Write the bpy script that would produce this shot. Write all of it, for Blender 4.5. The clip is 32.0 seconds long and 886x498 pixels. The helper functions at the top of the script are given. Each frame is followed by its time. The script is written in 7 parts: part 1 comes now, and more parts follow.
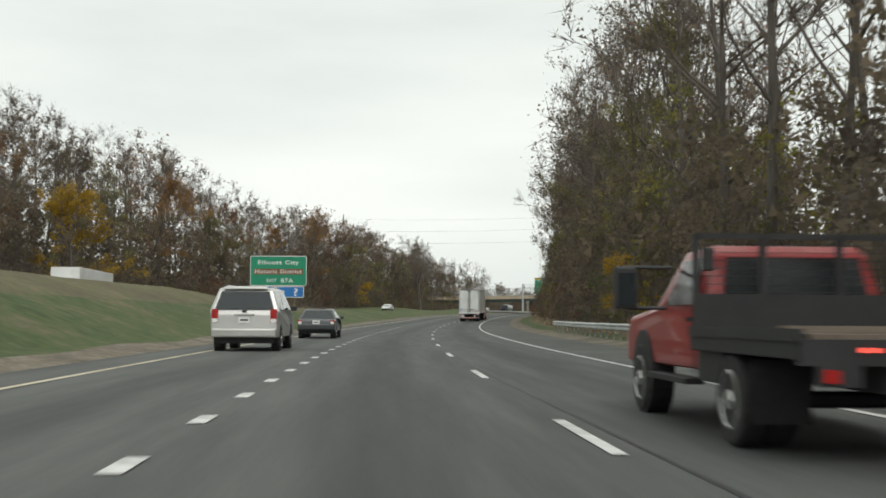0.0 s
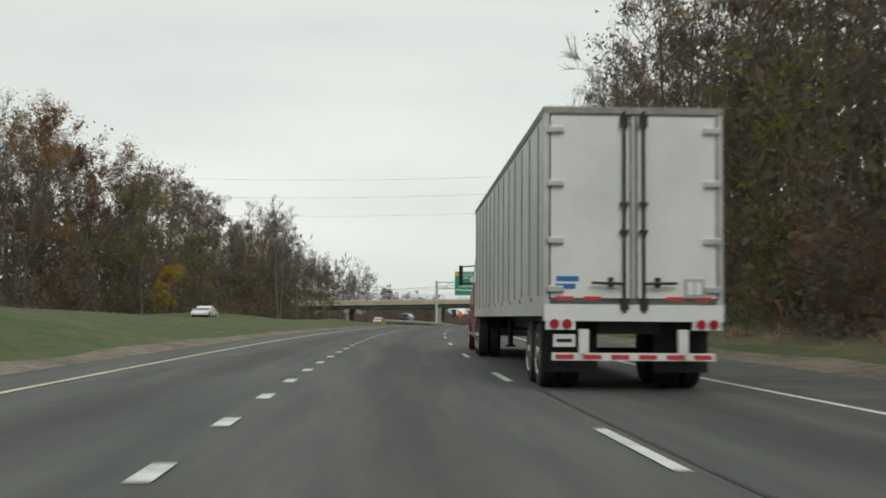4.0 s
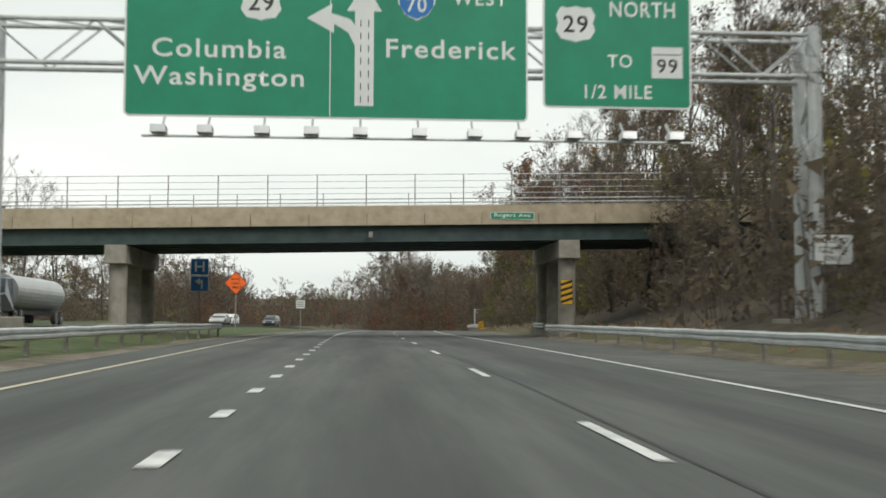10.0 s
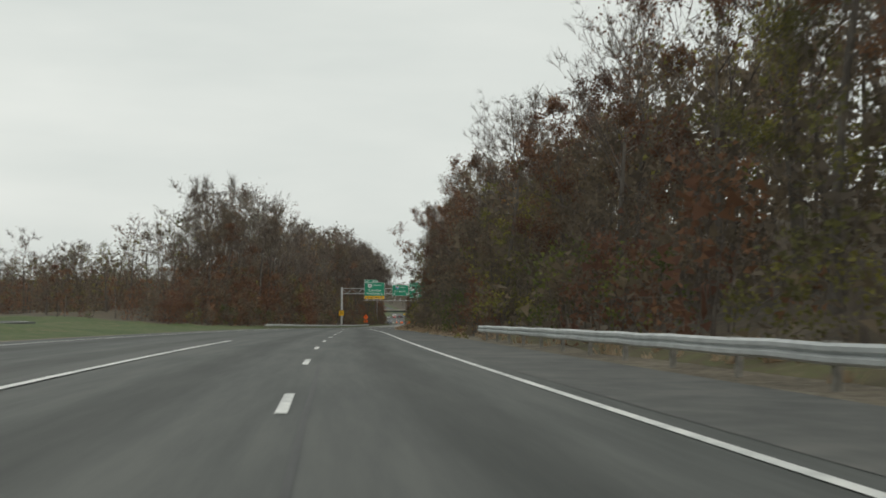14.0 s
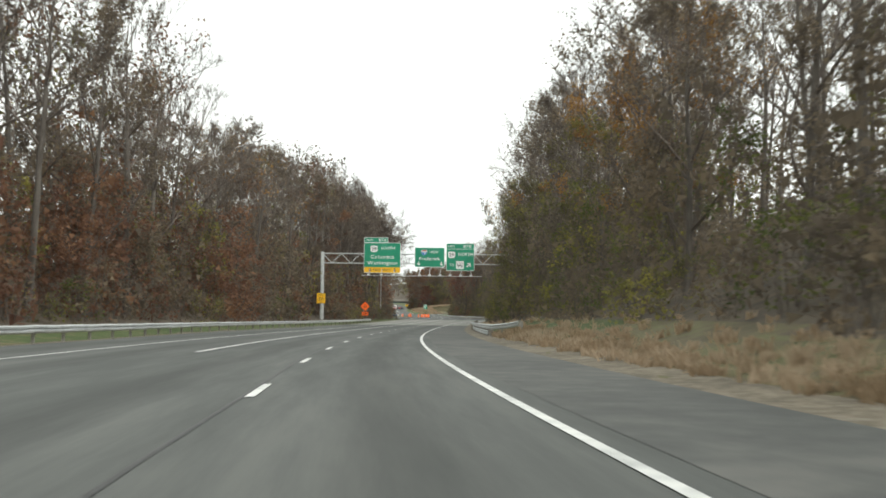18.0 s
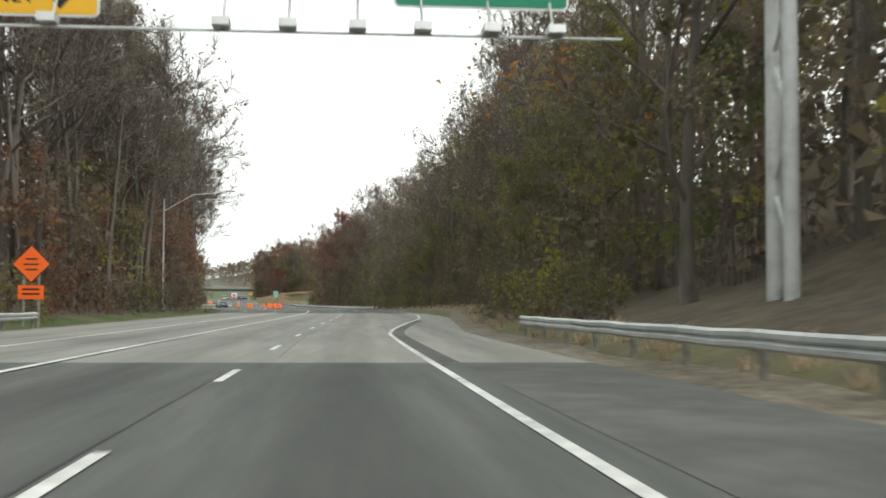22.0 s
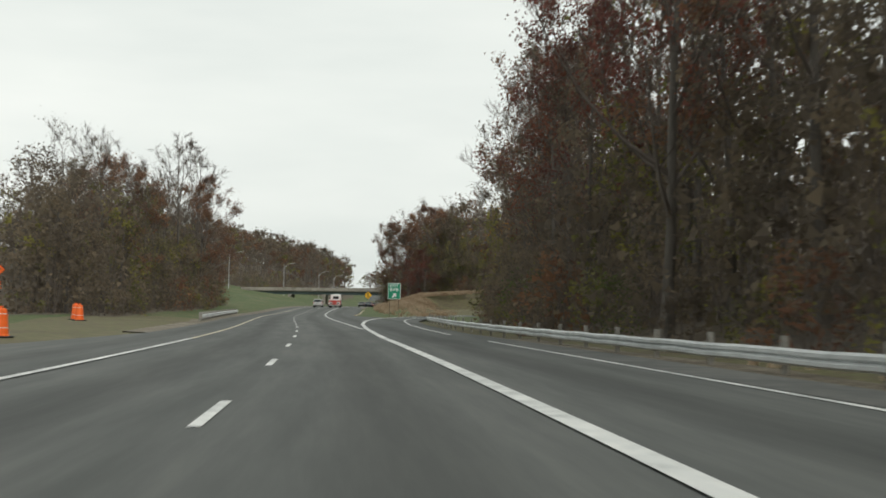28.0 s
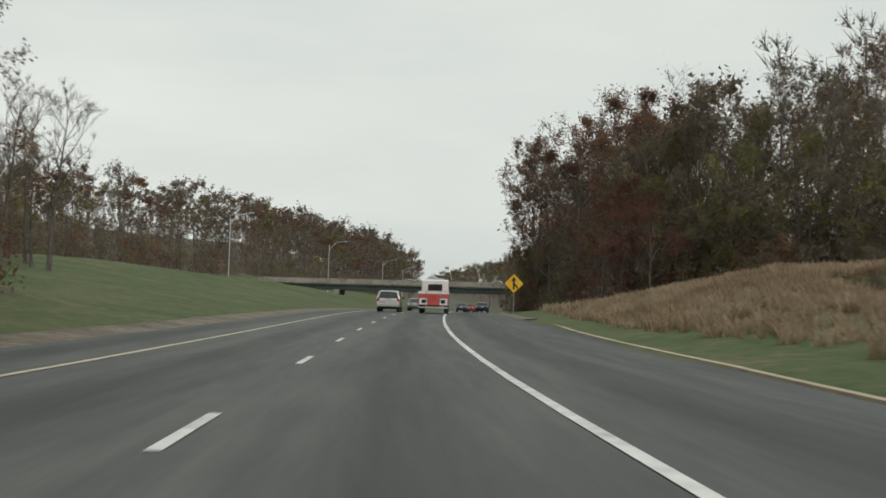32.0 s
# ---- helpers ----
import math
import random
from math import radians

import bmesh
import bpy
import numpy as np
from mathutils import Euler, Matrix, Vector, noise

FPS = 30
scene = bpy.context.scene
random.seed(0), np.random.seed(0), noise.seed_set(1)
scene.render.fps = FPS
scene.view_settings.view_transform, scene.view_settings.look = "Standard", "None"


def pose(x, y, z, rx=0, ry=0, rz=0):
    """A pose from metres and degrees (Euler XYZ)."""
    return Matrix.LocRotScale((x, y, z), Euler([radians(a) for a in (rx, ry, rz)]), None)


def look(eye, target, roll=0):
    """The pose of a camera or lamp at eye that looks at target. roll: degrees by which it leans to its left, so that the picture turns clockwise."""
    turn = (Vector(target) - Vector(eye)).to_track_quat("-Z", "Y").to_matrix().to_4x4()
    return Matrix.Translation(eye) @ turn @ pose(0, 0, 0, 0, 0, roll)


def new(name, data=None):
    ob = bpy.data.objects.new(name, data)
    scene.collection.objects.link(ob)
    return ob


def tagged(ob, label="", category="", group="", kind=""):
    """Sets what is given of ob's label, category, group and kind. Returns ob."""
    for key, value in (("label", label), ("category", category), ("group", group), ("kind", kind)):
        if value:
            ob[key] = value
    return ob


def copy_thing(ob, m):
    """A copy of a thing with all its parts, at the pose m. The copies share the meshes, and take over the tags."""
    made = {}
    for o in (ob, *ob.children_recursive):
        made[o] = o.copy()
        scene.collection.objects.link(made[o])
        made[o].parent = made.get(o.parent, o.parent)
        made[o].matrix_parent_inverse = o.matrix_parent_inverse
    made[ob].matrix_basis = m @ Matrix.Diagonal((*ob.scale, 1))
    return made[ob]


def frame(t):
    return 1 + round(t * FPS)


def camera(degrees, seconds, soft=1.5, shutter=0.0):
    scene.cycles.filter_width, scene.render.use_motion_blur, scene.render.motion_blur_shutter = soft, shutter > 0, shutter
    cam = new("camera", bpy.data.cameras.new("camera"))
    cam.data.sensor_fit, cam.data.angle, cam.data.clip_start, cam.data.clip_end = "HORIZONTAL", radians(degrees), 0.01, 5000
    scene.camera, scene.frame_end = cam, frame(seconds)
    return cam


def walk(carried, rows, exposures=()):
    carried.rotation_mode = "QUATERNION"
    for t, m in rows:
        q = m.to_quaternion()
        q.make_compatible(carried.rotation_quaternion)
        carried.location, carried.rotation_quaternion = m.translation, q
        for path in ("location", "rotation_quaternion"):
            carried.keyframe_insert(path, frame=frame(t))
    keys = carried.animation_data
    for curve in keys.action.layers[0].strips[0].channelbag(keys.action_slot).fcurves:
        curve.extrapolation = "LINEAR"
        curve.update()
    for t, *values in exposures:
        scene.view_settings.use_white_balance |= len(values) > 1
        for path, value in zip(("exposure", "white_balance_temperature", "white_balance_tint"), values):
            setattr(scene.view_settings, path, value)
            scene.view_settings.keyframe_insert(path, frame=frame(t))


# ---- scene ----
cam = camera(42.5, 32.0, soft=1.7, shutter=0.2)
PATH = [
    (0, (0, 0, -2.523), (-1.87, 9.799, -1.831), 0.35),
    (0.5, (-3.921, 15.609, -2.384), (-5.67, 25.431, -1.708), 0.32),
    (1, (-7.732, 31.255, -2.252), (-9.348, 41.101, -1.587), 0.3),
    (1.5, (-11.429, 46.965, -2.107), (-12.915, 56.831, -1.442), 0.38),
    (2, (-14.831, 62.925, -1.942), (-16.173, 72.812, -1.266), 0.45),
    (2.5, (-17.919, 79.116, -1.763), (-19.09, 89.023, -1.077), 0.52),
    (3, (-20.693, 95.531, -1.551), (-21.693, 105.455, -0.836), 0.6),
    (3.5, (-23.357, 112.085, -1.289), (-24.203, 122.021, -0.532), 0.5),
    (4, (-25.841, 128.809, -0.969), (-26.549, 138.751, -0.158), 0.4),
    (4.5, (-28.062, 145.722, -0.612), (-28.608, 155.67, 0.247), 0.3),
    (5, (-29.976, 162.839, -0.233), (-30.311, 172.797, 0.609), 0.14),
    (5.5, (-31.559, 180.141, 0.148), (-31.684, 190.106, 0.973), -0.02),
    (6, (-32.814, 197.622, 0.524), (-32.746, 207.588, 1.35), -0.18),
    (6.5, (-33.76, 215.272, 0.9), (-33.512, 225.234, 1.736), -0.34),
    (7, (-34.424, 233.08, 1.259), (-33.994, 243.037, 2.074), -0.5),
    (7.5, (-34.788, 251.046, 1.59), (-34.181, 260.996, 2.384), -0.35),
    (8, (-34.862, 269.181, 1.892), (-34.085, 279.121, 2.664), -0.2),
    (8.5, (-34.692, 287.445, 2.202), (-33.78, 297.375, 2.953), -0.1),
    (9, (-34.499, 305.742, 2.487), (-33.529, 315.668, 3.215), 0),
    (9.5, (-34.448, 324.126, 2.724), (-33.518, 334.057, 3.432), 0.1),
    (10, (-34.315, 342.813, 2.937), (-33.479, 352.754, 3.627), 0.13),
    (10.5, (-34.614, 361.435, 3.107), (-33.773, 371.377, 3.784), 0.17),
    (11, (-34.352, 380.01, 3.301), (-33.471, 389.948, 3.971), 0.2),
    (11.5, (-33.967, 398.766, 3.419), (-32.978, 408.695, 4.078), 0.15),
    (12, (-33.544, 417.658, 3.473), (-32.383, 427.57, 4.105), 0.1),
    (12.5, (-32.306, 436.457, 3.536), (-30.96, 446.348, 4.142), 0.45),
    (13, (-30.545, 455.242, 3.576), (-28.947, 465.096, 4.16), 0.8),
    (13.5, (-28.231, 474.022, 3.587), (-26.43, 483.843, 4.148), 0.56),
    (14, (-25.33, 492.766, 3.57), (-23.12, 502.502, 4.135), 0.32),
    (14.5, (-22.1, 511.488, 3.53), (-19.706, 521.181, 4.083), 0.08),
    (15, (-18.845, 530.228, 3.453), (-16.575, 539.953, 3.973), -0.16),
    (15.5, (-15.925, 549.037, 3.334), (-13.933, 558.825, 3.809), -0.4),
    (16, (-13.603, 567.975, 3.182), (-11.621, 577.765, 3.661), -0.6),
    (16.5, (-11.077, 586.802, 3.018), (-9.035, 596.579, 3.495), -0.4),
    (17, (-8.353, 605.538, 2.845), (-6.22, 615.296, 3.325), -0.2),
    (17.5, (-5.878, 624.326, 2.659), (-3.663, 634.065, 3.157), 0.23),
    (18, (-3.264, 643.175, 2.456), (-0.974, 652.897, 2.958), 0.65),
    (18.5, (-0.239, 661.938, 2.239), (2.152, 671.634, 2.744), 0.73),
    (19, (3.09, 680.674, 2.019), (5.63, 690.333, 2.519), 0.8),
    (19.5, (6.762, 699.363, 1.784), (9.451, 708.983, 2.265), 0.93),
    (20, (10.868, 717.974, 1.546), (13.72, 727.548, 2), 1.05),
    (20.5, (15.415, 736.6, 1.338), (18.406, 746.132, 1.783), 0.88),
    (21, (20.139, 755.419, 1.121), (23.351, 764.88, 1.55), 0.7),
    (21.5, (25.087, 774.053, 0.94), (28.457, 783.458, 1.378), 0.5),
    (22, (30.053, 792.858, 0.727), (33.582, 802.205, 1.166), 0.3),
    (22.5, (35.004, 811.547, 0.565), (38.631, 820.854, 1.015), 0.28),
    (23, (40.29, 830.126, 0.464), (43.959, 839.417, 0.936), 0.26),
    (23.5, (45.8, 848.587, 0.407), (49.537, 857.85, 0.901), 0.13),
    (24, (51.735, 866.916, 0.355), (55.547, 876.147, 0.864), 0),
    (24.5, (57.444, 885.349, 0.327), (61.258, 894.579, 0.849), 0.2),
    (25, (62.738, 903.866, 0.248), (66.367, 913.169, 0.781), 0.4),
    (25.5, (67.548, 922.536, 0.157), (70.864, 931.954, 0.713), 0.4),
    (26, (72.026, 941.279, 0.077), (75.05, 950.794, 0.651), 0.4),
    (26.5, (76.219, 960.085, -0.023), (79.017, 969.67, 0.529), 0.48),
    (27, (79.918, 979.013, -0.127), (82.424, 988.678, 0.411), 0.55),
    (27.5, (83.135, 998.038, -0.237), (85.41, 1007.76, 0.297), 0.62),
    (28, (85.974, 1017.13, -0.344), (88.098, 1026.89, 0.187), 0.7),
    (28.5, (88.532, 1036.28, -0.437), (90.525, 1046.06, 0.093), 0.78),
    (29, (90.908, 1055.45, -0.493), (92.628, 1065.29, 0.062), 0.85),
    (29.5, (92.947, 1074.65, -0.502), (94.403, 1084.52, 0.072), 0.88),
    (30, (94.496, 1093.91, -0.474), (95.758, 1103.82, 0.109), 0.9),
    (30.5, (96.024, 1113.19, -0.424), (97.3, 1123.09, 0.153), 0.9),
    (31, (97.682, 1132.51, -0.363), (99.112, 1142.39, 0.2), 0.9),
    (31.5, (99.486, 1151.75, -0.315), (101.02, 1161.62, 0.243), 1.25),
    (32, (101.293, 1170.98, -0.249), (102.901, 1180.83, 0.32), 1.6),
]
EXPOSURES = [(0.0, 0.42), (2.0, 0.48), (4.0, 0.25), (7.0, 0.05), (8.5, 0.05), (9.5, 0.45), (11.0, 0.52), (12.0, 0.12), (13.5, 0.1), (16.0, 0.65), (20.0, 1.05), (22.0, 1.05), (23.0, 0.8), (24.0, 0.77), (26.0, 0.5), (28.5, 0.35), (30.0, 0.22), (32.0, 0.14)]
walk(cam, [(t, look(e, g, r)) for t, e, g, r in PATH], EXPOSURES)

# ---- world and light: a bright overcast day ----
world = bpy.data.worlds.new("overcast")
scene.world = world
world.use_nodes = True
wn, wl = world.node_tree.nodes, world.node_tree.links
wn.clear()
w_out = wn.new("ShaderNodeOutputWorld")
w_bg = wn.new("ShaderNodeBackground")
w_sky = wn.new("ShaderNodeTexSky")
w_sky.sky_type = "NISHITA"
w_sky.sun_disc = False
w_sky.sun_elevation, w_sky.sun_rotation = radians(44), radians(155)
w_sky.dust_density = 4.0
w_pale = wn.new("ShaderNodeHueSaturation")
w_pale.inputs["Saturation"].default_value = 0.06
w_pale.inputs["Value"].default_value = 0.10
w_co = wn.new("ShaderNodeTexCoord")
w_map = wn.new("ShaderNodeMapping")
w_map.inputs["Scale"].default_value = (1.2, 1.2, 5.0)
w_noise = wn.new("ShaderNodeTexNoise")
w_noise.inputs["Scale"].default_value = 1.6
w_noise.inputs["Detail"].default_value = 5.0
w_ramp = wn.new("ShaderNodeValToRGB")
w_ramp.color_ramp.elements[0].position, w_ramp.color_ramp.elements[0].color = 0.30, (0.63, 0.68, 0.65, 1)
w_ramp.color_ramp.elements[1].position, w_ramp.color_ramp.elements[1].color = 0.70, (0.83, 0.86, 0.81, 1)
w_mix = wn.new("ShaderNodeMixRGB")
w_mix.inputs["Fac"].default_value = 0.85
wl.new(w_sky.outputs["Color"], w_pale.inputs["Color"])
wl.new(w_co.outputs["Generated"], w_map.inputs["Vector"])
wl.new(w_map.outputs["Vector"], w_noise.inputs["Vector"])
wl.new(w_noise.outputs["Fac"], w_ramp.inputs["Fac"])
wl.new(w_pale.outputs["Color"], w_mix.inputs["Color1"])
wl.new(w_ramp.outputs["Color"], w_mix.inputs["Color2"])
wl.new(w_mix.outputs["Color"], w_bg.inputs["Color"])
w_bg.inputs["Strength"].default_value = 0.95
wl.new(w_bg.outputs["Background"], w_out.inputs["Surface"])

sun_data = bpy.data.lights.new("sun", "SUN")
sun_data.energy, sun_data.angle, sun_data.color = 0.8, radians(25), (1.0, 0.96, 0.9)
sun = new("sun", sun_data)
sun.rotation_euler = (radians(46), 0, radians(25))


# ---- materials ----
def material(name, colors, rough=0.7, metal=0.0, scale=4.0, bump=0.0, detail=6.0, island=0.0, stretch=None, coat=0.0, stain=None):
    """A surface whose colour wanders between the given colours at two scales; island: spread of brightness from piece to piece."""
    m = bpy.data.materials.new(name)
    m.use_nodes = True
    n, l = m.node_tree.nodes, m.node_tree.links
    b = n["Principled BSDF"]
    b.inputs["Roughness"].default_value, b.inputs["Metallic"].default_value = rough, metal
    b.inputs["Coat Weight"].default_value = coat
    co = n.new("ShaderNodeTexCoord")
    vec = co.outputs["Object"]
    if stretch:
        mp = n.new("ShaderNodeMapping")
        mp.inputs["Scale"].default_value = stretch
        l.new(vec, mp.inputs["Vector"])
        vec = mp.outputs["Vector"]
    fine, broad = n.new("ShaderNodeTexNoise"), n.new("ShaderNodeTexNoise")
    for node, s in ((fine, scale), (broad, scale * 0.11)):
        node.inputs["Scale"].default_value, node.inputs["Detail"].default_value = s, detail
        node.inputs["Roughness"].default_value = 0.65
        l.new(vec, node.inputs["Vector"])
    mixed = n.new("ShaderNodeMath")
    mixed.operation = "MULTIPLY_ADD"
    l.new(fine.outputs["Fac"], mixed.inputs[0])
    mixed.inputs[1].default_value = 0.55
    half = n.new("ShaderNodeMath")
    half.operation = "MULTIPLY"
    l.new(broad.outputs["Fac"], half.inputs[0])
    half.inputs[1].default_value = 0.45
    l.new(half.outputs[0], mixed.inputs[2])
    ramp = n.new("ShaderNodeValToRGB")
    els = ramp.color_ramp.elements
    while len(els) < len(colors):
        els.new(0.5)
    for i, (e, c) in enumerate(zip(els, colors)):
        e.position = 0.40 + 0.20 * i / max(1, len(colors) - 1)
        e.color = (*c, 1)
    l.new(mixed.outputs[0], ramp.inputs["Fac"])
    out = ramp.outputs["Color"]
    if island:
        geo = n.new("ShaderNodeNewGeometry")
        val = n.new("ShaderNodeMapRange")
        val.inputs["To Min"].default_value, val.inputs["To Max"].default_value = 1 - island, 1 + island
        l.new(geo.outputs["Random Per Island"], val.inputs["Value"])
        hs = n.new("ShaderNodeHueSaturation")
        l.new(out, hs.inputs["Color"])
        l.new(val.outputs["Result"], hs.inputs["Value"])
        out = hs.outputs["Color"]
    l.new(out, b.inputs["Base Color"])
    if bump:
        bp = n.new("ShaderNodeBump")
        bp.inputs["Strength"].default_value, bp.inputs["Distance"].default_value = bump, 0.02
        l.new(fine.outputs["Fac"], bp.inputs["Height"])
        l.new(bp.outputs["Normal"], b.inputs["Normal"])
    return m


def road_material(name, colors, rough, scale, bump, wear=0.72):
    """Paving with a darker oil band down each lane's middle and paler wheel tracks; "across" is the offset from the middle lane."""
    m = material(name, colors, rough, scale=scale, bump=bump, stretch=(1.3, 0.09, 1))
    n, l = m.node_tree.nodes, m.node_tree.links
    b = n["Principled BSDF"]
    mp = [k for k in n if k.bl_idname == "ShaderNodeMapping"][0]
    src = b.inputs["Base Color"].links[0].from_socket
    off = n.new("ShaderNodeAttribute")
    off.attribute_name = "across"
    split, join = n.new("ShaderNodeSeparateXYZ"), n.new("ShaderNodeCombineXYZ")
    l.new(mp.inputs["Vector"].links[0].from_socket, split.inputs[0])
    l.new(off.outputs["Fac"], join.inputs[0])
    l.new(split.outputs[1], join.inputs[1])
    l.new(join.outputs[0], mp.inputs["Vector"])
    turn, wave, wob = n.new("ShaderNodeMath"), n.new("ShaderNodeMath"), n.new("ShaderNodeTexNoise")
    wob.inputs["Scale"].default_value, wob.inputs["Detail"].default_value = 0.12, 4.0
    turn.operation, wave.operation = "MULTIPLY", "COSINE"
    turn.inputs[1].default_value = 2 * math.pi / 3.6
    l.new(off.outputs["Fac"], turn.inputs[0])
    l.new(turn.outputs[0], wave.inputs[0])
    add = n.new("ShaderNodeMath")
    add.operation = "MULTIPLY_ADD"
    l.new(wob.outputs["Fac"], add.inputs[0])
    add.inputs[1].default_value = 1.6
    l.new(wave.outputs[0], add.inputs[2])
    band = n.new("ShaderNodeMapRange")
    band.interpolation_type = "SMOOTHSTEP"
    for k, v in (("From Min", 0.7), ("From Max", 2.1), ("To Min", 1.06), ("To Max", wear)):
        band.inputs[k].default_value = v
    l.new(add.outputs[0], band.inputs["Value"])
    hs = n.new("ShaderNodeHueSaturation")
    l.new(src, hs.inputs["Color"])
    l.new(band.outputs["Result"], hs.inputs["Value"])
    l.new(hs.outputs["Color"], b.inputs["Base Color"])
    return m


def leaf_material(name, a, b_, c, patch=0.33):
    """Leaves: the colour drifts among three from bough to bough, a little from leaf to leaf and from tree to tree."""
    m = bpy.data.materials.new(name)
    m.use_nodes = True
    n, l = m.node_tree.nodes, m.node_tree.links
    b = n["Principled BSDF"]
    b.inputs["Roughness"].default_value = 0.85
    b.inputs["Specular IOR Level"].default_value = 0.1
    geo, info, ramp = n.new("ShaderNodeNewGeometry"), n.new("ShaderNodeObjectInfo"), n.new("ShaderNodeValToRGB")
    broad, mixed = n.new("ShaderNodeTexNoise"), n.new("ShaderNodeMath")
    broad.inputs["Scale"].default_value, broad.inputs["Detail"].default_value = patch, 3.0
    l.new(geo.outputs["Position"], broad.inputs["Vector"])
    wide = n.new("ShaderNodeMapRange")
    for k, v in (("From Min", 0.36), ("From Max", 0.64), ("To Min", 0.0), ("To Max", 0.72)):
        wide.inputs[k].default_value = v
    l.new(broad.outputs["Fac"], wide.inputs["Value"])
    mixed.operation = "MULTIPLY_ADD"
    mixed.inputs[1].default_value = 0.28
    l.new(geo.outputs["Random Per Island"], mixed.inputs[0])
    l.new(wide.outputs["Result"], mixed.inputs[2])
    els = ramp.color_ramp.elements
    els.new(0.5)
    for e, p, col in zip(els, (0.1, 0.5, 0.95), (a, b_, c)):
        e.position, e.color = p, (*col, 1)
    l.new(mixed.outputs[0], ramp.inputs["Fac"])
    hs, mr = n.new("ShaderNodeHueSaturation"), n.new("ShaderNodeMapRange")
    mr.inputs["To Min"].default_value, mr.inputs["To Max"].default_value = 0.8, 1.25
    l.new(info.outputs["Random"], mr.inputs["Value"])
    l.new(mr.outputs["Result"], hs.inputs["Value"])
    l.new(ramp.outputs["Color"], hs.inputs["Color"])
    l.new(hs.outputs["Color"], b.inputs["Base Color"])
    thin, mix = n.new("ShaderNodeBsdfTranslucent"), n.new("ShaderNodeMixShader")
    l.new(hs.outputs["Color"], thin.inputs["Color"])
    mix.inputs["Fac"].default_value = 0.45
    l.new(b.outputs["BSDF"], mix.inputs[1])
    l.new(thin.outputs["BSDF"], mix.inputs[2])
    l.new(mix.outputs["Shader"], n["Material Output"].inputs["Surface"])
    return m


ASPHALT = road_material("asphalt", [(0.062, 0.067, 0.063), (0.083, 0.088, 0.083), (0.108, 0.113, 0.105)], 0.9, 1.3, 0.25, 0.66)
SHOULDER = material("shoulder_asphalt", [(0.07, 0.073, 0.07), (0.095, 0.098, 0.092), (0.13, 0.13, 0.12)], 0.92, scale=1.0, bump=0.3)
CONCRETE_ROAD = road_material("pale_concrete_paving", [(0.19, 0.195, 0.18), (0.235, 0.235, 0.215), (0.28, 0.275, 0.25)], 0.9, 1.4, 0.2, 0.8)
PAINT = material("worn_white_paint", [(0.42, 0.43, 0.42), (0.62, 0.63, 0.61), (0.75, 0.75, 0.72)], 0.75, scale=3.0, bump=0.15)
YELLOW_PAINT = material("worn_yellowish_paint", [(0.40, 0.36, 0.26), (0.58, 0.52, 0.38), (0.66, 0.60, 0.46)], 0.75, scale=3.0, bump=0.15)
TAR = material("black_tar_seal", [(0.025, 0.026, 0.026), (0.04, 0.041, 0.04)], 0.6, scale=6.0)
JOINT = material("worn_joint_filler", [(0.07, 0.07, 0.067), (0.12, 0.12, 0.115), (0.17, 0.17, 0.16)], 0.8, scale=2.0)
GRASS = material("autumn_grass", [(0.032, 0.056, 0.012), (0.048, 0.078, 0.017), (0.06, 0.086, 0.022), (0.088, 0.097, 0.036), (0.135, 0.112, 0.06)], 0.95, scale=1.6, bump=0.9, detail=9.0)
BROWN_GRASS = material("withered_grass", [(0.075, 0.065, 0.035), (0.11, 0.09, 0.05), (0.10, 0.105, 0.04), (0.16, 0.125, 0.075)], 0.95, scale=1.5, bump=0.9, detail=9.0)
VERGE = material("gravel_and_dead_grass", [(0.085, 0.075, 0.055), (0.13, 0.11, 0.08), (0.19, 0.16, 0.115), (0.23, 0.21, 0.17)], 0.95, scale=3.5, bump=0.9, detail=9.0)
LITTER = material("leaf_litter", [(0.05, 0.04, 0.03), (0.08, 0.064, 0.043), (0.12, 0.092, 0.06)], 0.95, scale=1.2, bump=0.9)
DRY = leaf_material("dry_grass", (0.30, 0.22, 0.14), (0.42, 0.32, 0.22), (0.52, 0.42, 0.31))
BARK = material("grey_brown_bark", [(0.08, 0.07, 0.06), (0.12, 0.105, 0.09), (0.16, 0.145, 0.125)], 0.95, scale=3.0, bump=0.8, stretch=(1, 1, 0.25))
TWIG = material("grey_brown_twigs", [(0.105, 0.086, 0.072), (0.135, 0.112, 0.095), (0.17, 0.145, 0.122)], 0.95, scale=0.6, island=0.2)
STEEL = material("galvanised_steel", [(0.42, 0.44, 0.44), (0.52, 0.54, 0.54), (0.60, 0.62, 0.62)], 0.5, 0.35, scale=2.0, bump=0.05)
POST = material("weathered_steel_post", [(0.20, 0.19, 0.17), (0.28, 0.27, 0.24), (0.34, 0.32, 0.29)], 0.75, 0.1, scale=5.0)
WOOD_POST = material("weathered_wood_post", [(0.12, 0.09, 0.06), (0.19, 0.15, 0.10), (0.24, 0.20, 0.14)], 0.9, scale=6.0, bump=0.4, stretch=(1, 1, 0.2))
TAN = material("tan_concrete", [(0.34, 0.28, 0.20), (0.42, 0.35, 0.25), (0.48, 0.41, 0.31)], 0.85, scale=1.6, bump=0.2)
PIER = material("stained_pier_concrete", [(0.21, 0.19, 0.16), (0.29, 0.27, 0.23), (0.36, 0.33, 0.29)], 0.88, scale=1.5, bump=0.25)
GIRDER = material("dark_green_girder_paint", [(0.025, 0.045, 0.045), (0.04, 0.065, 0.063), (0.055, 0.085, 0.08)], 0.6, scale=1.2)
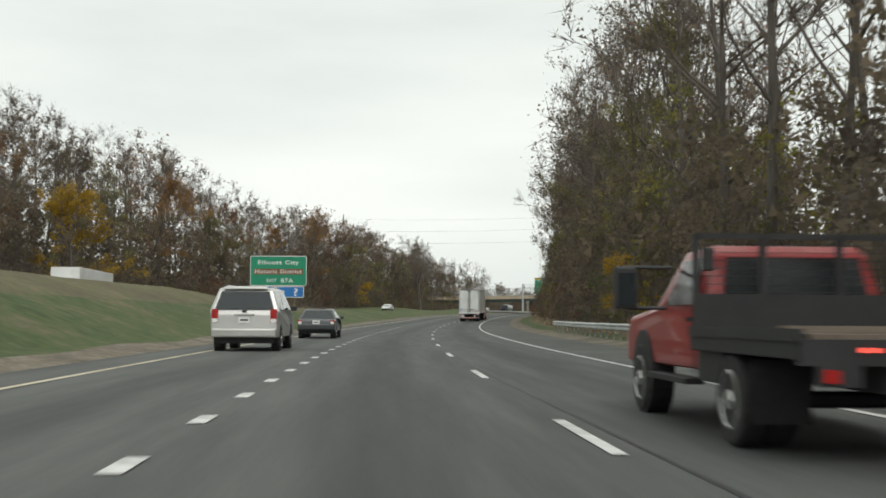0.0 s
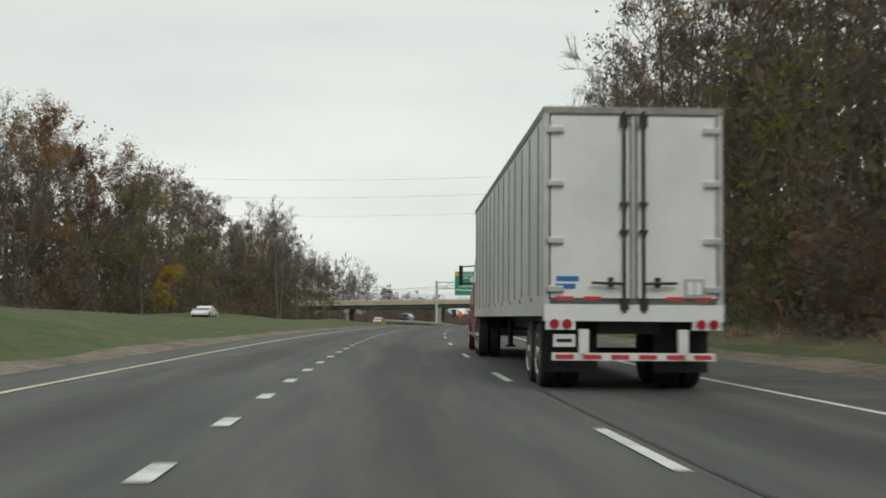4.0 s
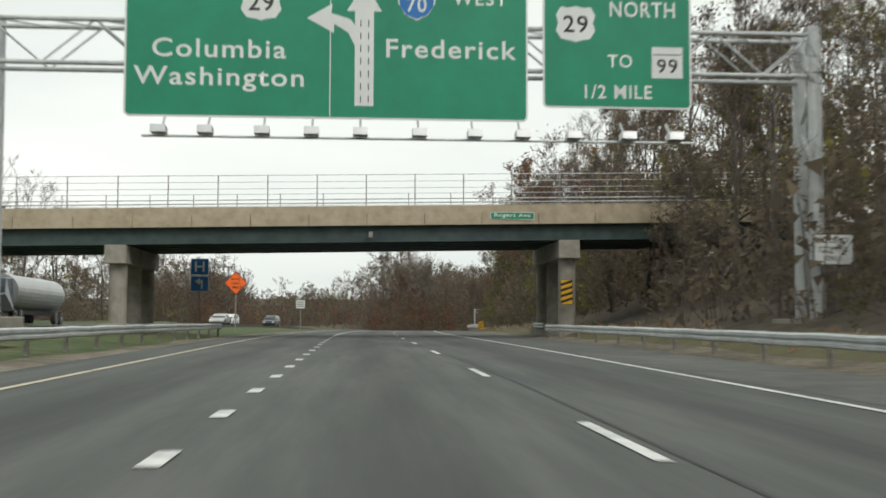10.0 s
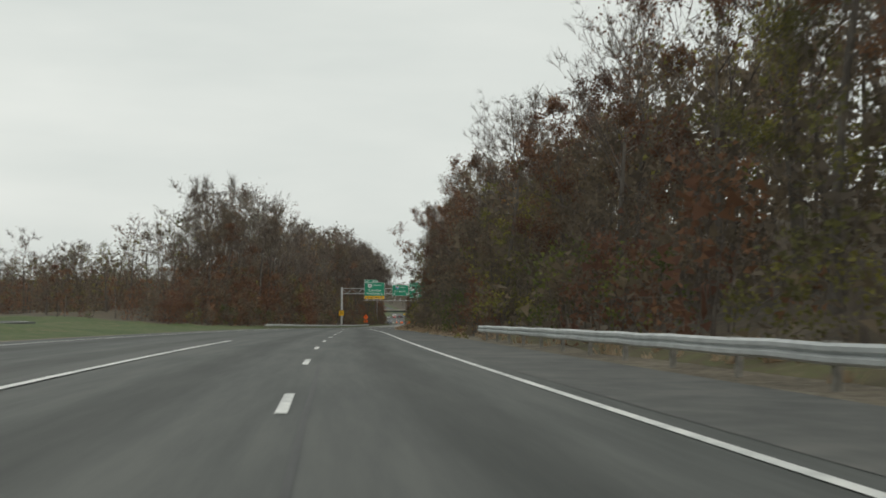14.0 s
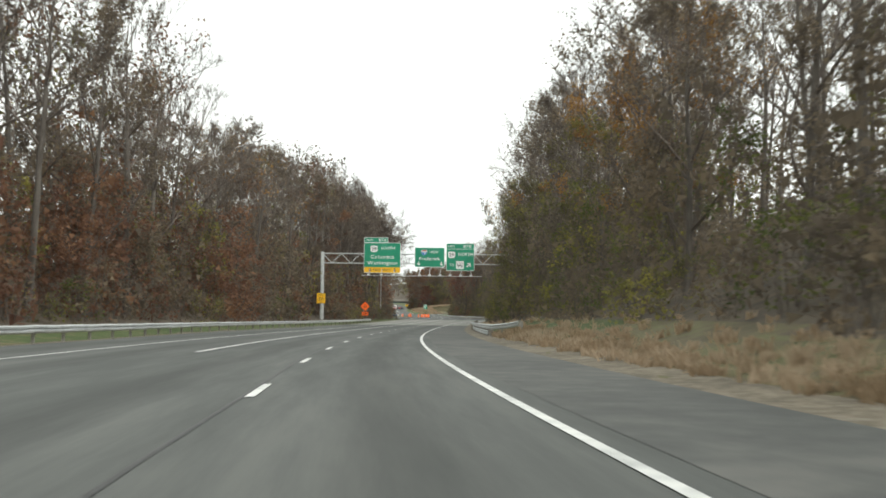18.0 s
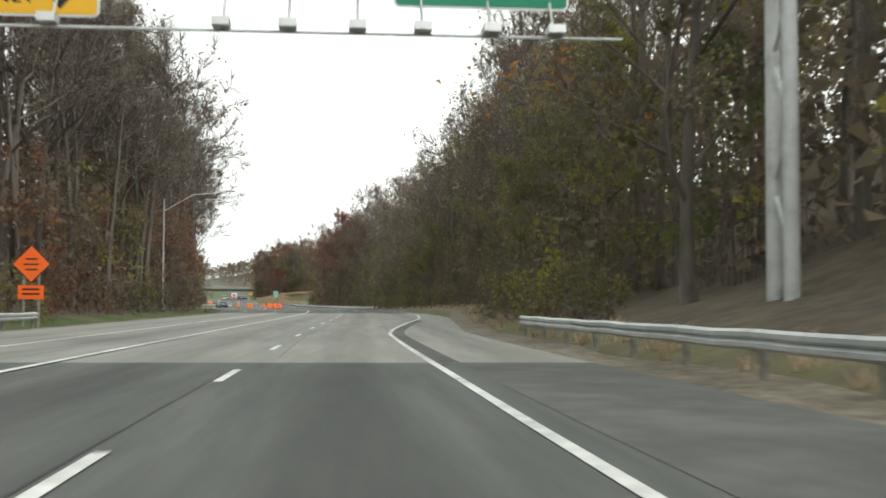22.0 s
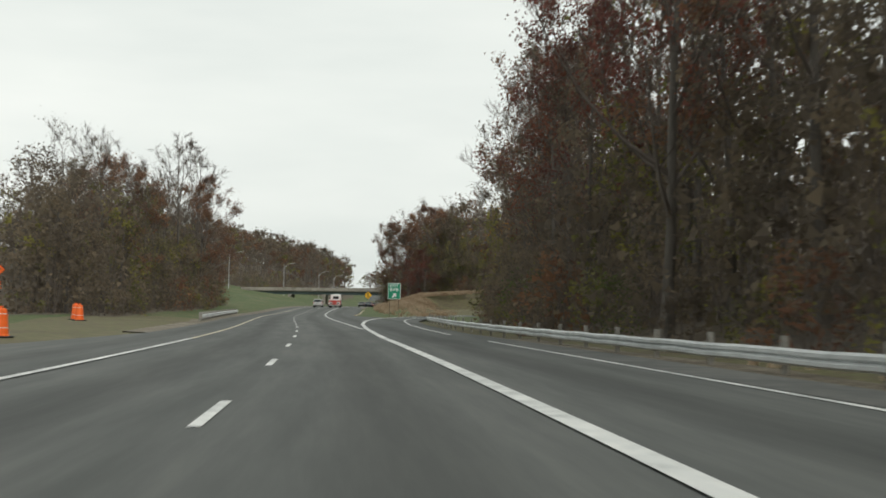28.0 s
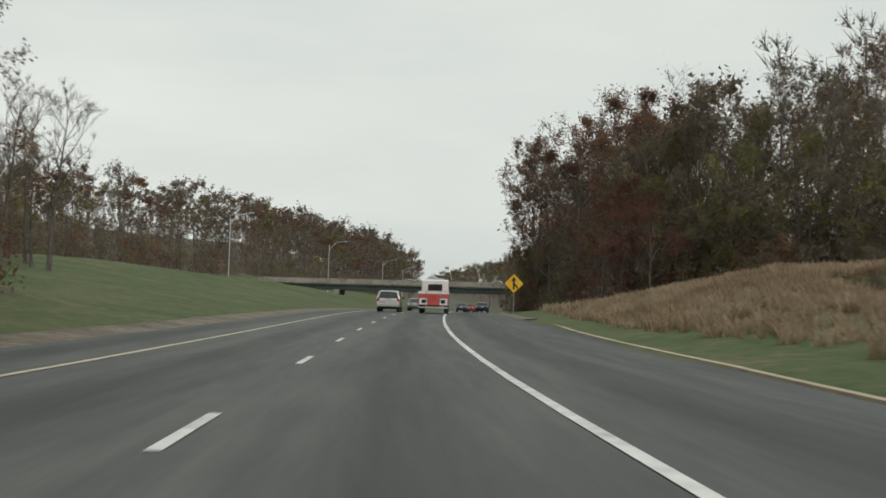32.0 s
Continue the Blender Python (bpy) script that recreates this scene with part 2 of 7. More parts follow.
SIGN_GREEN = material("reflective_green", [(0.010, 0.22, 0.125), (0.012, 0.25, 0.14), (0.014, 0.28, 0.155)], 0.45, scale=0.7)
SIGN_BLUE = material("reflective_blue", [(0.016, 0.15, 0.44), (0.02, 0.18, 0.5)], 0.45, scale=0.7)
SIGN_BROWN = material("reflective_brown", [(0.17, 0.065, 0.025), (0.21, 0.085, 0.035)], 0.5, scale=0.7)
SIGN_WHITE = material("reflective_white", [(0.68, 0.70, 0.69), (0.78, 0.80, 0.78)], 0.5, scale=0.9)
SIGN_YELLOW = material("reflective_yellow", [(0.75, 0.40, 0.015), (0.82, 0.47, 0.02)], 0.5, scale=0.9)
SIGN_ORANGE = material("fluorescent_orange", [(0.95, 0.14, 0.015), (1.0, 0.18, 0.025)], 0.55, scale=0.9)
SIGN_RED = material("reflective_red", [(0.5, 0.03, 0.03), (0.6, 0.045, 0.04)], 0.5, scale=0.9)
SIGN_BLACK = material("black_sheeting", [(0.012, 0.012, 0.012), (0.02, 0.02, 0.02)], 0.5, scale=2.0)
ALU = material("bare_aluminium", [(0.45, 0.46, 0.46), (0.55, 0.56, 0.56)], 0.45, 0.6, scale=3.0)
LEAVES = {
    "russet": leaf_material("russet_leaves", (0.14, 0.080, 0.060), (0.19, 0.105, 0.068), (0.27, 0.155, 0.09)),
    "brown": leaf_material("brown_leaves", (0.125, 0.105, 0.085), (0.17, 0.14, 0.105), (0.24, 0.19, 0.13)),
    "olive": leaf_material("olive_leaves", (0.11, 0.105, 0.058), (0.17, 0.165, 0.062), (0.30, 0.27, 0.075)),
    "yellow": leaf_material("yellow_leaves", (0.363, 0.23, 0.0242), (0.42, 0.27, 0.03), (0.605, 0.399, 0.0544)),
    "orange": leaf_material("orange_leaves", (0.24, 0.13, 0.05), (0.31, 0.16, 0.045), (0.42, 0.235, 0.065)),
    "red": leaf_material("dark_red_leaves", (0.12, 0.055, 0.048), (0.17, 0.070, 0.055), (0.22, 0.095, 0.065)),
    "green": leaf_material("evergreen_needles", (0.045, 0.068, 0.034), (0.065, 0.09, 0.042), (0.085, 0.11, 0.055)),
    "ivy": leaf_material("green_vine_leaves", (0.075, 0.095, 0.04), (0.12, 0.14, 0.05), (0.20, 0.21, 0.065)),
}


# ---- the road's line: heading in degrees and height by station, in metres along the middle lane ----
HEADING = [(-600, 20.0), (0, 14.64), (80, 10.55), (160, 6.05), (240, 1.41), (320, -1.18), (400, -0.27), (480, -5.76), (560, -8.86), (640, -7.65),
           (720, -12.97), (800, -15.15), (880, -17.69), (960, -12.99), (1040, -7.05), (1120, -4.18), (1190, -6.3), (1260, -9.5), (1330, -12), (1433, -13), (1600, -9.5), (2000, -6.5), (4200, -6)]
HEIGHT = [(-600, -6.0), (-60, -3.9), (0, -3.56), (30, -3.31), (60, -3.03), (90, -2.7), (120, -2.24), (150, -1.64), (180, -0.96), (210, -0.3), (240, 0.32), (270, 0.87), (300, 1.33), (330, 1.73), (360, 2.05), (390, 2.33), (420, 2.5), (450, 2.58), (480, 2.6), (510, 2.54), (540, 2.4), (570, 2.17), (600, 1.9), (630, 1.59), (660, 1.25), (690, 0.91), (720, 0.55), (750, 0.2), (780, -0.13), (810, -0.41), (840, -0.58), (870, -0.66), (900, -0.73), (930, -0.85), (960, -0.99), (990, -1.14), (1020, -1.31), (1050, -1.45), (1080, -1.52), (1110, -1.5), (1140, -1.43), (1170, -1.36), (1188, -1.3), (1200, -1.33), (1209, -1.25), (1221, -1.14), (1233, -1.0), (1245, -0.8), (1257, -0.6), (1283, -0.2), (1320, 0.05), (1440, 0.3), (1560, 0.8), (1760, 4), (2100, 14), (2500, 26), (4200, 40)]
S_MIN, S_MAX = -600, 4200
_s = np.arange(S_MIN, S_MAX + 1.0)
_h = np.radians(np.interp(_s, *zip(*HEADING)))
_h = np.convolve(np.pad(_h, 20, mode="edge"), np.ones(41) / 41, "valid")
_z = np.interp(_s, *zip(*HEIGHT))
_z = np.convolve(np.pad(_z, 12, mode="edge"), np.ones(25) / 25, "valid")
_x = np.concatenate([[0], np.cumsum(-np.sin(_h[:-1]))])
_y = np.concatenate([[0], np.cumsum(np.cos(_h[:-1]))])
_x += 0.095 - _x[-S_MIN]
_y -= _y[-S_MIN]


def place(s, d, z=0.0):
    """The world point at station s, d metres to the right of the middle lane, z above the road."""
    h = np.interp(s, _s, _h)
    return (float(np.interp(s, _s, _x) + d * np.cos(h)), float(np.interp(s, _s, _y) + d * np.sin(h)), float(np.interp(s, _s, _z) + z))


def heading(s):
    return math.degrees(float(np.interp(s, _s, _h)))


def slope(s):
    return math.degrees(math.atan(float(np.interp(s + 4, _s, _z) - np.interp(s - 4, _s, _z)) / 8))


def on_road(s, d, z=0.0, turn=0.0):
    """The pose of a thing that stands at station s, offset d, facing along the road (its +y ahead)."""
    return pose(*place(s, d, z), slope(s), 0, heading(s) + turn)


def steps(*pairs):
    """A width or height that goes from value to value along the stations, evenly between."""
    a, b = zip(*pairs)
    return lambda s: float(np.interp(s, a, b))


# ---- mesh helpers ----
def mesh_of(name, verts, faces, mat, smooth=False):
    me = bpy.data.meshes.new(name)
    me.from_pydata([tuple(v) for v in verts], [], faces)
    for m in (mat if isinstance(mat, (list, tuple)) else [mat]):
        me.materials.append(m)
    if smooth:
        me.polygons.foreach_set("use_smooth", [True] * len(me.polygons))
    me.update()
    return me


def mesh_of_arrays(name, verts, polys, mats):
    """verts: N x 3; polys: list of (M x k index array, material number)."""
    me = bpy.data.meshes.new(name)
    me.vertices.add(len(verts))
    me.vertices.foreach_set("co", np.asarray(verts, np.float32).ravel())
    loops = np.concatenate([p.ravel() for p, _ in polys]).astype(np.int32)
    totals = np.concatenate([np.full(len(p), p.shape[1]) for p, _ in polys]).astype(np.int32)
    kinds = np.concatenate([np.full(len(p), k) for p, k in polys]).astype(np.int32)
    me.loops.add(len(loops))
    me.loops.foreach_set("vertex_index", loops)
    me.polygons.add(len(totals))
    me.polygons.foreach_set("loop_start", np.concatenate([[0], np.cumsum(totals)[:-1]]).astype(np.int32))
    me.polygons.foreach_set("loop_total", totals)
    me.polygons.foreach_set("material_index", kinds)
    for m in mats:
        me.materials.append(m)
    me.update(calc_edges=True)
    me.validate()
    return me


def bm_box(bm, size, at=(0, 0, 0), m=None, bevel=0.0):
    r = bmesh.ops.create_cube(bm, size=1.0, matrix=Matrix.LocRotScale(at, None, size) if m is None else m @ Matrix.LocRotScale(at, None, size))
    if bevel:
        edges = {e for v in r["verts"] for e in v.link_edges}
        bmesh.ops.bevel(bm, geom=list(edges), offset=bevel, segments=2, affect="EDGES", profile=0.6)
    return r["verts"]


def bm_tube(bm, a, b, r0, r1=None, sides=10, caps=True):
    a, b = Vector(a), Vector(b)
    m = Matrix.Translation((a + b) / 2) @ (b - a).to_track_quat("Z", "Y").to_matrix().to_4x4()
    bmesh.ops.create_cone(bm, cap_ends=caps, segments=sides, radius1=r0, radius2=r0 if r1 is None else r1, depth=(b - a).length, matrix=m)


def bm_poly(bm, outline, depth, axis="x"):
    """A flat outline pushed through a depth, centred on it. axis: along which it is pushed; the outline names the other two axes in order."""
    def at(p, k):
        return (k, p[0], p[1]) if axis == "x" else (p[0], k, p[1]) if axis == "y" else (p[0], p[1], k)
    lo = [bm.verts.new(at(p, -depth / 2)) for p in outline]
    hi = [bm.verts.new(at(p, depth / 2)) for p in outline]
    bm.faces.new(lo[::-1])
    bm.faces.new(hi)
    n = len(outline)
    for i in range(n):
        bm.faces.new((lo[i], lo[(i + 1) % n], hi[(i + 1) % n], hi[i]))
    bmesh.ops.recalc_face_normals(bm, faces=bm.faces)
    return lo + hi


def part(name, bm, mat, parent=None, label="", smooth=False):
    """Links a bmesh as one mesh object, under a thing or a part."""
    me = bpy.data.meshes.new(name)
    bm.to_mesh(me)
    bm.free()
    for m in (mat if isinstance(mat, (list, tuple)) else [mat]):
        me.materials.append(m)
    if smooth:
        me.polygons.foreach_set("use_smooth", [True] * len(me.polygons))
    ob = new(name, me)
    if parent is not None:
        ob.parent = parent
    if label:
        ob["label"] = label
    return ob


def box_part(name, size, at, mat, parent, label="", bevel=0.0):
    bm = bmesh.new()
    bm_box(bm, size, at, bevel=bevel)
    return part(name, bm, mat, parent, label)


def tube_part(name, a, b, r, mat, parent, label="", r1=None, sides=12):
    bm = bmesh.new()
    bm_tube(bm, a, b, r, r1, sides)
    return part(name, bm, mat, parent, label, smooth=False)


def piece(name, me, m, parent):
    """A piece on shared mesh data, at a pose within its parent."""
    ob = new(name, me)
    ob.parent = parent
    ob.matrix_basis = m
    return ob


def thing(name, m, label, category, group="", kind=""):
    ob = new(name)
    ob.empty_display_size = 0.3
    ob.matrix_basis = m
    return tagged(ob, label, category, group, kind)


def ribbon(name, s0, s1, left, right, z, mat, parent=None, step=6.0, thick=0.0):
    """A strip that follows the road between two offsets, which may be numbers or functions of the station."""
    left, right = (f if callable(f) else (lambda s, f=f: f) for f in (left, right))
    high = z if callable(z) else (lambda s: z)
    ss = np.linspace(s0, s1, max(2, int((s1 - s0) / step) + 1))
    verts, faces = [], []
    for s in ss:
        a, b, zz = left(s), right(s), high(s)
        verts += [place(s, a, zz), place(s, b, zz)]
        if thick:
            verts += [place(s, b, zz - thick), place(s, a, zz - thick)]
    k = 4 if thick else 2
    for i in range(len(ss) - 1):
        a, b = i * k, (i + 1) * k
        faces.append((a, a + 1, b + 1, b))
        if thick:
            faces += [(a + 1, a + 2, b + 2, b + 1), (a + 2, a + 3, b + 3, b + 2), (a + 3, a, b, b + 3)]
    if thick:
        e = (len(ss) - 1) * k
        faces += [(3, 2, 1, 0), (e, e + 1, e + 2, e + 3)]
    me = mesh_of(name, verts, faces, mat)
    across = [v for s in ss for v in ((left(s), right(s), right(s), left(s)) if thick else (left(s), right(s)))]
    me.attributes.new("across", "FLOAT", "POINT").data.foreach_set("value", across)
    ob = new(name, me)
    if parent is not None:
        ob.parent = parent
    return ob

# ---- the ground: one sheet, shaped by cross-sections along the road ----
SECTIONS = []


def section(s, *profile):
    """The ground's profile at one station: offsets from the road and heights above it."""
    SECTIONS.append((s, profile))


section(-600, (-700, 16), (-120, 14), (-60, 8), (-38, 2.5), (-24, 1), (-16, 1.5), (-8, 0.1), (-6.5, -0.12), (8.2, -0.12), (9.5, 0), (14, 0.8), (40, 10), (90, 16), (700, 18))
section(20, (-700, 16), (-120, 14), (-60, 10), (-38, 1.4), (-24, 1.3), (-16, 3), (-9, 0.3), (-6.5, -0.12), (8.2, -0.12), (9.5, 0), (14, 0.8), (40, 10), (90, 16), (700, 18))
section(75, (-700, 16), (-120, 14), (-60, 10), (-38, 1.3), (-24, 1.2), (-16, 2.9), (-9, 0.3), (-6.5, -0.12), (8.2, -0.12), (10, 0.1), (15, 0.8), (40, 9), (90, 15), (700, 17))
section(130, (-700, 16), (-120, 14), (-60, 10), (-38, 1.4), (-24, 0.9), (-16, 1.7), (-9, 0.25), (-6.5, -0.12), (8.2, -0.12), (10, 0.1), (15, 0.8), (40, 9), (90, 15), (700, 17))
section(230, (-700, 16), (-120, 14), (-60, 8), (-38, 1.2), (-24, 0.5), (-16, 0.8), (-9, 0.2), (-6.5, -0.12), (8.2, -0.12), (10, 0.1), (15, 1), (40, 10), (90, 16), (700, 18))
section(370, (-700, 9), (-120, 7), (-60, 2), (-38, 0.6), (-24, 0.3), (-16, 0.2), (-9, 0.05), (-6.5, -0.12), (8.2, -0.12), (10, 0.1), (16, 1.8), (40, 11), (90, 16), (700, 18))
section(460, (-700, 1), (-120, 1), (-60, 1.2), (-38, 0.9), (-24, 0.6), (-16, 0.35), (-10, 0.05), (-8.5, -0.12), (8.2, -0.12), (10, 0), (15, 1), (40, 9), (90, 15), (700, 17))
section(560, (-700, 0.6), (-120, 0.6), (-60, 0.8), (-38, 0.5), (-26, 0.3), (-18, 0.1), (-14, 0), (-12, -0.12), (8.2, -0.12), (10, 0), (14, 1), (40, 10), (90, 16), (700, 18))
section(650, (-700, 0.6), (-120, 0.6), (-60, 1), (-38, 0.8), (-26, 0.5), (-18, 0.3), (-12, 0.05), (-10, -0.12), (8.2, -0.12), (10, 0), (14, 1), (40, 11), (90, 16), (700, 18))
section(700, (-700, 0.8), (-120, 0.8), (-60, 1.6), (-38, 3), (-26, 2.5), (-18, 0.8), (-12, 0.1), (-10, -0.12), (8.2, -0.12), (10, 0.1), (15, 1.4), (40, 12), (90, 18), (700, 20))
section(760, (-700, 1.5), (-120, 2), (-60, 4.5), (-38, 6), (-26, 4), (-18, 1.6), (-12.5, 0.1), (-11, -0.12), (8.2, -0.12), (10, 0.1), (15, 1.6), (40, 12), (90, 18), (700, 20))
section(930, (-700, 1), (-120, 1.5), (-60, 4.5), (-38, 4.5), (-26, 3.5), (-18, 0.9), (-14, 0.1), (-12.2, -0.12), (9.5, -0.12), (11, 0), (17, 1.2), (40, 14), (90, 20), (700, 22))
section(1010, (-700, 1.5), (-120, 2), (-60, 2), (-40, 0.2), (-26, -0.12), (-18, -0.12), (-13, -0.12), (-10, -0.12), (12, -0.12), (13.5, 0), (18, 1), (40, 13), (90, 20), (700, 21))
section(1080, (-700, 3), (-120, 3), (-70, 0.5), (-50, -0.12), (-30, -0.1), (-14, 0), (-8, 0), (-4.6, -0.12), (12, -0.12), (15, 0), (20, 1), (40, 10), (90, 20), (700, 21))
section(1150, (-700, 5), (-120, 5), (-70, 2), (-50, 0.8), (-30, 0.8), (-14, 0.5), (-8, 0.2), (-4.6, -0.12), (8, -0.12), (12, -0.05), (24, -0.1), (50, 4), (90, 16), (700, 17))
section(1220, (-700, 13), (-120, 12), (-70, 7), (-50, 5), (-30, 3.6), (-14, 1.4), (-8, 0.3), (-4.6, -0.12), (8, -0.12), (11, 0), (16, 0.6), (24, 2), (36, 3.2), (46, 6), (90, 24), (700, 25))
section(1245, (-700, 14), (-120, 13), (-70, 7.5), (-50, 5.4), (-30, 3.6), (-14, 1.3), (-8, 0.3), (-4.6, -0.12), (8, -0.12), (11, 0), (14, 0.25), (18, 1.7), (22, 2.9), (28, 3.3), (36, 3.7), (46, 6), (90, 24), (700, 25))
section(1285, (-700, 13), (-120, 12), (-70, 8), (-50, 5.7), (-30, 3.6), (-14, 1.25), (-8, 0.25), (-4.6, -0.12), (8, -0.12), (11, 0), (16, 0.7), (20, 1.4), (24, 2), (36, 4), (46, 8), (90, 26), (700, 27))
section(1330, (-700, 16), (-120, 15), (-70, 8), (-50, 6), (-30, 3.6), (-14, 1.2), (-8, 0.2), (-4.6, -0.12), (8.2, -0.12), (11, 0), (16, 0.5), (24, 1.6), (36, 4), (46, 8), (90, 26), (700, 27))
section(1500, (-700, 23), (-120, 22), (-70, 13), (-50, 8), (-30, 4), (-14, 0.6), (-8, 0), (-4.6, -0.12), (8.2, -0.12), (11, 0), (24, 0.6), (46, 4), (90, 14), (700, 15))
section(1900, (-700, 33), (-120, 32), (-70, 20), (-50, 14), (-30, 7), (-14, 1.5), (-8, 0), (-4.6, -0.12), (8.2, -0.12), (11, 0), (24, 0.4), (46, 4), (90, 14), (700, 15))
section(4200, (-700, 25), (-120, 24), (-70, 8), (-50, 3), (-30, 0.5), (-14, 0.1), (-8, 0), (-4.6, -0.12), (8.2, -0.12), (11, 0), (24, 0.4), (46, 4), (90, 14), (700, 15))
_D = np.unique(np.concatenate([np.arange(-60, 61, 2.0), np.arange(-140, 141, 10.0), np.arange(-700, 701, 70.0), [-15, -13, -11, -9, -7, -5, 9, 11, 13, 15]]))
_SEC_S = np.array([s for s, _ in SECTIONS], float)
_SEC_Z = np.array([np.interp(_D, *zip(*prof)) for _, prof in SECTIONS])


RAMP_OUT = steps((900, -5.4), (945, -5.6), (960, -6.2), (984, -8.0), (991, -8.4), (1007, -9.5), (1029, -11.6), (1046, -13.5), (1076, -18), (1120, -26), (1165, -36))
RAMP_R = steps((1040, 7.3), (1085, 7.45), (1098, 7.75), (1114, 8.5), (1128, 9.6), (1136, 10.3), (1148, 11.8), (1161, 14.0), (1176, 17.4), (1190, 22), (1203, 26.8), (1216, 30.1), (1240, 35))


def carve(s, d, z):
    """Lets the ramps lie in the ground: level under them, with short banks at their sides."""
    for a, b, mid, half in ((935, 1165, RAMP_OUT(s) - 1.7, 7.0), (1085, 1242, RAMP_R(s) + 1.2, 5.0)):
        if a < s < b:
            off = abs(d - mid) - half * (1 + max(0.0, s - 1150) * 0.012)
            k = min(1.0, max(0.0, off / 4.0))
            z = -0.12 * (1 - k) + z * k
    return z


def land(s, d):
    """The ground's height above the road's level at a station and offset."""
    j = int(np.clip(np.searchsorted(_D, d) - 1, 0, len(_D) - 2))
    a, b = np.interp(s, _SEC_S, _SEC_Z[:, j]), np.interp(s, _SEC_S, _SEC_Z[:, j + 1])
    return carve(s, d, float(a + (b - a) * (d - _D[j]) / (_D[j + 1] - _D[j])))


def ground_place(s, d, z=0.0):
    return place(s, d, land(s, d) + z)


_gs = np.concatenate([np.arange(-600, -60, 60.0), np.arange(-60, 1480, 5.0), np.arange(1480, 4201, 80.0)])
gv, gf = [], []
rough = random.Random(4)
for s in _gs:
    col = np.array([np.interp(s, _SEC_S, _SEC_Z[:, j]) for j in range(len(_D))])
    h, x0, y0, z0 = np.interp(s, _s, _h), np.interp(s, _s, _x), np.interp(s, _s, _y), np.interp(s, _s, _z)
    for d, z in zip(_D, col):
        far = min(1.0, max(0.0, (abs(d) - 14) / 12))
        z = carve(s, d, z)
        wob = far * (1.2 * noise.noise((s * 0.03, d * 0.05, 0)) + 0.3 * noise.noise((s * 0.16, d * 0.2, 3)))
        near = 0.08 * noise.noise((s * 0.35, d * 0.5, 7)) if z > -0.05 else 0
        gv.append((x0 + d * np.cos(h), y0 + d * np.sin(h), z0 + z + wob + near))
nd = len(_D)
for i in range(len(_gs) - 1):
    for j in range(nd - 1):
        a = i * nd + j
        gf.append((a, a + 1, a + nd + 1, a + nd))
ground_mesh = mesh_of("ground", gv, gf, [GRASS, LITTER, BROWN_GRASS, VERGE], smooth=True)
WOODS_RIGHT = steps((-600, 13), (0, 12), (60, 13), (130, 14), (230, 13.5), (330, 12.5), (395, 13), (420, 14), (450, 13), (545, 12), (565, 10.8), (640, 11), (680, 15), (740, 14.5), (800, 12.5), (860, 12.5), (890, 14.2), (915, 15.6),
                    (1000, 15), (1060, 15.2), (1090, 15), (1110, 16.8), (1130, 18.5), (1150, 22), (1168, 40), (1230, 40), (1290, 31), (1315, 20), (1350, 14.5), (1420, 14), (1700, 16))
WOODS_LEFT = steps((-600, -41), (0, -41), (150, -41), (300, -37.5), (380, -40), (420, -60), (500, -62), (540, -48), (560, -42), (600, -46), (630, -52), (648, -58), (656, -24), (664, -19), (690, -16), (760, -14.5), (930, -14.5), (975, -17), (1000, -44), (1080, -80),
                   (1110, -40), (1125, -13), (1190, -12), (1232, -13), (1245, -24), (1262, -26), (1300, -38), (1330, -46), (1450, -46), (1500, -36), (1600, -22), (1700, -17), (4200, -17))
for i in range(len(_gs) - 1):
    s = (_gs[i] + _gs[i + 1]) / 2
    for j in range(nd - 1):
        d = (_D[j] + _D[j + 1]) / 2
        if d > WOODS_RIGHT(s) - 1 or d < WOODS_LEFT(s) + 1:
            ground_mesh.polygons[i * (nd - 1) + j].material_index = 1
        elif (s < 140 and -24 < d < -12.5) or (d > (9 if s > 250 else 11) and s < 1145 and not 695 < s < 750) or (1060 < s < 1135 and -15 < d < -4) or (s > 1190 and 17 < d < 42):
            ground_mesh.polygons[i * (nd - 1) + j].material_index = 2
ground = tagged(new("ground", ground_mesh), "grassy verges and leaf-strewn wooded slopes beside the highway", "ground", kind="structure")

# ---- the road ----
road = tagged(new("road", mesh_of("road", [place(-590, -5), place(-590, 5), place(-588, 5), place(-588, -5)], [(0, 1, 2, 3)], ASPHALT)),
              "grey asphalt highway with worn white lane lines", "road", kind="structure")
PAVE_L = steps((-600, -6.9), (440, -6.9), (482, -8.2), (501, -10.2), (520, -10.6), (570, -10.4), (640, -9.6), (700, -9.0), (735, -10.2), (795, -10.2), (853, -9.4), (930, -10.4), (960, -10.5), (1000, -9.0), (1060, -7.0), (1085, -4.7), (4200, -4.7))
PAVE_R = steps((-600, 8.6), (800, 8.6), (848, 8.2), (862, 9.0), (877, 9.7), (900, 11.2), (930, 12.4), (1000, 11.8), (1100, 10.0), (1125, 10.2), (1150, 11.5), (1168, 11.8), (1177, 9.7), (1194, 9.4), (1203, 10.05), (1212, 10.6), (1240, 11.1), (1290, 10.2), (1340, 10.6), (1424, 10.8), (1470, 8.6), (4200, 8.4))
ribbon("carriageway", -590, 824, PAVE_L, PAVE_R, 0.0, ASPHALT, road)
ribbon("concrete_carriageway", 824, 922, PAVE_L, PAVE_R, 0.0, CONCRETE_ROAD, road)
ribbon("carriageway", 922, 4200, PAVE_L, PAVE_R, 0.0, ASPHALT, road)
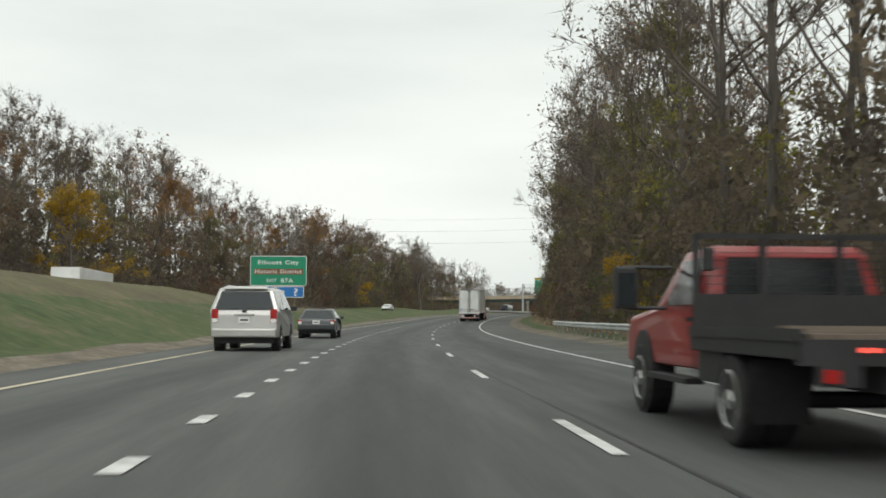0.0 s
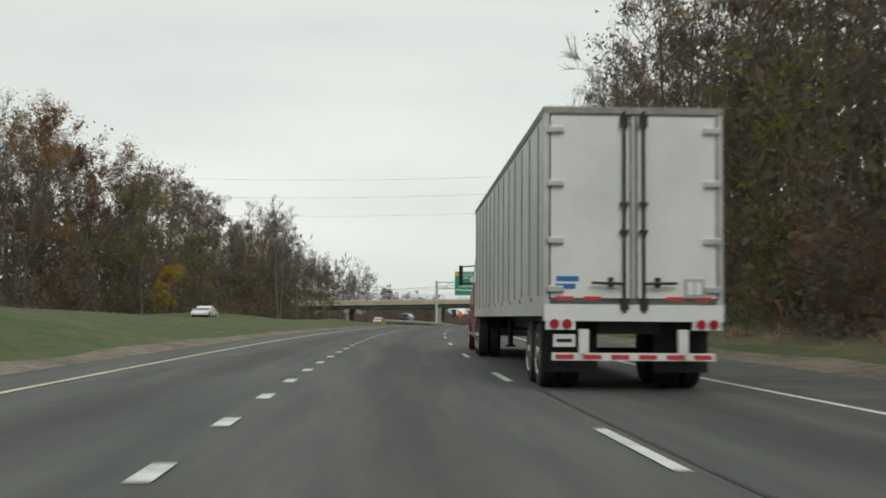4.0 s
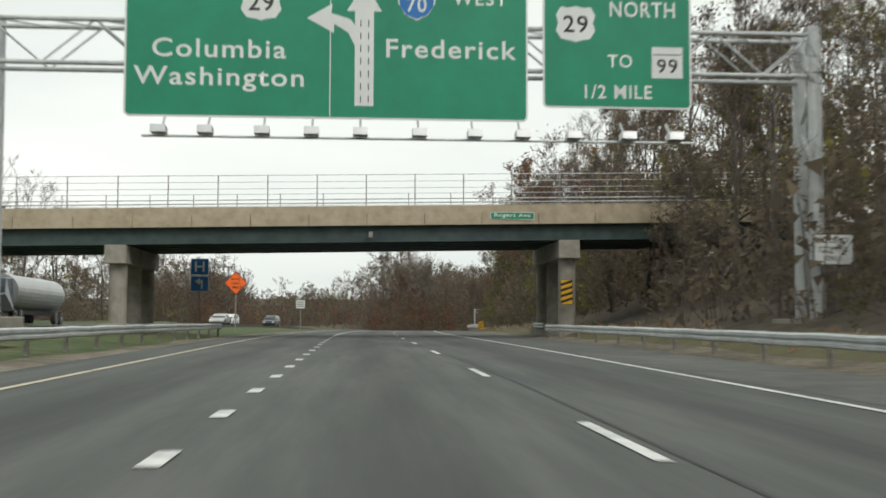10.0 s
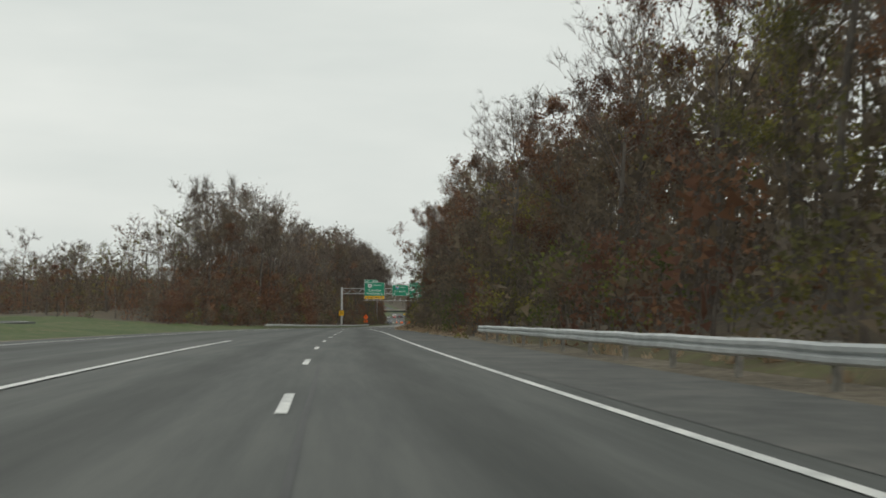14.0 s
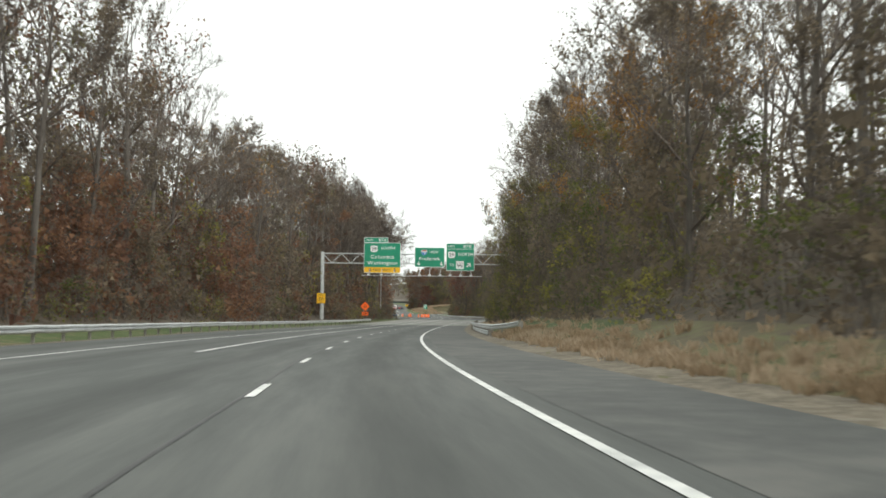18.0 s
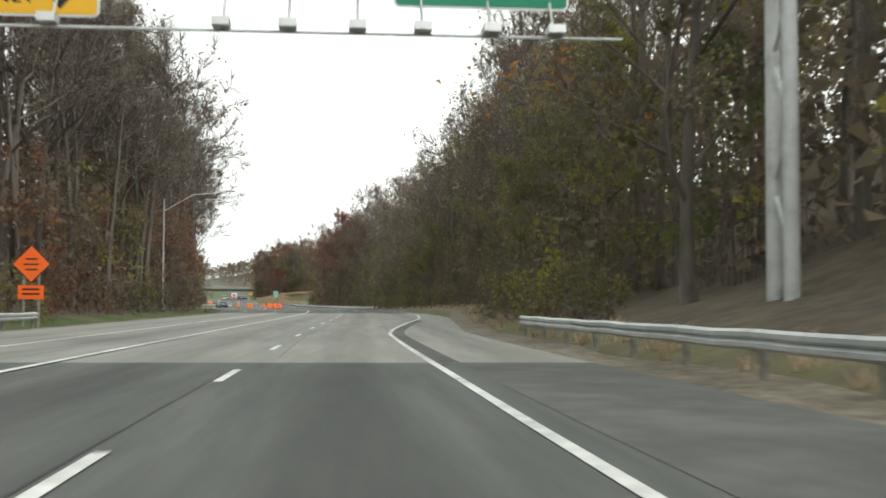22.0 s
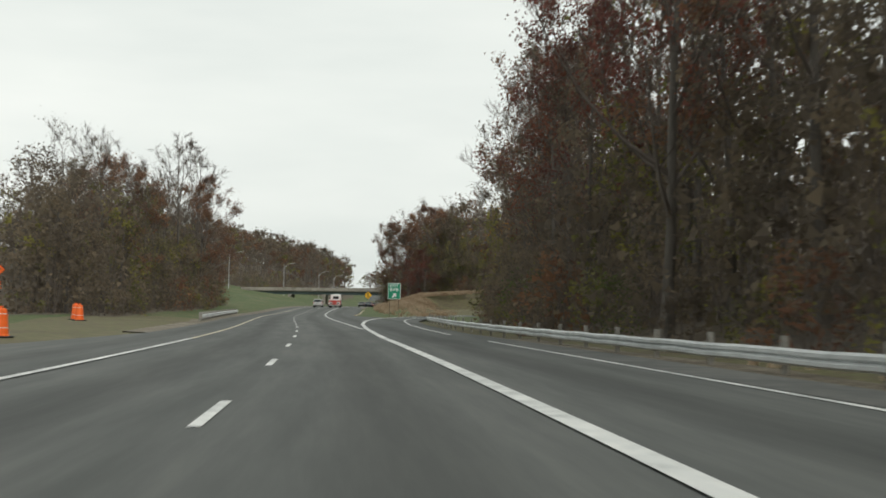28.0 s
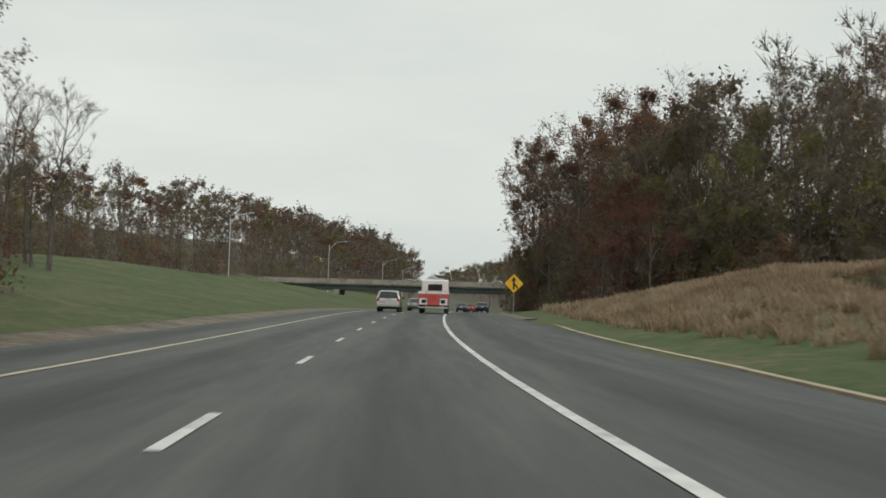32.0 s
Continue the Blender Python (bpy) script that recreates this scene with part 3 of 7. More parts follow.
EDGE_R = steps((-200, 5.4), (820, 5.2), (838, 5.05), (846, 5.0), (854, 5.45), (866, 6.35), (883, 7.75), (907, 8.7), (930, 9.2), (960, 9.4), (990, 9.5), (1040, 9.2), (1085, 8.85))
for a, b in ((-300, 824), (922, 1085)):
    ribbon("shoulder", a, b, lambda s: (5.75 if s < 890 else EDGE_R(s) + 0.3), lambda s: PAVE_R(s) - 0.02, 0.005, SHOULDER, road)
for off, width in ((2.16, 0.028), (5.1, 0.02)):
    ribbon("concrete_joint", 826, 920, lambda s, off=off: off + 0.06 * math.sin(s * 0.17), lambda s, off=off, width=width: off + width + 0.06 * math.sin(s * 0.17), 0.006, JOINT, road)
ribbon("tar_joint", 760, 824, 1.62, 1.67, 0.006, TAR, road)
ribbon("dark_shoulder_patch", 824, 876, lambda s: EDGE_R(s) + 0.18, lambda s: EDGE_R(s) + 0.62, 0.006, SHOULDER, road, 4)
for a, b, off in ((-60, 520, 2.02), (560, 760, 1.62), (410, 520, -2.1)):
    ribbon("tar_joint", a, b, lambda s, off=off: off + 0.05 * math.sin(s * 0.21), lambda s, off=off: off + 0.06 + 0.05 * math.sin(s * 0.21), 0.006, TAR, road)
ramp_left = tagged(ribbon("road", 930, 1165, lambda s: RAMP_OUT(s) - 7.4, lambda s: RAMP_OUT(s) + 3.9, 0.012, ASPHALT, None, 4), "asphalt exit ramp curving away through the work zone", "road", kind="structure")
ramp_right = tagged(ribbon("road", 1075, 1238, lambda s: RAMP_R(s) - 2.1, lambda s: RAMP_R(s) + 2.6 + max(0, s - 1130) * 0.03, 0.012, ASPHALT, None, 4), "asphalt exit ramp bending away into the woods", "road", kind="structure")
OPPOSITE = steps((-600, -30), (150, -30), (300, -26), (400, -24), (520, -22), (560, -27), (620, -36), (700, -65), (780, -105))
opposite = tagged(ribbon("road", -590, 690, lambda s: OPPOSITE(s) - 7, lambda s: OPPOSITE(s) + 5.5, lambda s: land(s, OPPOSITE(s)) + 0.1, ASPHALT, None, 10, thick=0.3), "opposite carriageway of the highway beyond the median", "road", kind="structure")

dash_mesh = mesh_of("lane_dash", [(-0.065, -1.5, 0), (0.065, -1.5, 0), (0.065, 1.5, 0), (-0.065, 1.5, 0)], [(0, 1, 2, 3)], PAINT)
dot_mesh = mesh_of("lane_dot", [(-0.09, -0.46, 0), (0.09, -0.46, 0), (0.09, 0.46, 0), (-0.09, 0.46, 0)], [(0, 1, 2, 3)], PAINT)
DASH_AT = steps((-3, -25.2), (0, 10.2), (3, 43.6), (4, 56), (8, 105.6), (9, 116.2), (11, 140.8), (12, 151.8), (13, 162.9), (20, 252.6), (23, 285.5), (24, 296.6), (25, 307.9), (26, 320.4), (29, 355.4), (30, 366.8), (32, 390.6), (33, 402), (36, 434.4), (37, 447.5), (39, 473), (40, 485.5), (48, 581.5), (49, 593.7), (55, 665.4), (58, 701.1), (61, 738), (62, 749.5), (67, 809.2), (68, 820), (74, 889.1), (75, 899.6), (77, 927.2), (78, 938.8), (80, 964.1), (81, 974.8), (90, 1080.1), (91, 1090.5), (97, 1161.6), (98, 1173.3), (100, 1197.7), (101, 1210.5), (122, 1461))
DOT_AT = steps((-8, -20.6), (0, 8.1), (9, 40.5), (27, 105.5), (36, 139.2), (65, 246.1), (75, 281.3), (85, 318), (95, 354.2), (105, 391.9), (112, 417))
for s in [DASH_AT(k) for k in range(-3, 122)]:
    piece("lane_dash", dash_mesh, on_road(s, 1.8, 0.012), road)
for s in [DOT_AT(k) for k in range(-8, 111)]:
    piece("lane_dot", dot_mesh, on_road(s, -1.8, 0.012), road)
for s in np.arange(924.6, 992, 3.9):
    piece("lane_dot", dot_mesh, on_road(s, 5.4, 0.012), road)
EDGE_L = steps((-200, -5.42), (440, -5.42), (482, -6.6), (501, -8.6), (520, -9.0), (570, -8.6), (607, -7.9), (640, -6.8), (676, -5.5), (831, -5.2), (940, -5.4))
ribbon("edge_line", -200, 505, EDGE_L, lambda s: EDGE_L(s) + 0.14, 0.01, YELLOW_PAINT, road)
ribbon("edge_line", 505, 940, EDGE_L, lambda s: EDGE_L(s) + 0.14, 0.01, PAINT, road)
LANE_L = steps((412, -1.92), (470, -1.92), (490, -2.15), (545, -2.2), (600, -1.92), (945, -1.92), (970, -1.8), (1010, -1.8), (1060, -1.92), (1075, -1.92))
for a, b in ((412, 545), (683, 1075)):
    ribbon("edge_line", a, b, LANE_L, lambda s: LANE_L(s) + 0.17, 0.02, PAINT, road)
ribbon("edge_line", 1075, 1600, -1.92, -1.78, 0.011, YELLOW_PAINT, road)
ribbon("edge_line", -200, 1085, EDGE_R, lambda s: EDGE_R(s) + 0.14, 0.011, PAINT, road, 4)
GORE = steps((990, 5.2), (1078, 5.18), (1087, 5.31))
ribbon("gore_line", 990, 1087, GORE, lambda s: GORE(s) + 0.26, 0.02, PAINT, road, 3)
ribbon("edge_line", 1097, 1600, 5.36, 5.52, 0.011, PAINT, road)
ribbon("edge_line", 1085, 1236, lambda s: RAMP_R(s) + 1.3, lambda s: RAMP_R(s) + 1.44, 0.02, PAINT, ramp_right, 4)
ribbon("gore_line", 1087, 1236, lambda s: RAMP_R(s) - 2.16, lambda s: RAMP_R(s) - 1.9, 0.02, PAINT, ramp_right, 4)
ribbon("edge_line", 960, 1160, lambda s: RAMP_OUT(s) + 3.3, lambda s: RAMP_OUT(s) + 3.5, 0.02, PAINT, ramp_left, 4)
ribbon("edge_line", 935, 1160, lambda s: RAMP_OUT(s) - 4.0, lambda s: RAMP_OUT(s) - 3.85, 0.02, YELLOW_PAINT, ramp_left, 4)
for s in np.arange(955, 1150, 11.8):
    piece("lane_dash", dash_mesh, pose(*place(s, RAMP_OUT(s) - 0.2, 0.03), 0, 0, heading(s) + 12), ramp_left)
ribbon("edge_line", -200, 690, lambda s: OPPOSITE(s) + 4.6, lambda s: OPPOSITE(s) + 4.75, lambda s: land(s, OPPOSITE(s)) + 0.112, PAINT, opposite, 10)



def verge(s0, s1, near, far, label):
    """A strip of gravel and dead grass that follows the ground beside the paving, with a ragged outer edge."""
    ss = np.arange(s0, s1 + 0.1, 2.5)
    verts, faces = [], []
    for s in ss:
        a, b = near(s), far(s) + 0.5 * noise.noise((s * 0.13, 3, 1))
        verts += [place(s, d, -0.03 if d == a else max(-0.03, land(s, d) + 0.05)) for d in (a, (a + b) / 2, b)] + [place(s, b + (0.15 if b > a else -0.15), land(s, b) - 0.12)]
    for i in range(len(ss) - 1):
        for j in range(3):
            k = i * 4 + j
            faces.append((k, k + 1, k + 5, k + 4) if near(s0) < far(s0) else (k + 1, k, k + 4, k + 5))
    return tagged(new("verge", mesh_of("verge", verts, faces, VERGE, smooth=True)), label, "verge", kind="structure")


verge(-60, 930, lambda s: PAVE_L(s) + 0.3, lambda s: PAVE_L(s) - 1.0, "strip of gravel and dead grass beside the median shoulder")
verge(1087, 1460, lambda s: PAVE_L(s) + 0.3, lambda s: PAVE_L(s) - 1.5, "brown dirt strip beside the median grass")
verge(-60, 1080, lambda s: PAVE_R(s) - 0.3, lambda s: PAVE_R(s) + 1.3, "strip of gravel and dead leaves beside the shoulder")
verge(1264, 1460, lambda s: PAVE_R(s) - 0.3, lambda s: PAVE_R(s) + 0.8, "narrow dirt strip beside the shoulder")
kerb = tagged(ribbon("kerb", 1194, 1262, steps((1194, 9.45), (1203, 10.1), (1212, 10.65), (1240, 11.15), (1262, 11.9)), steps((1194, 9.67), (1203, 10.32), (1212, 10.87), (1240, 11.37), (1262, 12.1)), 0.05, TAN, None, 2.0, thick=0.2), "low weathered concrete kerb beside the shoulder", "kerb", kind="structure")

# ---- trees ----
def tubes(segs, sides):
    """Tapered tubes for (p0, p1, r0, r1) rows; returns vertices and quads."""
    segs = np.asarray(segs, float)
    p0, p1, r0, r1 = segs[:, 0:3], segs[:, 3:6], segs[:, 6], segs[:, 7]
    ax = p1 - p0
    ax /= np.linalg.norm(ax, axis=1)[:, None] + 1e-9
    ref = np.where(np.abs(ax[:, 2:3]) > 0.9, [[1.0, 0, 0]], [[0, 0, 1.0]])
    u = np.cross(ax, ref)
    u /= np.linalg.norm(u, axis=1)[:, None]
    v = np.cross(ax, u)
    ang = np.arange(sides) * 2 * np.pi / sides
    ring = u[:, None] * np.cos(ang)[None, :, None] + v[:, None] * np.sin(ang)[None, :, None]
    verts = np.concatenate([p0[:, None] + ring * r0[:, None, None], p1[:, None] + ring * r1[:, None, None]], 1)
    n, base = len(segs), np.arange(len(segs))[:, None] * 2 * sides
    i = np.arange(sides)[None, :]
    j = (i + 1) % sides
    quads = np.stack([base + i, base + j, base + sides + j, base + sides + i], -1).reshape(-1, 4)
    return verts.reshape(-1, 3), quads


def leaf_quads(rng, pts, size, droop=0.2):
    """Little bent leaves or clumps at the given points."""
    n = len(pts)
    a = rng.normal(size=(n, 3))
    a /= np.linalg.norm(a, axis=1)[:, None]
    b = np.cross(a, rng.normal(size=(n, 3)))
    b /= np.linalg.norm(b, axis=1)[:, None] + 1e-9
    s = size * rng.uniform(0.55, 1.3, n)[:, None]
    a, b = a * s, b * s * 0.62
    c = pts - np.array([0, 0, droop]) * size
    verts = np.stack([c - a, c - b * 1.05 + a * 0.4, c + b + a * 0.5], 1).reshape(-1, 3)
    return verts, np.arange(3 * n).reshape(n, 3)


def twig_blades(rng, base, way, length, width):
    """Slender tapering twigs, one thin blade each, from their bases along their ways."""
    n = len(base)
    tip = base + way * length[:, None]
    side = np.cross(way, rng.normal(size=(n, 3)))
    side *= (width / (np.linalg.norm(side, axis=1) + 1e-9))[:, None] / 2
    return np.stack([base - side, base + side, tip], 1).reshape(-1, 3), np.arange(3 * n).reshape(n, 3)


def unit(v):
    return v / (np.linalg.norm(v, axis=-1, keepdims=True) + 1e-9)


def grow(seed, height, spread, bole=0.32, limbs=9, kids=(5, 3), twigs=9, rise=0.9, lean=0.03, twig=0.9):
    """A broad-leaved tree: a trunk, limbs that fork twice and fan out to a domed crown, and twigs. Returns rows of
    trunk and of boughs (p0, p1, r0, r1), and of twigs (p0, way, length)."""
    rng = np.random.default_rng(seed)
    trunk, boughs, shoots = [], [], []
    r = r0 = height * 0.0095 + 0.04
    pts, way, n = [np.zeros(3)], np.array([0, 0, 1.0]), 8
    for i in range(n):
        way = unit(way + rng.normal(0, lean, 3) * [1, 1, 0])
        q = pts[-1] + way * height * 0.8 / n
        r1 = r * (0.9 if i < n - 3 else 0.66)
        trunk.append([*pts[-1], *q, r * (1.3 if i == 0 else 1), r1])
        r = r1
        pts.append(q)
    pts = np.array(pts)
    heart, axes = np.array([0, 0, height * (bole + 1) / 2]), np.array([spread, spread, height * (1.02 - bole) / 2])

    def bough(p, w, length, rb, level):
        path = [p]
        for i in range((4, 3, 2)[level]):
            w = unit(w + rng.normal(0, 0.17, 3) + [0, 0, 0.08])
            e = path[-1] + w * length / (4, 3, 2)[level]
            boughs.append([*path[-1], *e, rb, max(0.008, rb * 0.7)])
            rb = max(0.008, rb * 0.7)
            path.append(e)
        path, m = np.array(path), len(path) - 1
        for j in range(kids[level] if level < 2 else twigs):
            g = rng.uniform(0.25, 1.0) if level < 2 else rng.uniform(0.05, 1.0)
            at = np.array([np.interp(g * m, np.arange(m + 1), path[:, c]) for c in range(3)])
            out = unit(w + rng.normal(0, 0.5, 3) + [0, 0, 0.12])
            if level < 2:
                bough(at, out, length * (1.05 - 0.55 * g) * rng.uniform(0.42, 0.68), rb * 1.15, level + 1)
            else:
                shoots.append([*at, *out, twig * rng.uniform(0.45, 1.2)])
    for k in range(limbs + 1):
        u = (k + rng.uniform(0, 0.8)) / limbs
        f = bole + (0.8 - bole) * min(1, u)
        base = np.array([np.interp(f / 0.8 * n, np.arange(n + 1), pts[:, c]) for c in range(3)])
        az = k * 2.4 + rng.uniform(-0.5, 0.5)
        w = unit(np.array([np.cos(az), np.sin(az), rise * 0.6 + 1.3 * u * rng.uniform(0.6, 1.3)])) if k < limbs else np.array([0, 0, 1.0])
        reach = 0.5
        while reach < height and (((base + w * reach - heart) / axes) ** 2).sum() < 1:
            reach += 0.4
        bough(base, w, reach * rng.uniform(0.72, 1.0), r0 * (1 - 0.8 * f) * 0.55 + 0.012, 0)
    return np.array(trunk), np.array(boughs), np.array(shoots)


def tree_meshes(kind, seed, height, spread, leaves, leaf_size, loose=0.16, **how):
    """Two meshes, trunk and crown, of one tree."""
    rng = np.random.default_rng(seed + 50)
    t, b, sh = grow(seed, height, spread, **how)
    tv, tq = tubes(t, 7)
    trunk = mesh_of_arrays("trunk", tv, [(tq, 0)], [BARK])
    bv, bq = tubes(b, 3)
    wv, wq = twig_blades(rng, sh[:, :3], sh[:, 3:6], sh[:, 6], rng.uniform(0.018, 0.034, len(sh)))
    verts, polys, base = [bv, wv], [(bq, 0), (wq + len(bv), 0)], len(bv) + len(wv)
    if leaves:
        # leaves gather on some shoots and leave others bare
        pick = rng.permutation(len(sh))[:max(1, int(len(sh) * 0.72))]
        k = pick[rng.integers(0, len(pick), leaves)]
        at = sh[k, :3] + sh[k, 3:6] * (sh[k, 6] * rng.uniform(0.1, 1.1, leaves))[:, None] + rng.normal(0, loose, (leaves, 3))
        lv, lq = leaf_quads(rng, at, leaf_size)
        verts.append(lv)
        polys.append((lq + base, 1))
    crown = mesh_of_arrays("crown", np.concatenate(verts), polys, [TWIG, LEAVES[kind]])
    return trunk, crown


def pine_meshes(seed, height):
    rng = np.random.default_rng(seed)
    trunk, quads_at = [[0, 0, 0, 0, 0, height, 0.2, 0.03]], []
    boughs = []
    for k in range(46):
        f = 0.22 + 0.76 * k / 46
        az, ln = k * 2.4, (1.05 - f) * height * 0.27 * rng.uniform(0.7, 1.1)
        a = np.array([0, 0, f * height])
        b = a + [np.cos(az) * ln, np.sin(az) * ln, 0.12 * ln]
        boughs.append([*a, *b, 0.05, 0.01])
        for g in np.linspace(0.25, 1, 16):
            quads_at.append(a + (b - a) * g + rng.normal(0, 0.16, 3))
    tv, tq = tubes(trunk, 7)
    bv, bq = tubes(boughs, 3)
    quads_at = np.repeat(np.array(quads_at), 3, 0) + rng.normal(0, 0.14, (len(quads_at) * 3, 3))
    lv, lq = leaf_quads(rng, quads_at, 0.3)
    return (mesh_of_arrays("trunk", tv, [(tq, 0)], [BARK]),
            mesh_of_arrays("crown", np.concatenate([bv, lv]), [(bq, 0), (lq + len(bv), 1)], [TWIG, LEAVES["green"]]))


TREE_KINDS = {
    "bare": [tree_meshes("brown", 11, 20, 5.6, 250, 0.07, bole=0.36, twigs=12), tree_meshes("brown", 12, 20, 5.0, 500, 0.07, bole=0.42, twigs=12, rise=1.3), tree_meshes("brown", 15, 20, 6.0, 0, 0.07, bole=0.3, limbs=11, twigs=11), tree_meshes("brown", 17, 20, 4.4, 120, 0.07, bole=0.5, twigs=13, rise=1.1)],
    "brown": [tree_meshes("brown", 21, 18, 5.6, 5600, 0.105, bole=0.16, twigs=10), tree_meshes("brown", 22, 18, 6.0, 6000, 0.105, bole=0.12, twigs=9, limbs=10), tree_meshes("brown", 24, 18, 5.2, 3200, 0.10, bole=0.3, twigs=11)],
    "russet": [tree_meshes("russet", 31, 18, 6.0, 7000, 0.115, bole=0.16, limbs=10), tree_meshes("russet", 32, 18, 6.4, 6400, 0.115, bole=0.18)],
    "olive": [tree_meshes("olive", 41, 13, 5.0, 7000, 0.085, bole=0.08, limbs=10), tree_meshes("olive", 42, 15, 4.6, 6400, 0.085, bole=0.12, limbs=11, rise=1.2)],
    "yellow": [tree_meshes("yellow", 51, 10, 4.6, 9000, 0.10, bole=0.1, limbs=11, twig=0.7)],
    "orange": [tree_meshes("orange", 61, 17, 5.4, 6400, 0.09, bole=0.2)],
    "red": [tree_meshes("red", 71, 17, 6.2, 8200, 0.095, bole=0.16, limbs=11)],
    "green": [pine_meshes(81, 18)],
}
TREE_TALL = {"bare": 20, "brown": 18, "russet": 18, "olive": 14, "yellow": 10, "orange": 17, "red": 17, "green": 18}
TREE_LABELS = {
    "bare": "tall bare deciduous tree with grey twigs beside the highway", "brown": "autumn tree with sparse brown leaves at the wood's edge", "russet": "oak with russet-brown autumn leaves at the wood's edge",
    "olive": "smaller tree with olive and yellow-green leaves at the wood's edge", "yellow": "small rounded tree in bright yellow autumn leaf", "orange": "deciduous tree in dull orange autumn leaf",
    "red": "oak in dark red autumn leaf", "green": "dark evergreen pine among bare trees",
}
_protos = {}


def plant(kind, s, d, tall, variant=None, rng=random.Random(7)):
    """One tree, with trunk and crown, so many metres tall, on the ground at station s, offset d."""
    choice = TREE_KINDS[kind]
    k = rng.randrange(len(choice)) if variant is None else variant % len(choice)
    x, y, z = ground_place(s, d, -0.15)
    if (kind, k) not in _protos:
        ob = thing("tree", Matrix(), TREE_LABELS[kind], "tree", "roadside trees")
        for nm, me in zip(("trunk", "crown"), choice[k]):
            o = new(nm, me)
            o.parent = ob
        _protos[kind, k] = ob
    else:
        ob = copy_thing(_protos[kind, k], Matrix())
    up = tall / TREE_TALL[kind]
    out = up ** 0.75 * rng.uniform(0.92, 1.1)
    ob.matrix_basis = Matrix.LocRotScale((x, y, z), Euler((rng.uniform(-0.04, 0.04), rng.uniform(-0.04, 0.04), rng.uniform(0, 6.28))), (out, out, up))
    return ob


def merged(name, label, category, sources, spots, group=""):
    """Many far trees or shrubs as one object: spots are (source number, x, y, z, turn, scale)."""
    by = []
    for mesh in sources:
        v = np.empty(len(mesh.vertices) * 3, np.float32)
        mesh.vertices.foreach_get("co", v)
        q = np.empty(len(mesh.loops), np.int32)
        mesh.loops.foreach_get("vertex_index", q)
        k = np.empty(len(mesh.polygons), np.int32)
        mesh.polygons.foreach_get("material_index", k)
        n = np.empty(len(mesh.polygons), np.int32)
        mesh.polygons.foreach_get("loop_total", n)
        by.append((v.reshape(-1, 3), q, k, list(mesh.materials), n))
    mats = []
    for _, _, _, ms, _ in by:
        for m in ms:
            if m not in mats:
                mats.append(m)
    V, Q, K, N, base = [], [], [], [], 0
    for i, x, y, z, turn, sc in spots:
        v, q, k, ms, n = by[i]
        c, s = math.cos(turn), math.sin(turn)
        V.append(v @ np.array([[c, s, 0], [-s, c, 0], [0, 0, 1]]) * sc + [x, y, z])
        Q.append(q + base)
        K.append(np.array([mats.index(m) for m in ms])[k])
        N.append(n)
        base += len(v)
    me = bpy.data.meshes.new(name)
    V, Q, K = np.concatenate(V).astype(np.float32), np.concatenate(Q).astype(np.int32), np.concatenate(K).astype(np.int32)
    N = np.concatenate(N)
    me.vertices.add(len(V))
    me.vertices.foreach_set("co", V.ravel())
    me.loops.add(Q.size)
    me.loops.foreach_set("vertex_index", Q.ravel())
    me.polygons.add(len(N))
    me.polygons.foreach_set("loop_start", np.concatenate([[0], np.cumsum(N)[:-1]]).astype(np.int32))
    me.polygons.foreach_set("loop_total", N)
    me.polygons.foreach_set("material_index", K)
    for m in mats:
        me.materials.append(m)
    me.update(calc_edges=True)
    return tagged(new(name, me), label, category, group, "stuff")


def far_tree(kind, seed, height, spread, leaves, size, limbs=7, kids=(3, 3), twigs=7, bole=0.2, twig=1.4, width=0.04):
    """A plainer tree in one mesh, for the depth of the woods: its finer boughs are blades."""
    rng = np.random.default_rng(seed)
    t, b, sh = grow(seed, height, spread, bole=bole, limbs=limbs, kids=kids, twigs=twigs, twig=twig)
    thin = b[:, 6] < 0.03
    fine = b[thin]
    tv, tq = tubes(t, 4)
    bv, bq = tubes(b[~thin], 3)
    run = fine[:, 3:6] - fine[:, 0:3]
    fv, fq = twig_blades(rng, fine[:, 0:3], unit(run), np.linalg.norm(run, axis=1) * 1.25, np.full(len(fine), 0.05))
    wv, wq = twig_blades(rng, sh[:, :3], sh[:, 3:6], sh[:, 6], rng.uniform(0.6, 1.2, len(sh)) * width)
    k = rng.integers(0, len(sh), leaves)
    at = sh[k, :3] + sh[k, 3:6] * (sh[k, 6] * rng.uniform(0, 1.1, leaves))[:, None] + rng.normal(0, 0.3, (leaves, 3))
    lv, lq = leaf_quads(rng, at, size)
    o1, o2, o3 = len(tv), len(tv) + len(bv), len(tv) + len(bv) + len(fv)
    return mesh_of_arrays("far_tree", np.concatenate([tv, bv, fv, wv, lv]), [(tq, 0), (bq + o1, 1), (fq + o2, 1), (wq + o3, 1), (lq + o3 + len(wv), 2)], [BARK, TWIG, LEAVES[kind]])


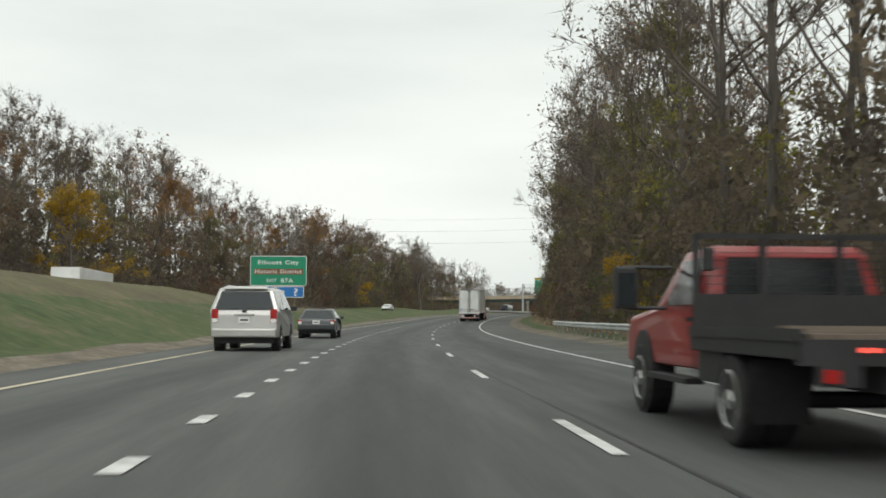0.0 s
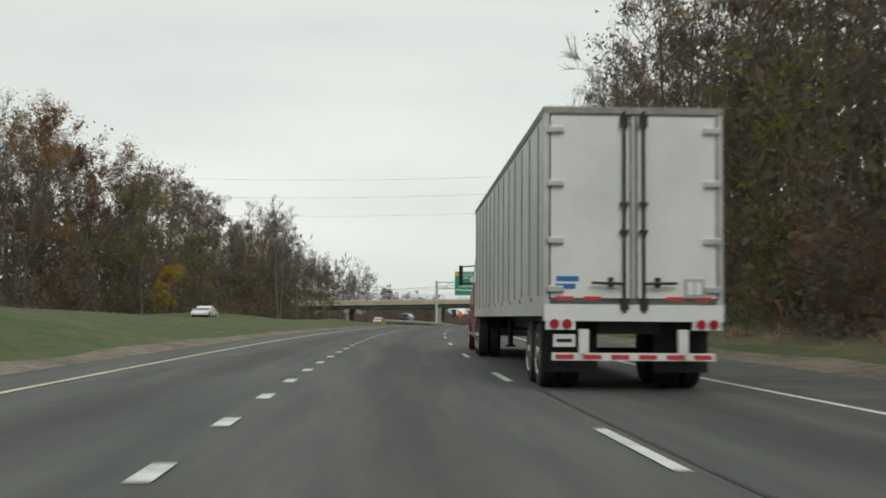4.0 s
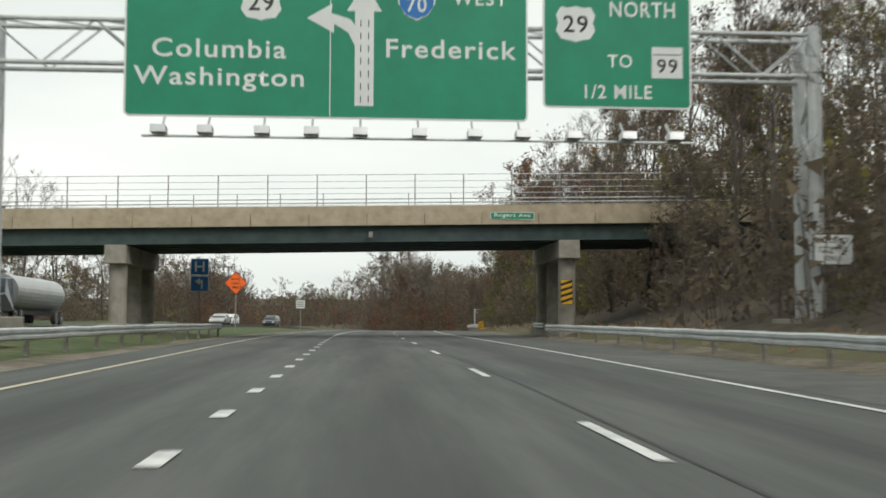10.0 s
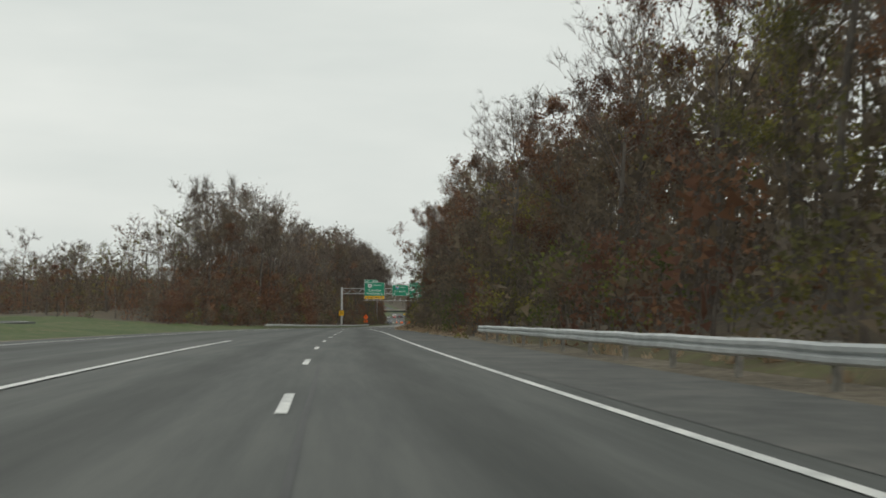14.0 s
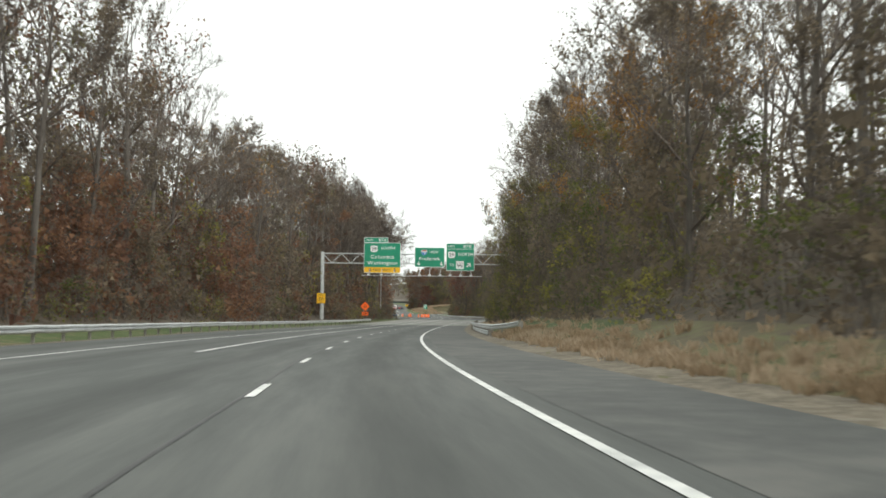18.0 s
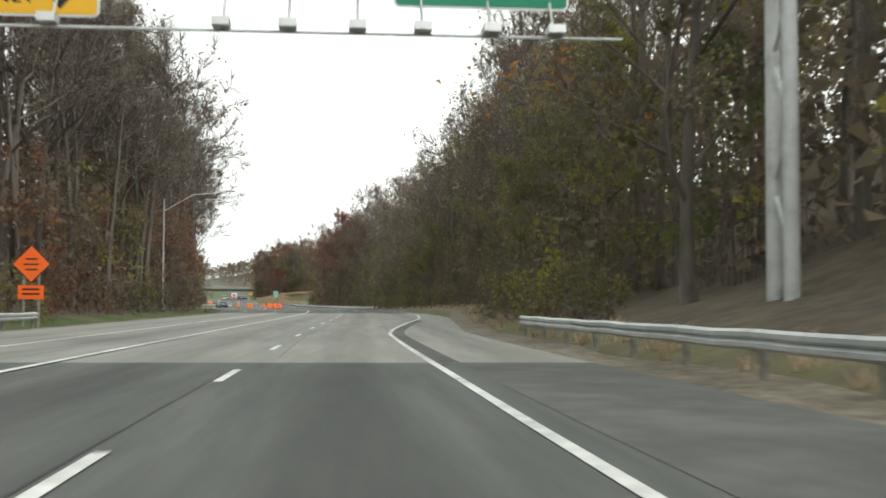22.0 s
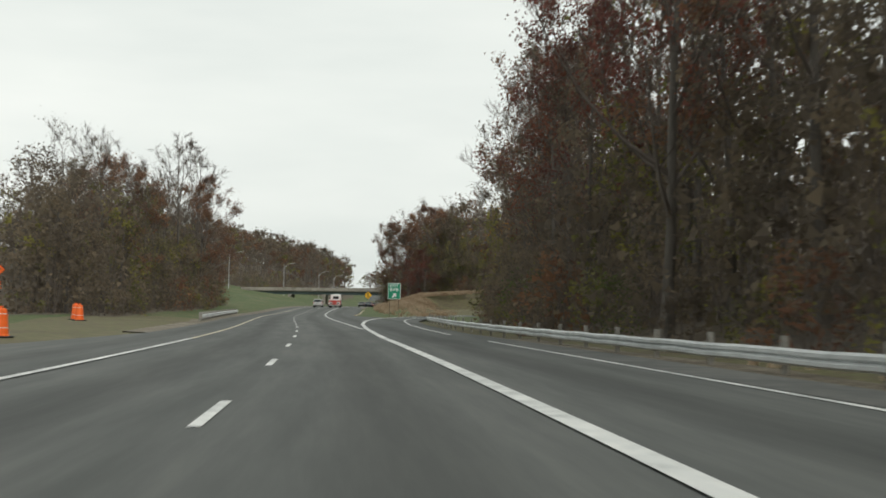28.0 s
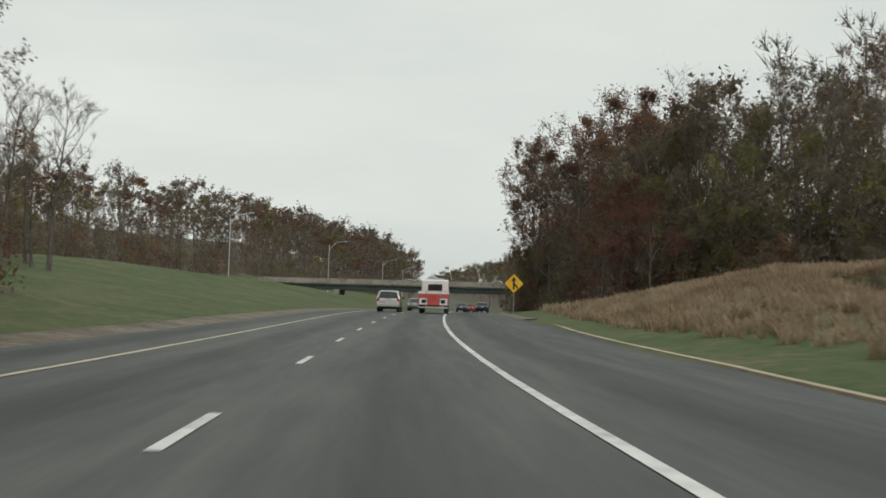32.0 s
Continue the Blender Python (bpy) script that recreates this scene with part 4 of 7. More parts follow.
def shrub(kind, seed, width, height, clumps, per, size, fill=2.0):
    """A thicket: arching stems, each hung with ragged clumps of small leaves and bare shoots, over a tangle of dead leaf and bramble."""
    rng = np.random.default_rng(seed)
    stems, at, blades = [], [], []
    for k in range(clumps):
        az, up = rng.uniform(0, 6.28), rng.uniform(0.05, 1.0) ** 0.8
        wide = width / 2 * (1 - 0.55 * up ** 2) * rng.uniform(0.6, 1.0)
        c = np.array([np.cos(az) * wide, np.sin(az) * wide, up * height])
        foot = c * [0.25, 0.25, 0] + rng.normal(0, 0.15, 3) * [1, 1, 0]
        knee = foot + (c - foot) * [0.35, 0.35, 0.6]
        if k % 2 == 0:
            stems += [[*foot, *knee, 0.03, 0.02], [*knee, *c, 0.02, 0.008]]
        r = rng.uniform(0.35, 0.8) * (0.7 + 0.06 * width)
        v = unit(rng.normal(size=(per, 3))) * (r * rng.uniform(0.2, 1, per) ** 0.5)[:, None] * [1, 1, 0.75]
        at.append(c + v - [0, 0, 0.25] * (rng.random((per, 1)) ** 2) * 3)
        w = unit(rng.normal(0, 0.7, (6, 3)) + unit(c - [0, 0, height * 0.2]))
        blades.append(np.concatenate([np.repeat(c[None], 6, 0) + rng.normal(0, 0.25, (6, 3)), w, rng.uniform(0.6, 1.5, (6, 1))], 1))
    sv, sq = tubes(stems, 3)
    bl = np.concatenate(blades)
    wv, wq = twig_blades(rng, bl[:, :3], bl[:, 3:6], bl[:, 6], rng.uniform(0.018, 0.036, len(bl)))
    lv, lq = leaf_quads(rng, np.concatenate(at), size)
    n = int(width * height * fill)
    up = rng.uniform(0, 0.92, n)
    rad = width / 2 * (1 - 0.6 * up ** 2) * np.sqrt(rng.uniform(0, 0.75, n))
    az = rng.uniform(0, 6.28, n)
    fv, fq = leaf_quads(rng, np.stack([np.cos(az) * rad, np.sin(az) * rad, up * height], 1), 0.34)
    o1, o2 = len(sv) + len(wv), len(sv) + len(wv) + len(lv)
    return mesh_of_arrays("shrub", np.concatenate([sv, wv, lv, fv]), [(sq, 0), (wq + len(sv), 0), (lq + o1, 1), (fq + o2, 2)], [TWIG, LEAVES[kind], LEAVES["brown" if kind != "russet" else "russet"]])


def blocked(s, d):
    """Where no tree may stand: the bridges' approach, gantries, ramps and the opposite carriageway."""
    if (396 < s < 416 and d < 16) or 1425 < s < 1450 or (798 < s < 838 and 9 < d < 18.5) or (812 < s < 836 and -19 < d < -9):
        return True
    if abs(d - OPPOSITE(min(s, 750))) < 10 and s < 690:
        return True
    if 930 < s < 1165 and abs(d - RAMP_OUT(s) + 1.7) < 9:
        return True
    if 1080 < s < 1244 and -6 < d - RAMP_R(s) < 6.5:
        return True
    return False


rng = random.Random(21)
MIX_R = [(-80, "bare bare bare bare brown olive"), (75, "brown bare brown olive bare brown"), (130, "brown brown olive bare brown"), (330, "brown bare brown olive bare"), (450, "russet olive brown bare russet"), (560, "bare brown bare bare brown russet"),
         (690, "bare bare olive bare brown orange"), (780, "bare olive brown olive olive"), (860, "bare olive brown bare bare"), (1000, "bare bare brown brown olive"), (1060, "red russet bare bare brown"), (1180, "olive brown olive brown russet olive")]
MIX_L = [(-80, "bare brown orange brown brown olive"), (180, "brown olive brown orange brown olive russet"), (330, "bare brown bare brown olive"), (420, "brown bare bare brown"), (560, "russet brown russet bare"), (700, "brown russet bare brown bare"), (860, "bare bare brown bare"), (1000, "brown bare olive"), (1120, "bare bare brown russet"), (1260, "brown bare brown orange")]


def kind_at(mix, s):
    return rng.choice([m for a, m in mix if a <= s][-1].split())


# tree heights along the woods' edges, in metres
TALL_R = steps((-60, 26), (104, 27), (200, 24), (236, 23), (280, 26), (330, 20), (365, 14), (390, 13.5), (410, 16), (430, 18), (470, 16), (520, 13.5), (560, 15), (627, 15.5), (650, 14.5), (690, 18), (783, 24), (807, 26), (860, 25), (900, 25), (980, 23), (1000, 19), (1018, 21), (1055, 25), (1075, 25), (1095, 22), (1150, 20), (1230, 15), (1290, 18), (1330, 26), (1420, 23))
TALL_L = steps((0, 20), (128, 19), (178, 23), (205, 18), (235, 18), (262, 22), (300, 21), (362, 21), (385, 17), (420, 20), (450, 23), (515, 23), (545, 14), (560, 12.5), (640, 12.5), (652, 9), (664, 9), (671, 11), (678, 14), (684, 18), (696, 23), (710, 25), (730, 27), (750, 23), (795, 22), (830, 26), (870, 28), (930, 28), (960, 25), (1000, 20), (1120, 13), (1135, 16), (1225, 17), (1245, 9), (1330, 7), (1420, 8), (1500, 12))
SHARE = {"bare": 1.0, "brown": 0.92, "russet": 0.92, "olive": 0.66, "yellow": 0.45, "orange": 0.85, "red": 0.9, "green": 0.9}
for side, edge, mix, s0, s1, gap in ((1, WOODS_RIGHT, MIX_R, -20, 1320, 8.6), (-1, WOODS_LEFT, MIX_L, 60, 1250, 9.0)):
    s = s0
    while s < s1:
        d = edge(s) + side * rng.uniform(2.0, 4.6)
        if not blocked(s, d) and abs(d) < 70:
            kind = kind_at(mix, s)
            plant(kind, s, d, rng.uniform(0.86, 1.06) * (TALL_R(s) if side > 0 else TALL_L(s)) * SHARE[kind])
        s += gap * rng.uniform(0.6, 1.4)
FAR = [far_tree("brown", 101, 18, 5.6, 300, 0.13), far_tree("brown", 102, 18, 6.0, 560, 0.15), far_tree("russet", 103, 18, 6.0, 600, 0.15), far_tree("brown", 104, 18, 5.4, 120, 0.13, twigs=12, bole=0.35), far_tree("olive", 105, 15, 5.4, 600, 0.15), far_tree("orange", 106, 16, 5.6, 560, 0.15)]
MID = [far_tree("brown", 121, 18, 6.4, 320, 0.24, kids=(3, 2), width=0.07), far_tree("russet", 122, 18, 6.4, 320, 0.24, kids=(3, 2), width=0.07), far_tree("brown", 123, 18, 5.8, 160, 0.22, kids=(3, 2), twigs=12, bole=0.35, width=0.07), far_tree("olive", 124, 16, 6.0, 320, 0.24, kids=(3, 2), width=0.07)]
HILL = [far_tree("brown", 111, 18, 7.2, 420, 0.42, bole=0.06, kids=(2, 2), width=0.1, twig=1.8), far_tree("russet", 112, 17, 7.2, 420, 0.42, bole=0.06, kids=(2, 2), width=0.1, twig=1.8), far_tree("brown", 113, 19, 6.6, 160, 0.4, bole=0.12, kids=(3, 2), width=0.1, twig=1.8), far_tree("olive", 114, 16, 7.0, 420, 0.42, bole=0.06, kids=(2, 2), width=0.1, twig=1.8)]
WEIGHT = [0, 0, 0, 1, 1, 1, 2, 2, 3, 3, 3, 3, 4, 5]
spots_r, spots_l = [], []
for side, edge, spots, s0, s1 in ((1, WOODS_RIGHT, spots_r, -60, 1420), (-1, WOODS_LEFT, spots_l, 30, 1500)):
    for row, (lo, hi, gap) in enumerate(((4, 9, 6.6), (9, 16, 7.5), (17, 30, 11), (32, 52, 18))):
        s = s0
        while s < s1:
            d = edge(s) + side * rng.uniform(lo, hi)
            if not blocked(s, d):
                x, y, z = ground_place(s, d, -0.2)
                kind = rng.choice(WEIGHT) if row == 0 else 6 + rng.choice((0, 0, 1, 2, 2, 3))
                if side > 0 and (s < 75 or 975 < s < 1060 or 690 < s < 800):
                    kind = rng.choice((3, 3, 0, 8))
                if side > 0 and s < 140 and row > 0 and rng.random() < 0.75:
                    s += gap
                    continue
                low = 0.65 if side < 0 and 640 < s < 770 and d < -32 else 1.0
                spots.append((kind, x, y, z, rng.uniform(0, 6.28), low * rng.uniform(0.82, 1.06) * (TALL_R(s) if side > 0 else TALL_L(s)) / 18))
            s += gap * rng.uniform(0.6, 1.4)
for i in range(36):
    x, y, z = ground_place(rng.uniform(902, 1004), rng.uniform(16.5, 25), -0.2)
    spots_r.append((rng.choice((1, 1, 0, 4)), x, y, z, rng.uniform(0, 6.28), rng.uniform(1.15, 1.4)))
merged("woodland", "deep autumn woodland of bare and brown trees on the slope", "woods", FAR + MID, spots_r)
for i in range(190):
    s = rng.uniform(555, 800)
    d = OPPOSITE(min(s, 780)) - rng.uniform(12, 45)
    x, y, z = ground_place(s, d, -0.2)
    spots_l.append((6 + rng.choice((0, 0, 1, 2, 2, 3)), x, y, z, rng.uniform(0, 6.28), rng.uniform(0.6, 0.85)))
for i in range(70):
    x, y, z = ground_place(rng.uniform(698, 745), rng.uniform(-98, -42), -0.2)
    spots_l.append((6 + rng.choice((0, 0, 1, 2, 3)), x, y, z, rng.uniform(0, 6.28), rng.uniform(0.5, 0.72)))
for i in range(44):
    s = rng.uniform(868, 990)
    x, y, z = ground_place(s, WOODS_LEFT(min(s, 970)) - rng.uniform(0.5, 7), -0.2)
    spots_l.append((3, x, y, z, rng.uniform(0, 6.28), rng.uniform(1.2, 1.5)))
merged("woodland", "autumn woodland of bare and russet trees beyond the median", "woods", FAR + MID, spots_l)
spots = []
for i in range(950):
    s, side = 1300 + 1500 * rng.random() ** 1.3, rng.choice((-1, -1, 1))
    d = (WOODS_RIGHT(s) if side > 0 else WOODS_LEFT(s)) + side * (2 + abs(rng.gauss(0, 75)))
    if not blocked(s, d):
        x, y, z = ground_place(s, d, -0.2)
        spots.append((rng.choice((0, 0, 1, 2, 2, 3)), x, y, z, rng.uniform(0, 6.28), rng.uniform(0.85, 1.2) * (float(np.interp(s, (1300, 1400, 1600, 2400), (0.46, 0.68, 1.1, 1.3))) if side < 0 else 1.1)))
for i in range(150):
    x, y, z = ground_place(rng.uniform(985, 1300), rng.uniform(-380, -95), -0.2)
    spots.append((rng.choice((0, 0, 1, 3)), x, y, z, rng.uniform(0, 6.28), rng.uniform(0.75, 1.0)))
merged("woodland", "distant wooded hillsides beyond the second bridge", "woods", HILL, spots)
SHRUBS = [shrub("brown", 201, 4.6, 3.2, 14, 30, 0.12), shrub("olive", 202, 4.2, 3.0, 14, 30, 0.12), shrub("brown", 203, 4.8, 5.0, 18, 30, 0.13), shrub("brown", 204, 5.2, 6.5, 20, 30, 0.14), shrub("olive", 205, 4.6, 5.6, 20, 30, 0.13), shrub("russet", 206, 4.6, 4.6, 18, 30, 0.13),
          shrub("brown", 207, 6.4, 9.5, 30, 30, 0.155), shrub("olive", 208, 6.0, 9.0, 30, 30, 0.15), shrub("brown", 209, 6.2, 7.5, 26, 30, 0.15), shrub("ivy", 210, 4.4, 10.5, 28, 30, 0.14), shrub("ivy", 211, 4.6, 3.6, 16, 30, 0.12), shrub("russet", 212, 6.4, 9.0, 28, 30, 0.155),
          shrub("brown", 213, 7.0, 11.0, 14, 20, 0.22, 2.4), shrub("russet", 214, 7.0, 10.0, 14, 20, 0.22, 2.4), shrub("olive", 215, 7.0, 10.0, 14, 20, 0.22, 2.4), shrub("red", 216, 4.6, 6.5, 26, 34, 0.12, 0.6)]
OLIVE_RUN = ((460, 520), (690, 900), (955, 1060))
spots = []
for side, edge, s0, s1 in ((1, WOODS_RIGHT, -40, 1425), (-1, WOODS_LEFT, 40, 1560)):
    for row, (lo, hi, gap) in enumerate(((-0.8, 1.2, 4.4), (1.4, 4.6, 4.2), (5.0, 9.0, 4.6), (10.0, 18.0, 5.2), (20.0, 34.0, 7.0))):
        s = s0
        while s < s1:
            d = edge(s) + side * rng.uniform(lo, hi)
            if not blocked(s, d):
                x, y, z = ground_place(s, d, -0.1)
                green = any(a < s < b for a, b in OLIVE_RUN) and side > 0
                rust = side < 0 and 640 < s < 960 or side > 0 and 440 < s < 520
                tall = (TALL_R(s) if side > 0 else TALL_L(s)) / 20
                tall += 0.3 if (side > 0 and (440 < s < 660 or 880 < s < 1005)) or (side < 0 and 1120 < s < 1236) else 0.0
                if row == 0:
                    kind, sc = rng.choice((1, 10, 0, 1, 4) if green else (0, 0, 1, 2, 2, 5, 10)), rng.uniform(0.6, 1.1)
                elif row == 1:
                    kind, sc = rng.choice((7, 9, 6, 8, 9, 4) if green else (11, 6, 11, 7, 8) if rust else (6, 8, 3, 6, 7, 6)), rng.uniform(0.75, 1.2) * min(1.15, max(0.55, tall))
                else:
                    kind, sc = rng.choice((13, 12, 13) if rust else (12, 12, 14)), rng.uniform(0.75, 1.15) * min(1.15, max(0.5, tall))
                if side > 0 and row > 1 and (s < 140 or 690 < s < 800 or 1020 < s < 1060):
                    sc *= 0.6
                if side < 0 and 640 < s < 770 and d < -32:
                    sc *= 0.6
                spots.append((kind, x, y, z, rng.uniform(0, 6.28), sc))
            s += gap * rng.uniform(0.6, 1.4)
for i in range(70):
    d = rng.uniform(13, 44)
    s = float(np.interp(d, (13, 18, 31, 44), (1346, 1322, 1294, 1276))) + rng.uniform(-5, 3)
    x, y, z = ground_place(s, d, -0.1)
    spots.append((rng.choice((6, 7, 8, 5, 1, 4, 9)), x, y, z, rng.uniform(0, 6.28), rng.uniform(0.6, 1.1)))
for s, d, sc in ((1296, 20, 1.0), (1301, 22, 1.25), (1299, 24.5, 1.1), (1306, 20.5, 1.2), (1294, 27, 0.9)):
    x, y, z = ground_place(s, d, -0.1)
    spots.append((15, x, y, z, s, sc))
for i in range(150):
    s = rng.uniform(555, 800)
    x, y, z = ground_place(s, OPPOSITE(min(s, 780)) - rng.uniform(11, 30), -0.1)
    spots.append((rng.choice((12, 13, 12)), x, y, z, rng.uniform(0, 6.28), rng.uniform(0.6, 0.95)))
for i in range(80):
    x, y, z = ground_place(rng.uniform(694, 735), rng.uniform(-98, -40), -0.1)
    spots.append((rng.choice((12, 13, 12, 14)), x, y, z, rng.uniform(0, 6.28), rng.uniform(0.45, 0.75)))
for i in range(90):
    x, y, z = ground_place(rng.uniform(745, 870), rng.uniform(-150, -48), -0.1)
    spots.append((rng.choice((12, 13, 12, 14)), x, y, z, rng.uniform(0, 6.28), rng.uniform(0.7, 1.1)))
for i in range(44):
    s = rng.uniform(655, 760)
    x, y, z = ground_place(s, WOODS_LEFT(max(s, 662)) - rng.uniform(0, 7), -0.1)
    spots.append((rng.choice((11, 11, 6, 5)), x, y, z, rng.uniform(0, 6.28), rng.uniform(0.7, 1.15) * min(1.0, max(0.5, TALL_L(s) / 20))))
for i in range(40):
    s = rng.uniform(930, 992)
    x, y, z = ground_place(s, min(-16.5, RAMP_OUT(s) - 11.5) - rng.uniform(0, 7), -0.1)
    spots.append((rng.choice((6, 8, 3, 6, 9)), x, y, z, rng.uniform(0, 6.28), rng.uniform(0.7, 1.2)))
merged("undergrowth", "tangled brown and olive undergrowth along the wood's edge", "bushes", SHRUBS, spots)

def lone(trees):
    """Single trees: kind, station, offset and size."""
    for kind, s, d, scale in trees:
        plant(kind, s, d, scale * TREE_TALL[kind] * 0.88)


lone((("yellow", 118, -37.5, 1.38), ("olive", 262, -35.5, 1.26), ("yellow", 275, -36, 0.72), ("orange", 240, -40, 1.35), ("yellow", 66, 13, 0.46), ("olive", 398, 17, 0.88), ("brown", 397, 20, 0.85), ("olive", 395, 23, 0.93), ("brown", 400, 15.5, 0.52), ("bare", 326, -34, 1.18), ("bare", 334, -35.5, 1.07), ("bare", 343, -34.5, 0.92), ("brown", 366, -37, 0.76), ("brown", 375, -38, 0.80), ("brown", 385, -37, 0.80), ("olive", 372, -35, 0.55), ("russet", 392, -38, 0.73)))
lone((("russet", 470, 16.5, 0.93), ("olive", 476, 15.5, 1.15), ("brown", 463, 17, 0.90), ("olive", 486, 16, 1.21), ("brown", 494, 15, 0.95), ("bare", 524, 15, 0.87), ("bare", 531, 17, 0.92), ("olive", 975, 17, 0.99), ("olive", 968, 16.2, 0.77), ("olive", 872, 13.8, 0.82), ("olive", 884, 15.5, 0.66), ("brown", 430, -38, 0.90), ("brown", 438, -41, 0.80), ("bare", 446, -38, 0.82)))
lone((("bare", 1000, -19.5, 1.43), ("bare", 1010, -21.5, 1.48), ("bare", 990, -20, 1.33), ("russet", 1198, -12.5, 1.08), ("bare", 1203, -14, 1.28), ("bare", 1190, -15, 1.33), ("bare", 1263, -24, 0.70), ("bare", 1268, -22.5, 0.74), ("bare", 1274, -26.5, 0.67), ("bare", 1258, -27, 0.70), ("brown", 1261, -25.5, 0.55), ("brown", 1270, -24.5, 0.6), ("brown", 1266, -28, 0.47), ("red", 1074, 15.5, 1.50), ("red", 1082, 19, 1.45), ("red", 1106, 19.5, 1.20), ("russet", 1116, 21, 1.27), ("russet", 1128, 22.5, 1.22), ("red", 1148, 27, 1.00), ("bare", 1140, 25, 1.12), ("olive", 1182, 33, 0.66), ("olive", 1174, 30, 0.55), ("russet", 1212, -14, 1.22), ("brown", 1222, -15, 0.95), ("olive", 1160, -14.5, 0.99), ("brown", 1150, -15.5, 0.90), ("brown", 1176, -15, 0.95)))
lone((("olive", 1282, -31, 0.44), ("red", 1298, 20, 0.66), ("red", 1303, 22.5, 0.82), ("red", 1308, 26, 0.66), ("red", 1294, 24, 0.60), ("green", 1332, 42, 1.29), ("russet", 1308, 27, 1.35), ("olive", 1314, 33, 1.58), ("olive", 1320, 30, 1.42), ("russet", 1328, 27, 1.41), ("olive", 1336, 24, 1.58), ("brown", 1340, 31, 1.42), ("russet", 1334, 36, 1.27), ("olive", 1300, 41, 1.14), ("olive", 1306, 46, 1.42), ("russet", 1290, 45, 1.22), ("brown", 1282, 48, 1.23), ("russet", 1332, 17, 1.35), ("brown", 1338, 15.5, 1.36), ("russet", 1345, 15, 1.41), ("russet", 1325, 20, 1.41), ("olive", 1316, 27, 1.48), ("olive", 1310, 31, 1.58), ("russet", 1322, 25, 1.47), ("olive", 1302, 35, 1.31), ("brown", 1296, 38, 1.23)))


# ---- guardrails ----
beam_profile = [(-0.155, 0.0), (-0.11, 0.075), (-0.045, 0.075), (0.0, 0.01), (0.045, 0.075), (0.11, 0.075), (0.155, 0.0)]
post_bm = bmesh.new()
bm_box(post_bm, (0.10, 0.15, 0.78), (0, 0, 0.36))
post_mesh = bpy.data.meshes.new("rail_post")
post_bm.to_mesh(post_mesh)
post_bm.free()
post_mesh.materials.append(POST)
block_bm = bmesh.new()
bm_box(block_bm, (0.14, 0.14, 0.34), (0, 0, 0))
block_mesh = bpy.data.meshes.new("spacer_block")
block_bm.to_mesh(block_mesh)
block_bm.free()
block_mesh.materials.append(POST)


def guardrail(s0, s1, offset, label, side=-1, heights=(0.58,), flare=0.0, panel=False):
    """A W-beam rail on posts. side: the way in which the beam bulges, towards the traffic (-1: to the left)."""
    offset = offset if callable(offset) else (lambda s, o=offset: o)
    rail = thing("guardrail", Matrix(), label, "guardrail", "guardrails")
    ss = np.arange(s0, s1 + 0.1, 1.9)
    off = lambda s: offset(s) - side * flare * max(0.0, 1 - (s - s0) / 8) ** 2
    for zc in heights:
        verts, faces = [], []
        for s in ss:
            base = land(s, off(s))
            base = max(base, -0.05)
            for dz, dx in beam_profile:
                verts.append(place(s, off(s) + side * dx, base + zc + dz + 0.012 * math.sin(s * 1.3)))
            for dz, dx in reversed(beam_profile):
                verts.append(place(s, off(s) + side * (dx - 0.012), base + zc + dz + 0.012 * math.sin(s * 1.3)))
        k = 2 * len(beam_profile)
        for i in range(len(ss) - 1):
            for j in range(k):
                a, b = i * k + j, i * k + (j + 1) % k
                faces.append((a, b, b + k, a + k))
        e = (len(ss) - 1) * k
        faces += [tuple(range(k))[::-1], tuple(range(e, e + k))]
        o = new("w_beam", mesh_of("w_beam", verts, faces, STEEL))
        o.parent = rail
    for s in ss[::2] if s1 - s0 > 90 else ss:
        base = max(land(s, off(s)), -0.05)
        piece("rail_post", post_mesh, on_road(s, off(s) - side * 0.16, base), rail)
        piece("spacer_block", block_mesh, on_road(s, off(s) - side * 0.06, base + heights[0]), rail)
    if panel:
        bm = bmesh.new()
        bm_box(bm, (0.5, 0.03, 0.62), (0, 0, 0))
        o = part("end_panel", bm, SIGN_YELLOW, rail, "yellow and black striped end panel")
        o.matrix_basis = on_road(s0 - 0.4, off(s0), 0.62)
        for k in range(4):
            bm = bmesh.new()
            bm_poly(bm, [(-0.25, -0.31 + k * 0.17), (0.25, -0.14 + k * 0.17), (0.25, -0.06 + k * 0.17), (-0.25, -0.23 + k * 0.17)] if k < 3 else [(-0.25, 0.2), (0.02, 0.31), (-0.2, 0.31), (-0.25, 0.28)], 0.004, "y")
            q = part("stripe", bm, SIGN_BLACK, o)
            q.location = (0, -0.018, 0)
    return rail


guardrail(36, 78, 10.0, "galvanised steel guardrail at the foot of the woods")
guardrail(262, 404, 9.0, "long galvanised steel guardrail on weathered posts before the bridge pier")
guardrail(272, 413, -8.4, "galvanised steel guardrail on weathered posts along the median shoulder", side=1, panel=True)
guardrail(409, 414, 9.9, "short steel guardrail beside the bridge pier")
guardrail(443, 552, 9.1, "steel guardrail with a striped end panel below dark woods", panel=True)
guardrail(712, 842, 9.5, "double-height steel guardrail at the foot of the slope", heights=(0.62,), flare=1.2)
guardrail(722, 775, 9.56, "lower second steel rail under the guardrail", heights=(0.2,))
guardrail(662, 853, steps((662, -9.6), (705, -9.4), (735, -10.7), (795, -10.7), (853, -9.8)), "galvanised steel guardrail along the far shoulder of the exit lanes", side=1)
guardrail(1012, 1140, steps((1012, 13.6), (1030, 12), (1060, 11.1), (1087, 11.0), (1103, 11.4), (1114, 12.1), (1130, 13.1), (1140, 14.4)), "galvanised steel guardrail along the exit ramp", heights=(0.38,))
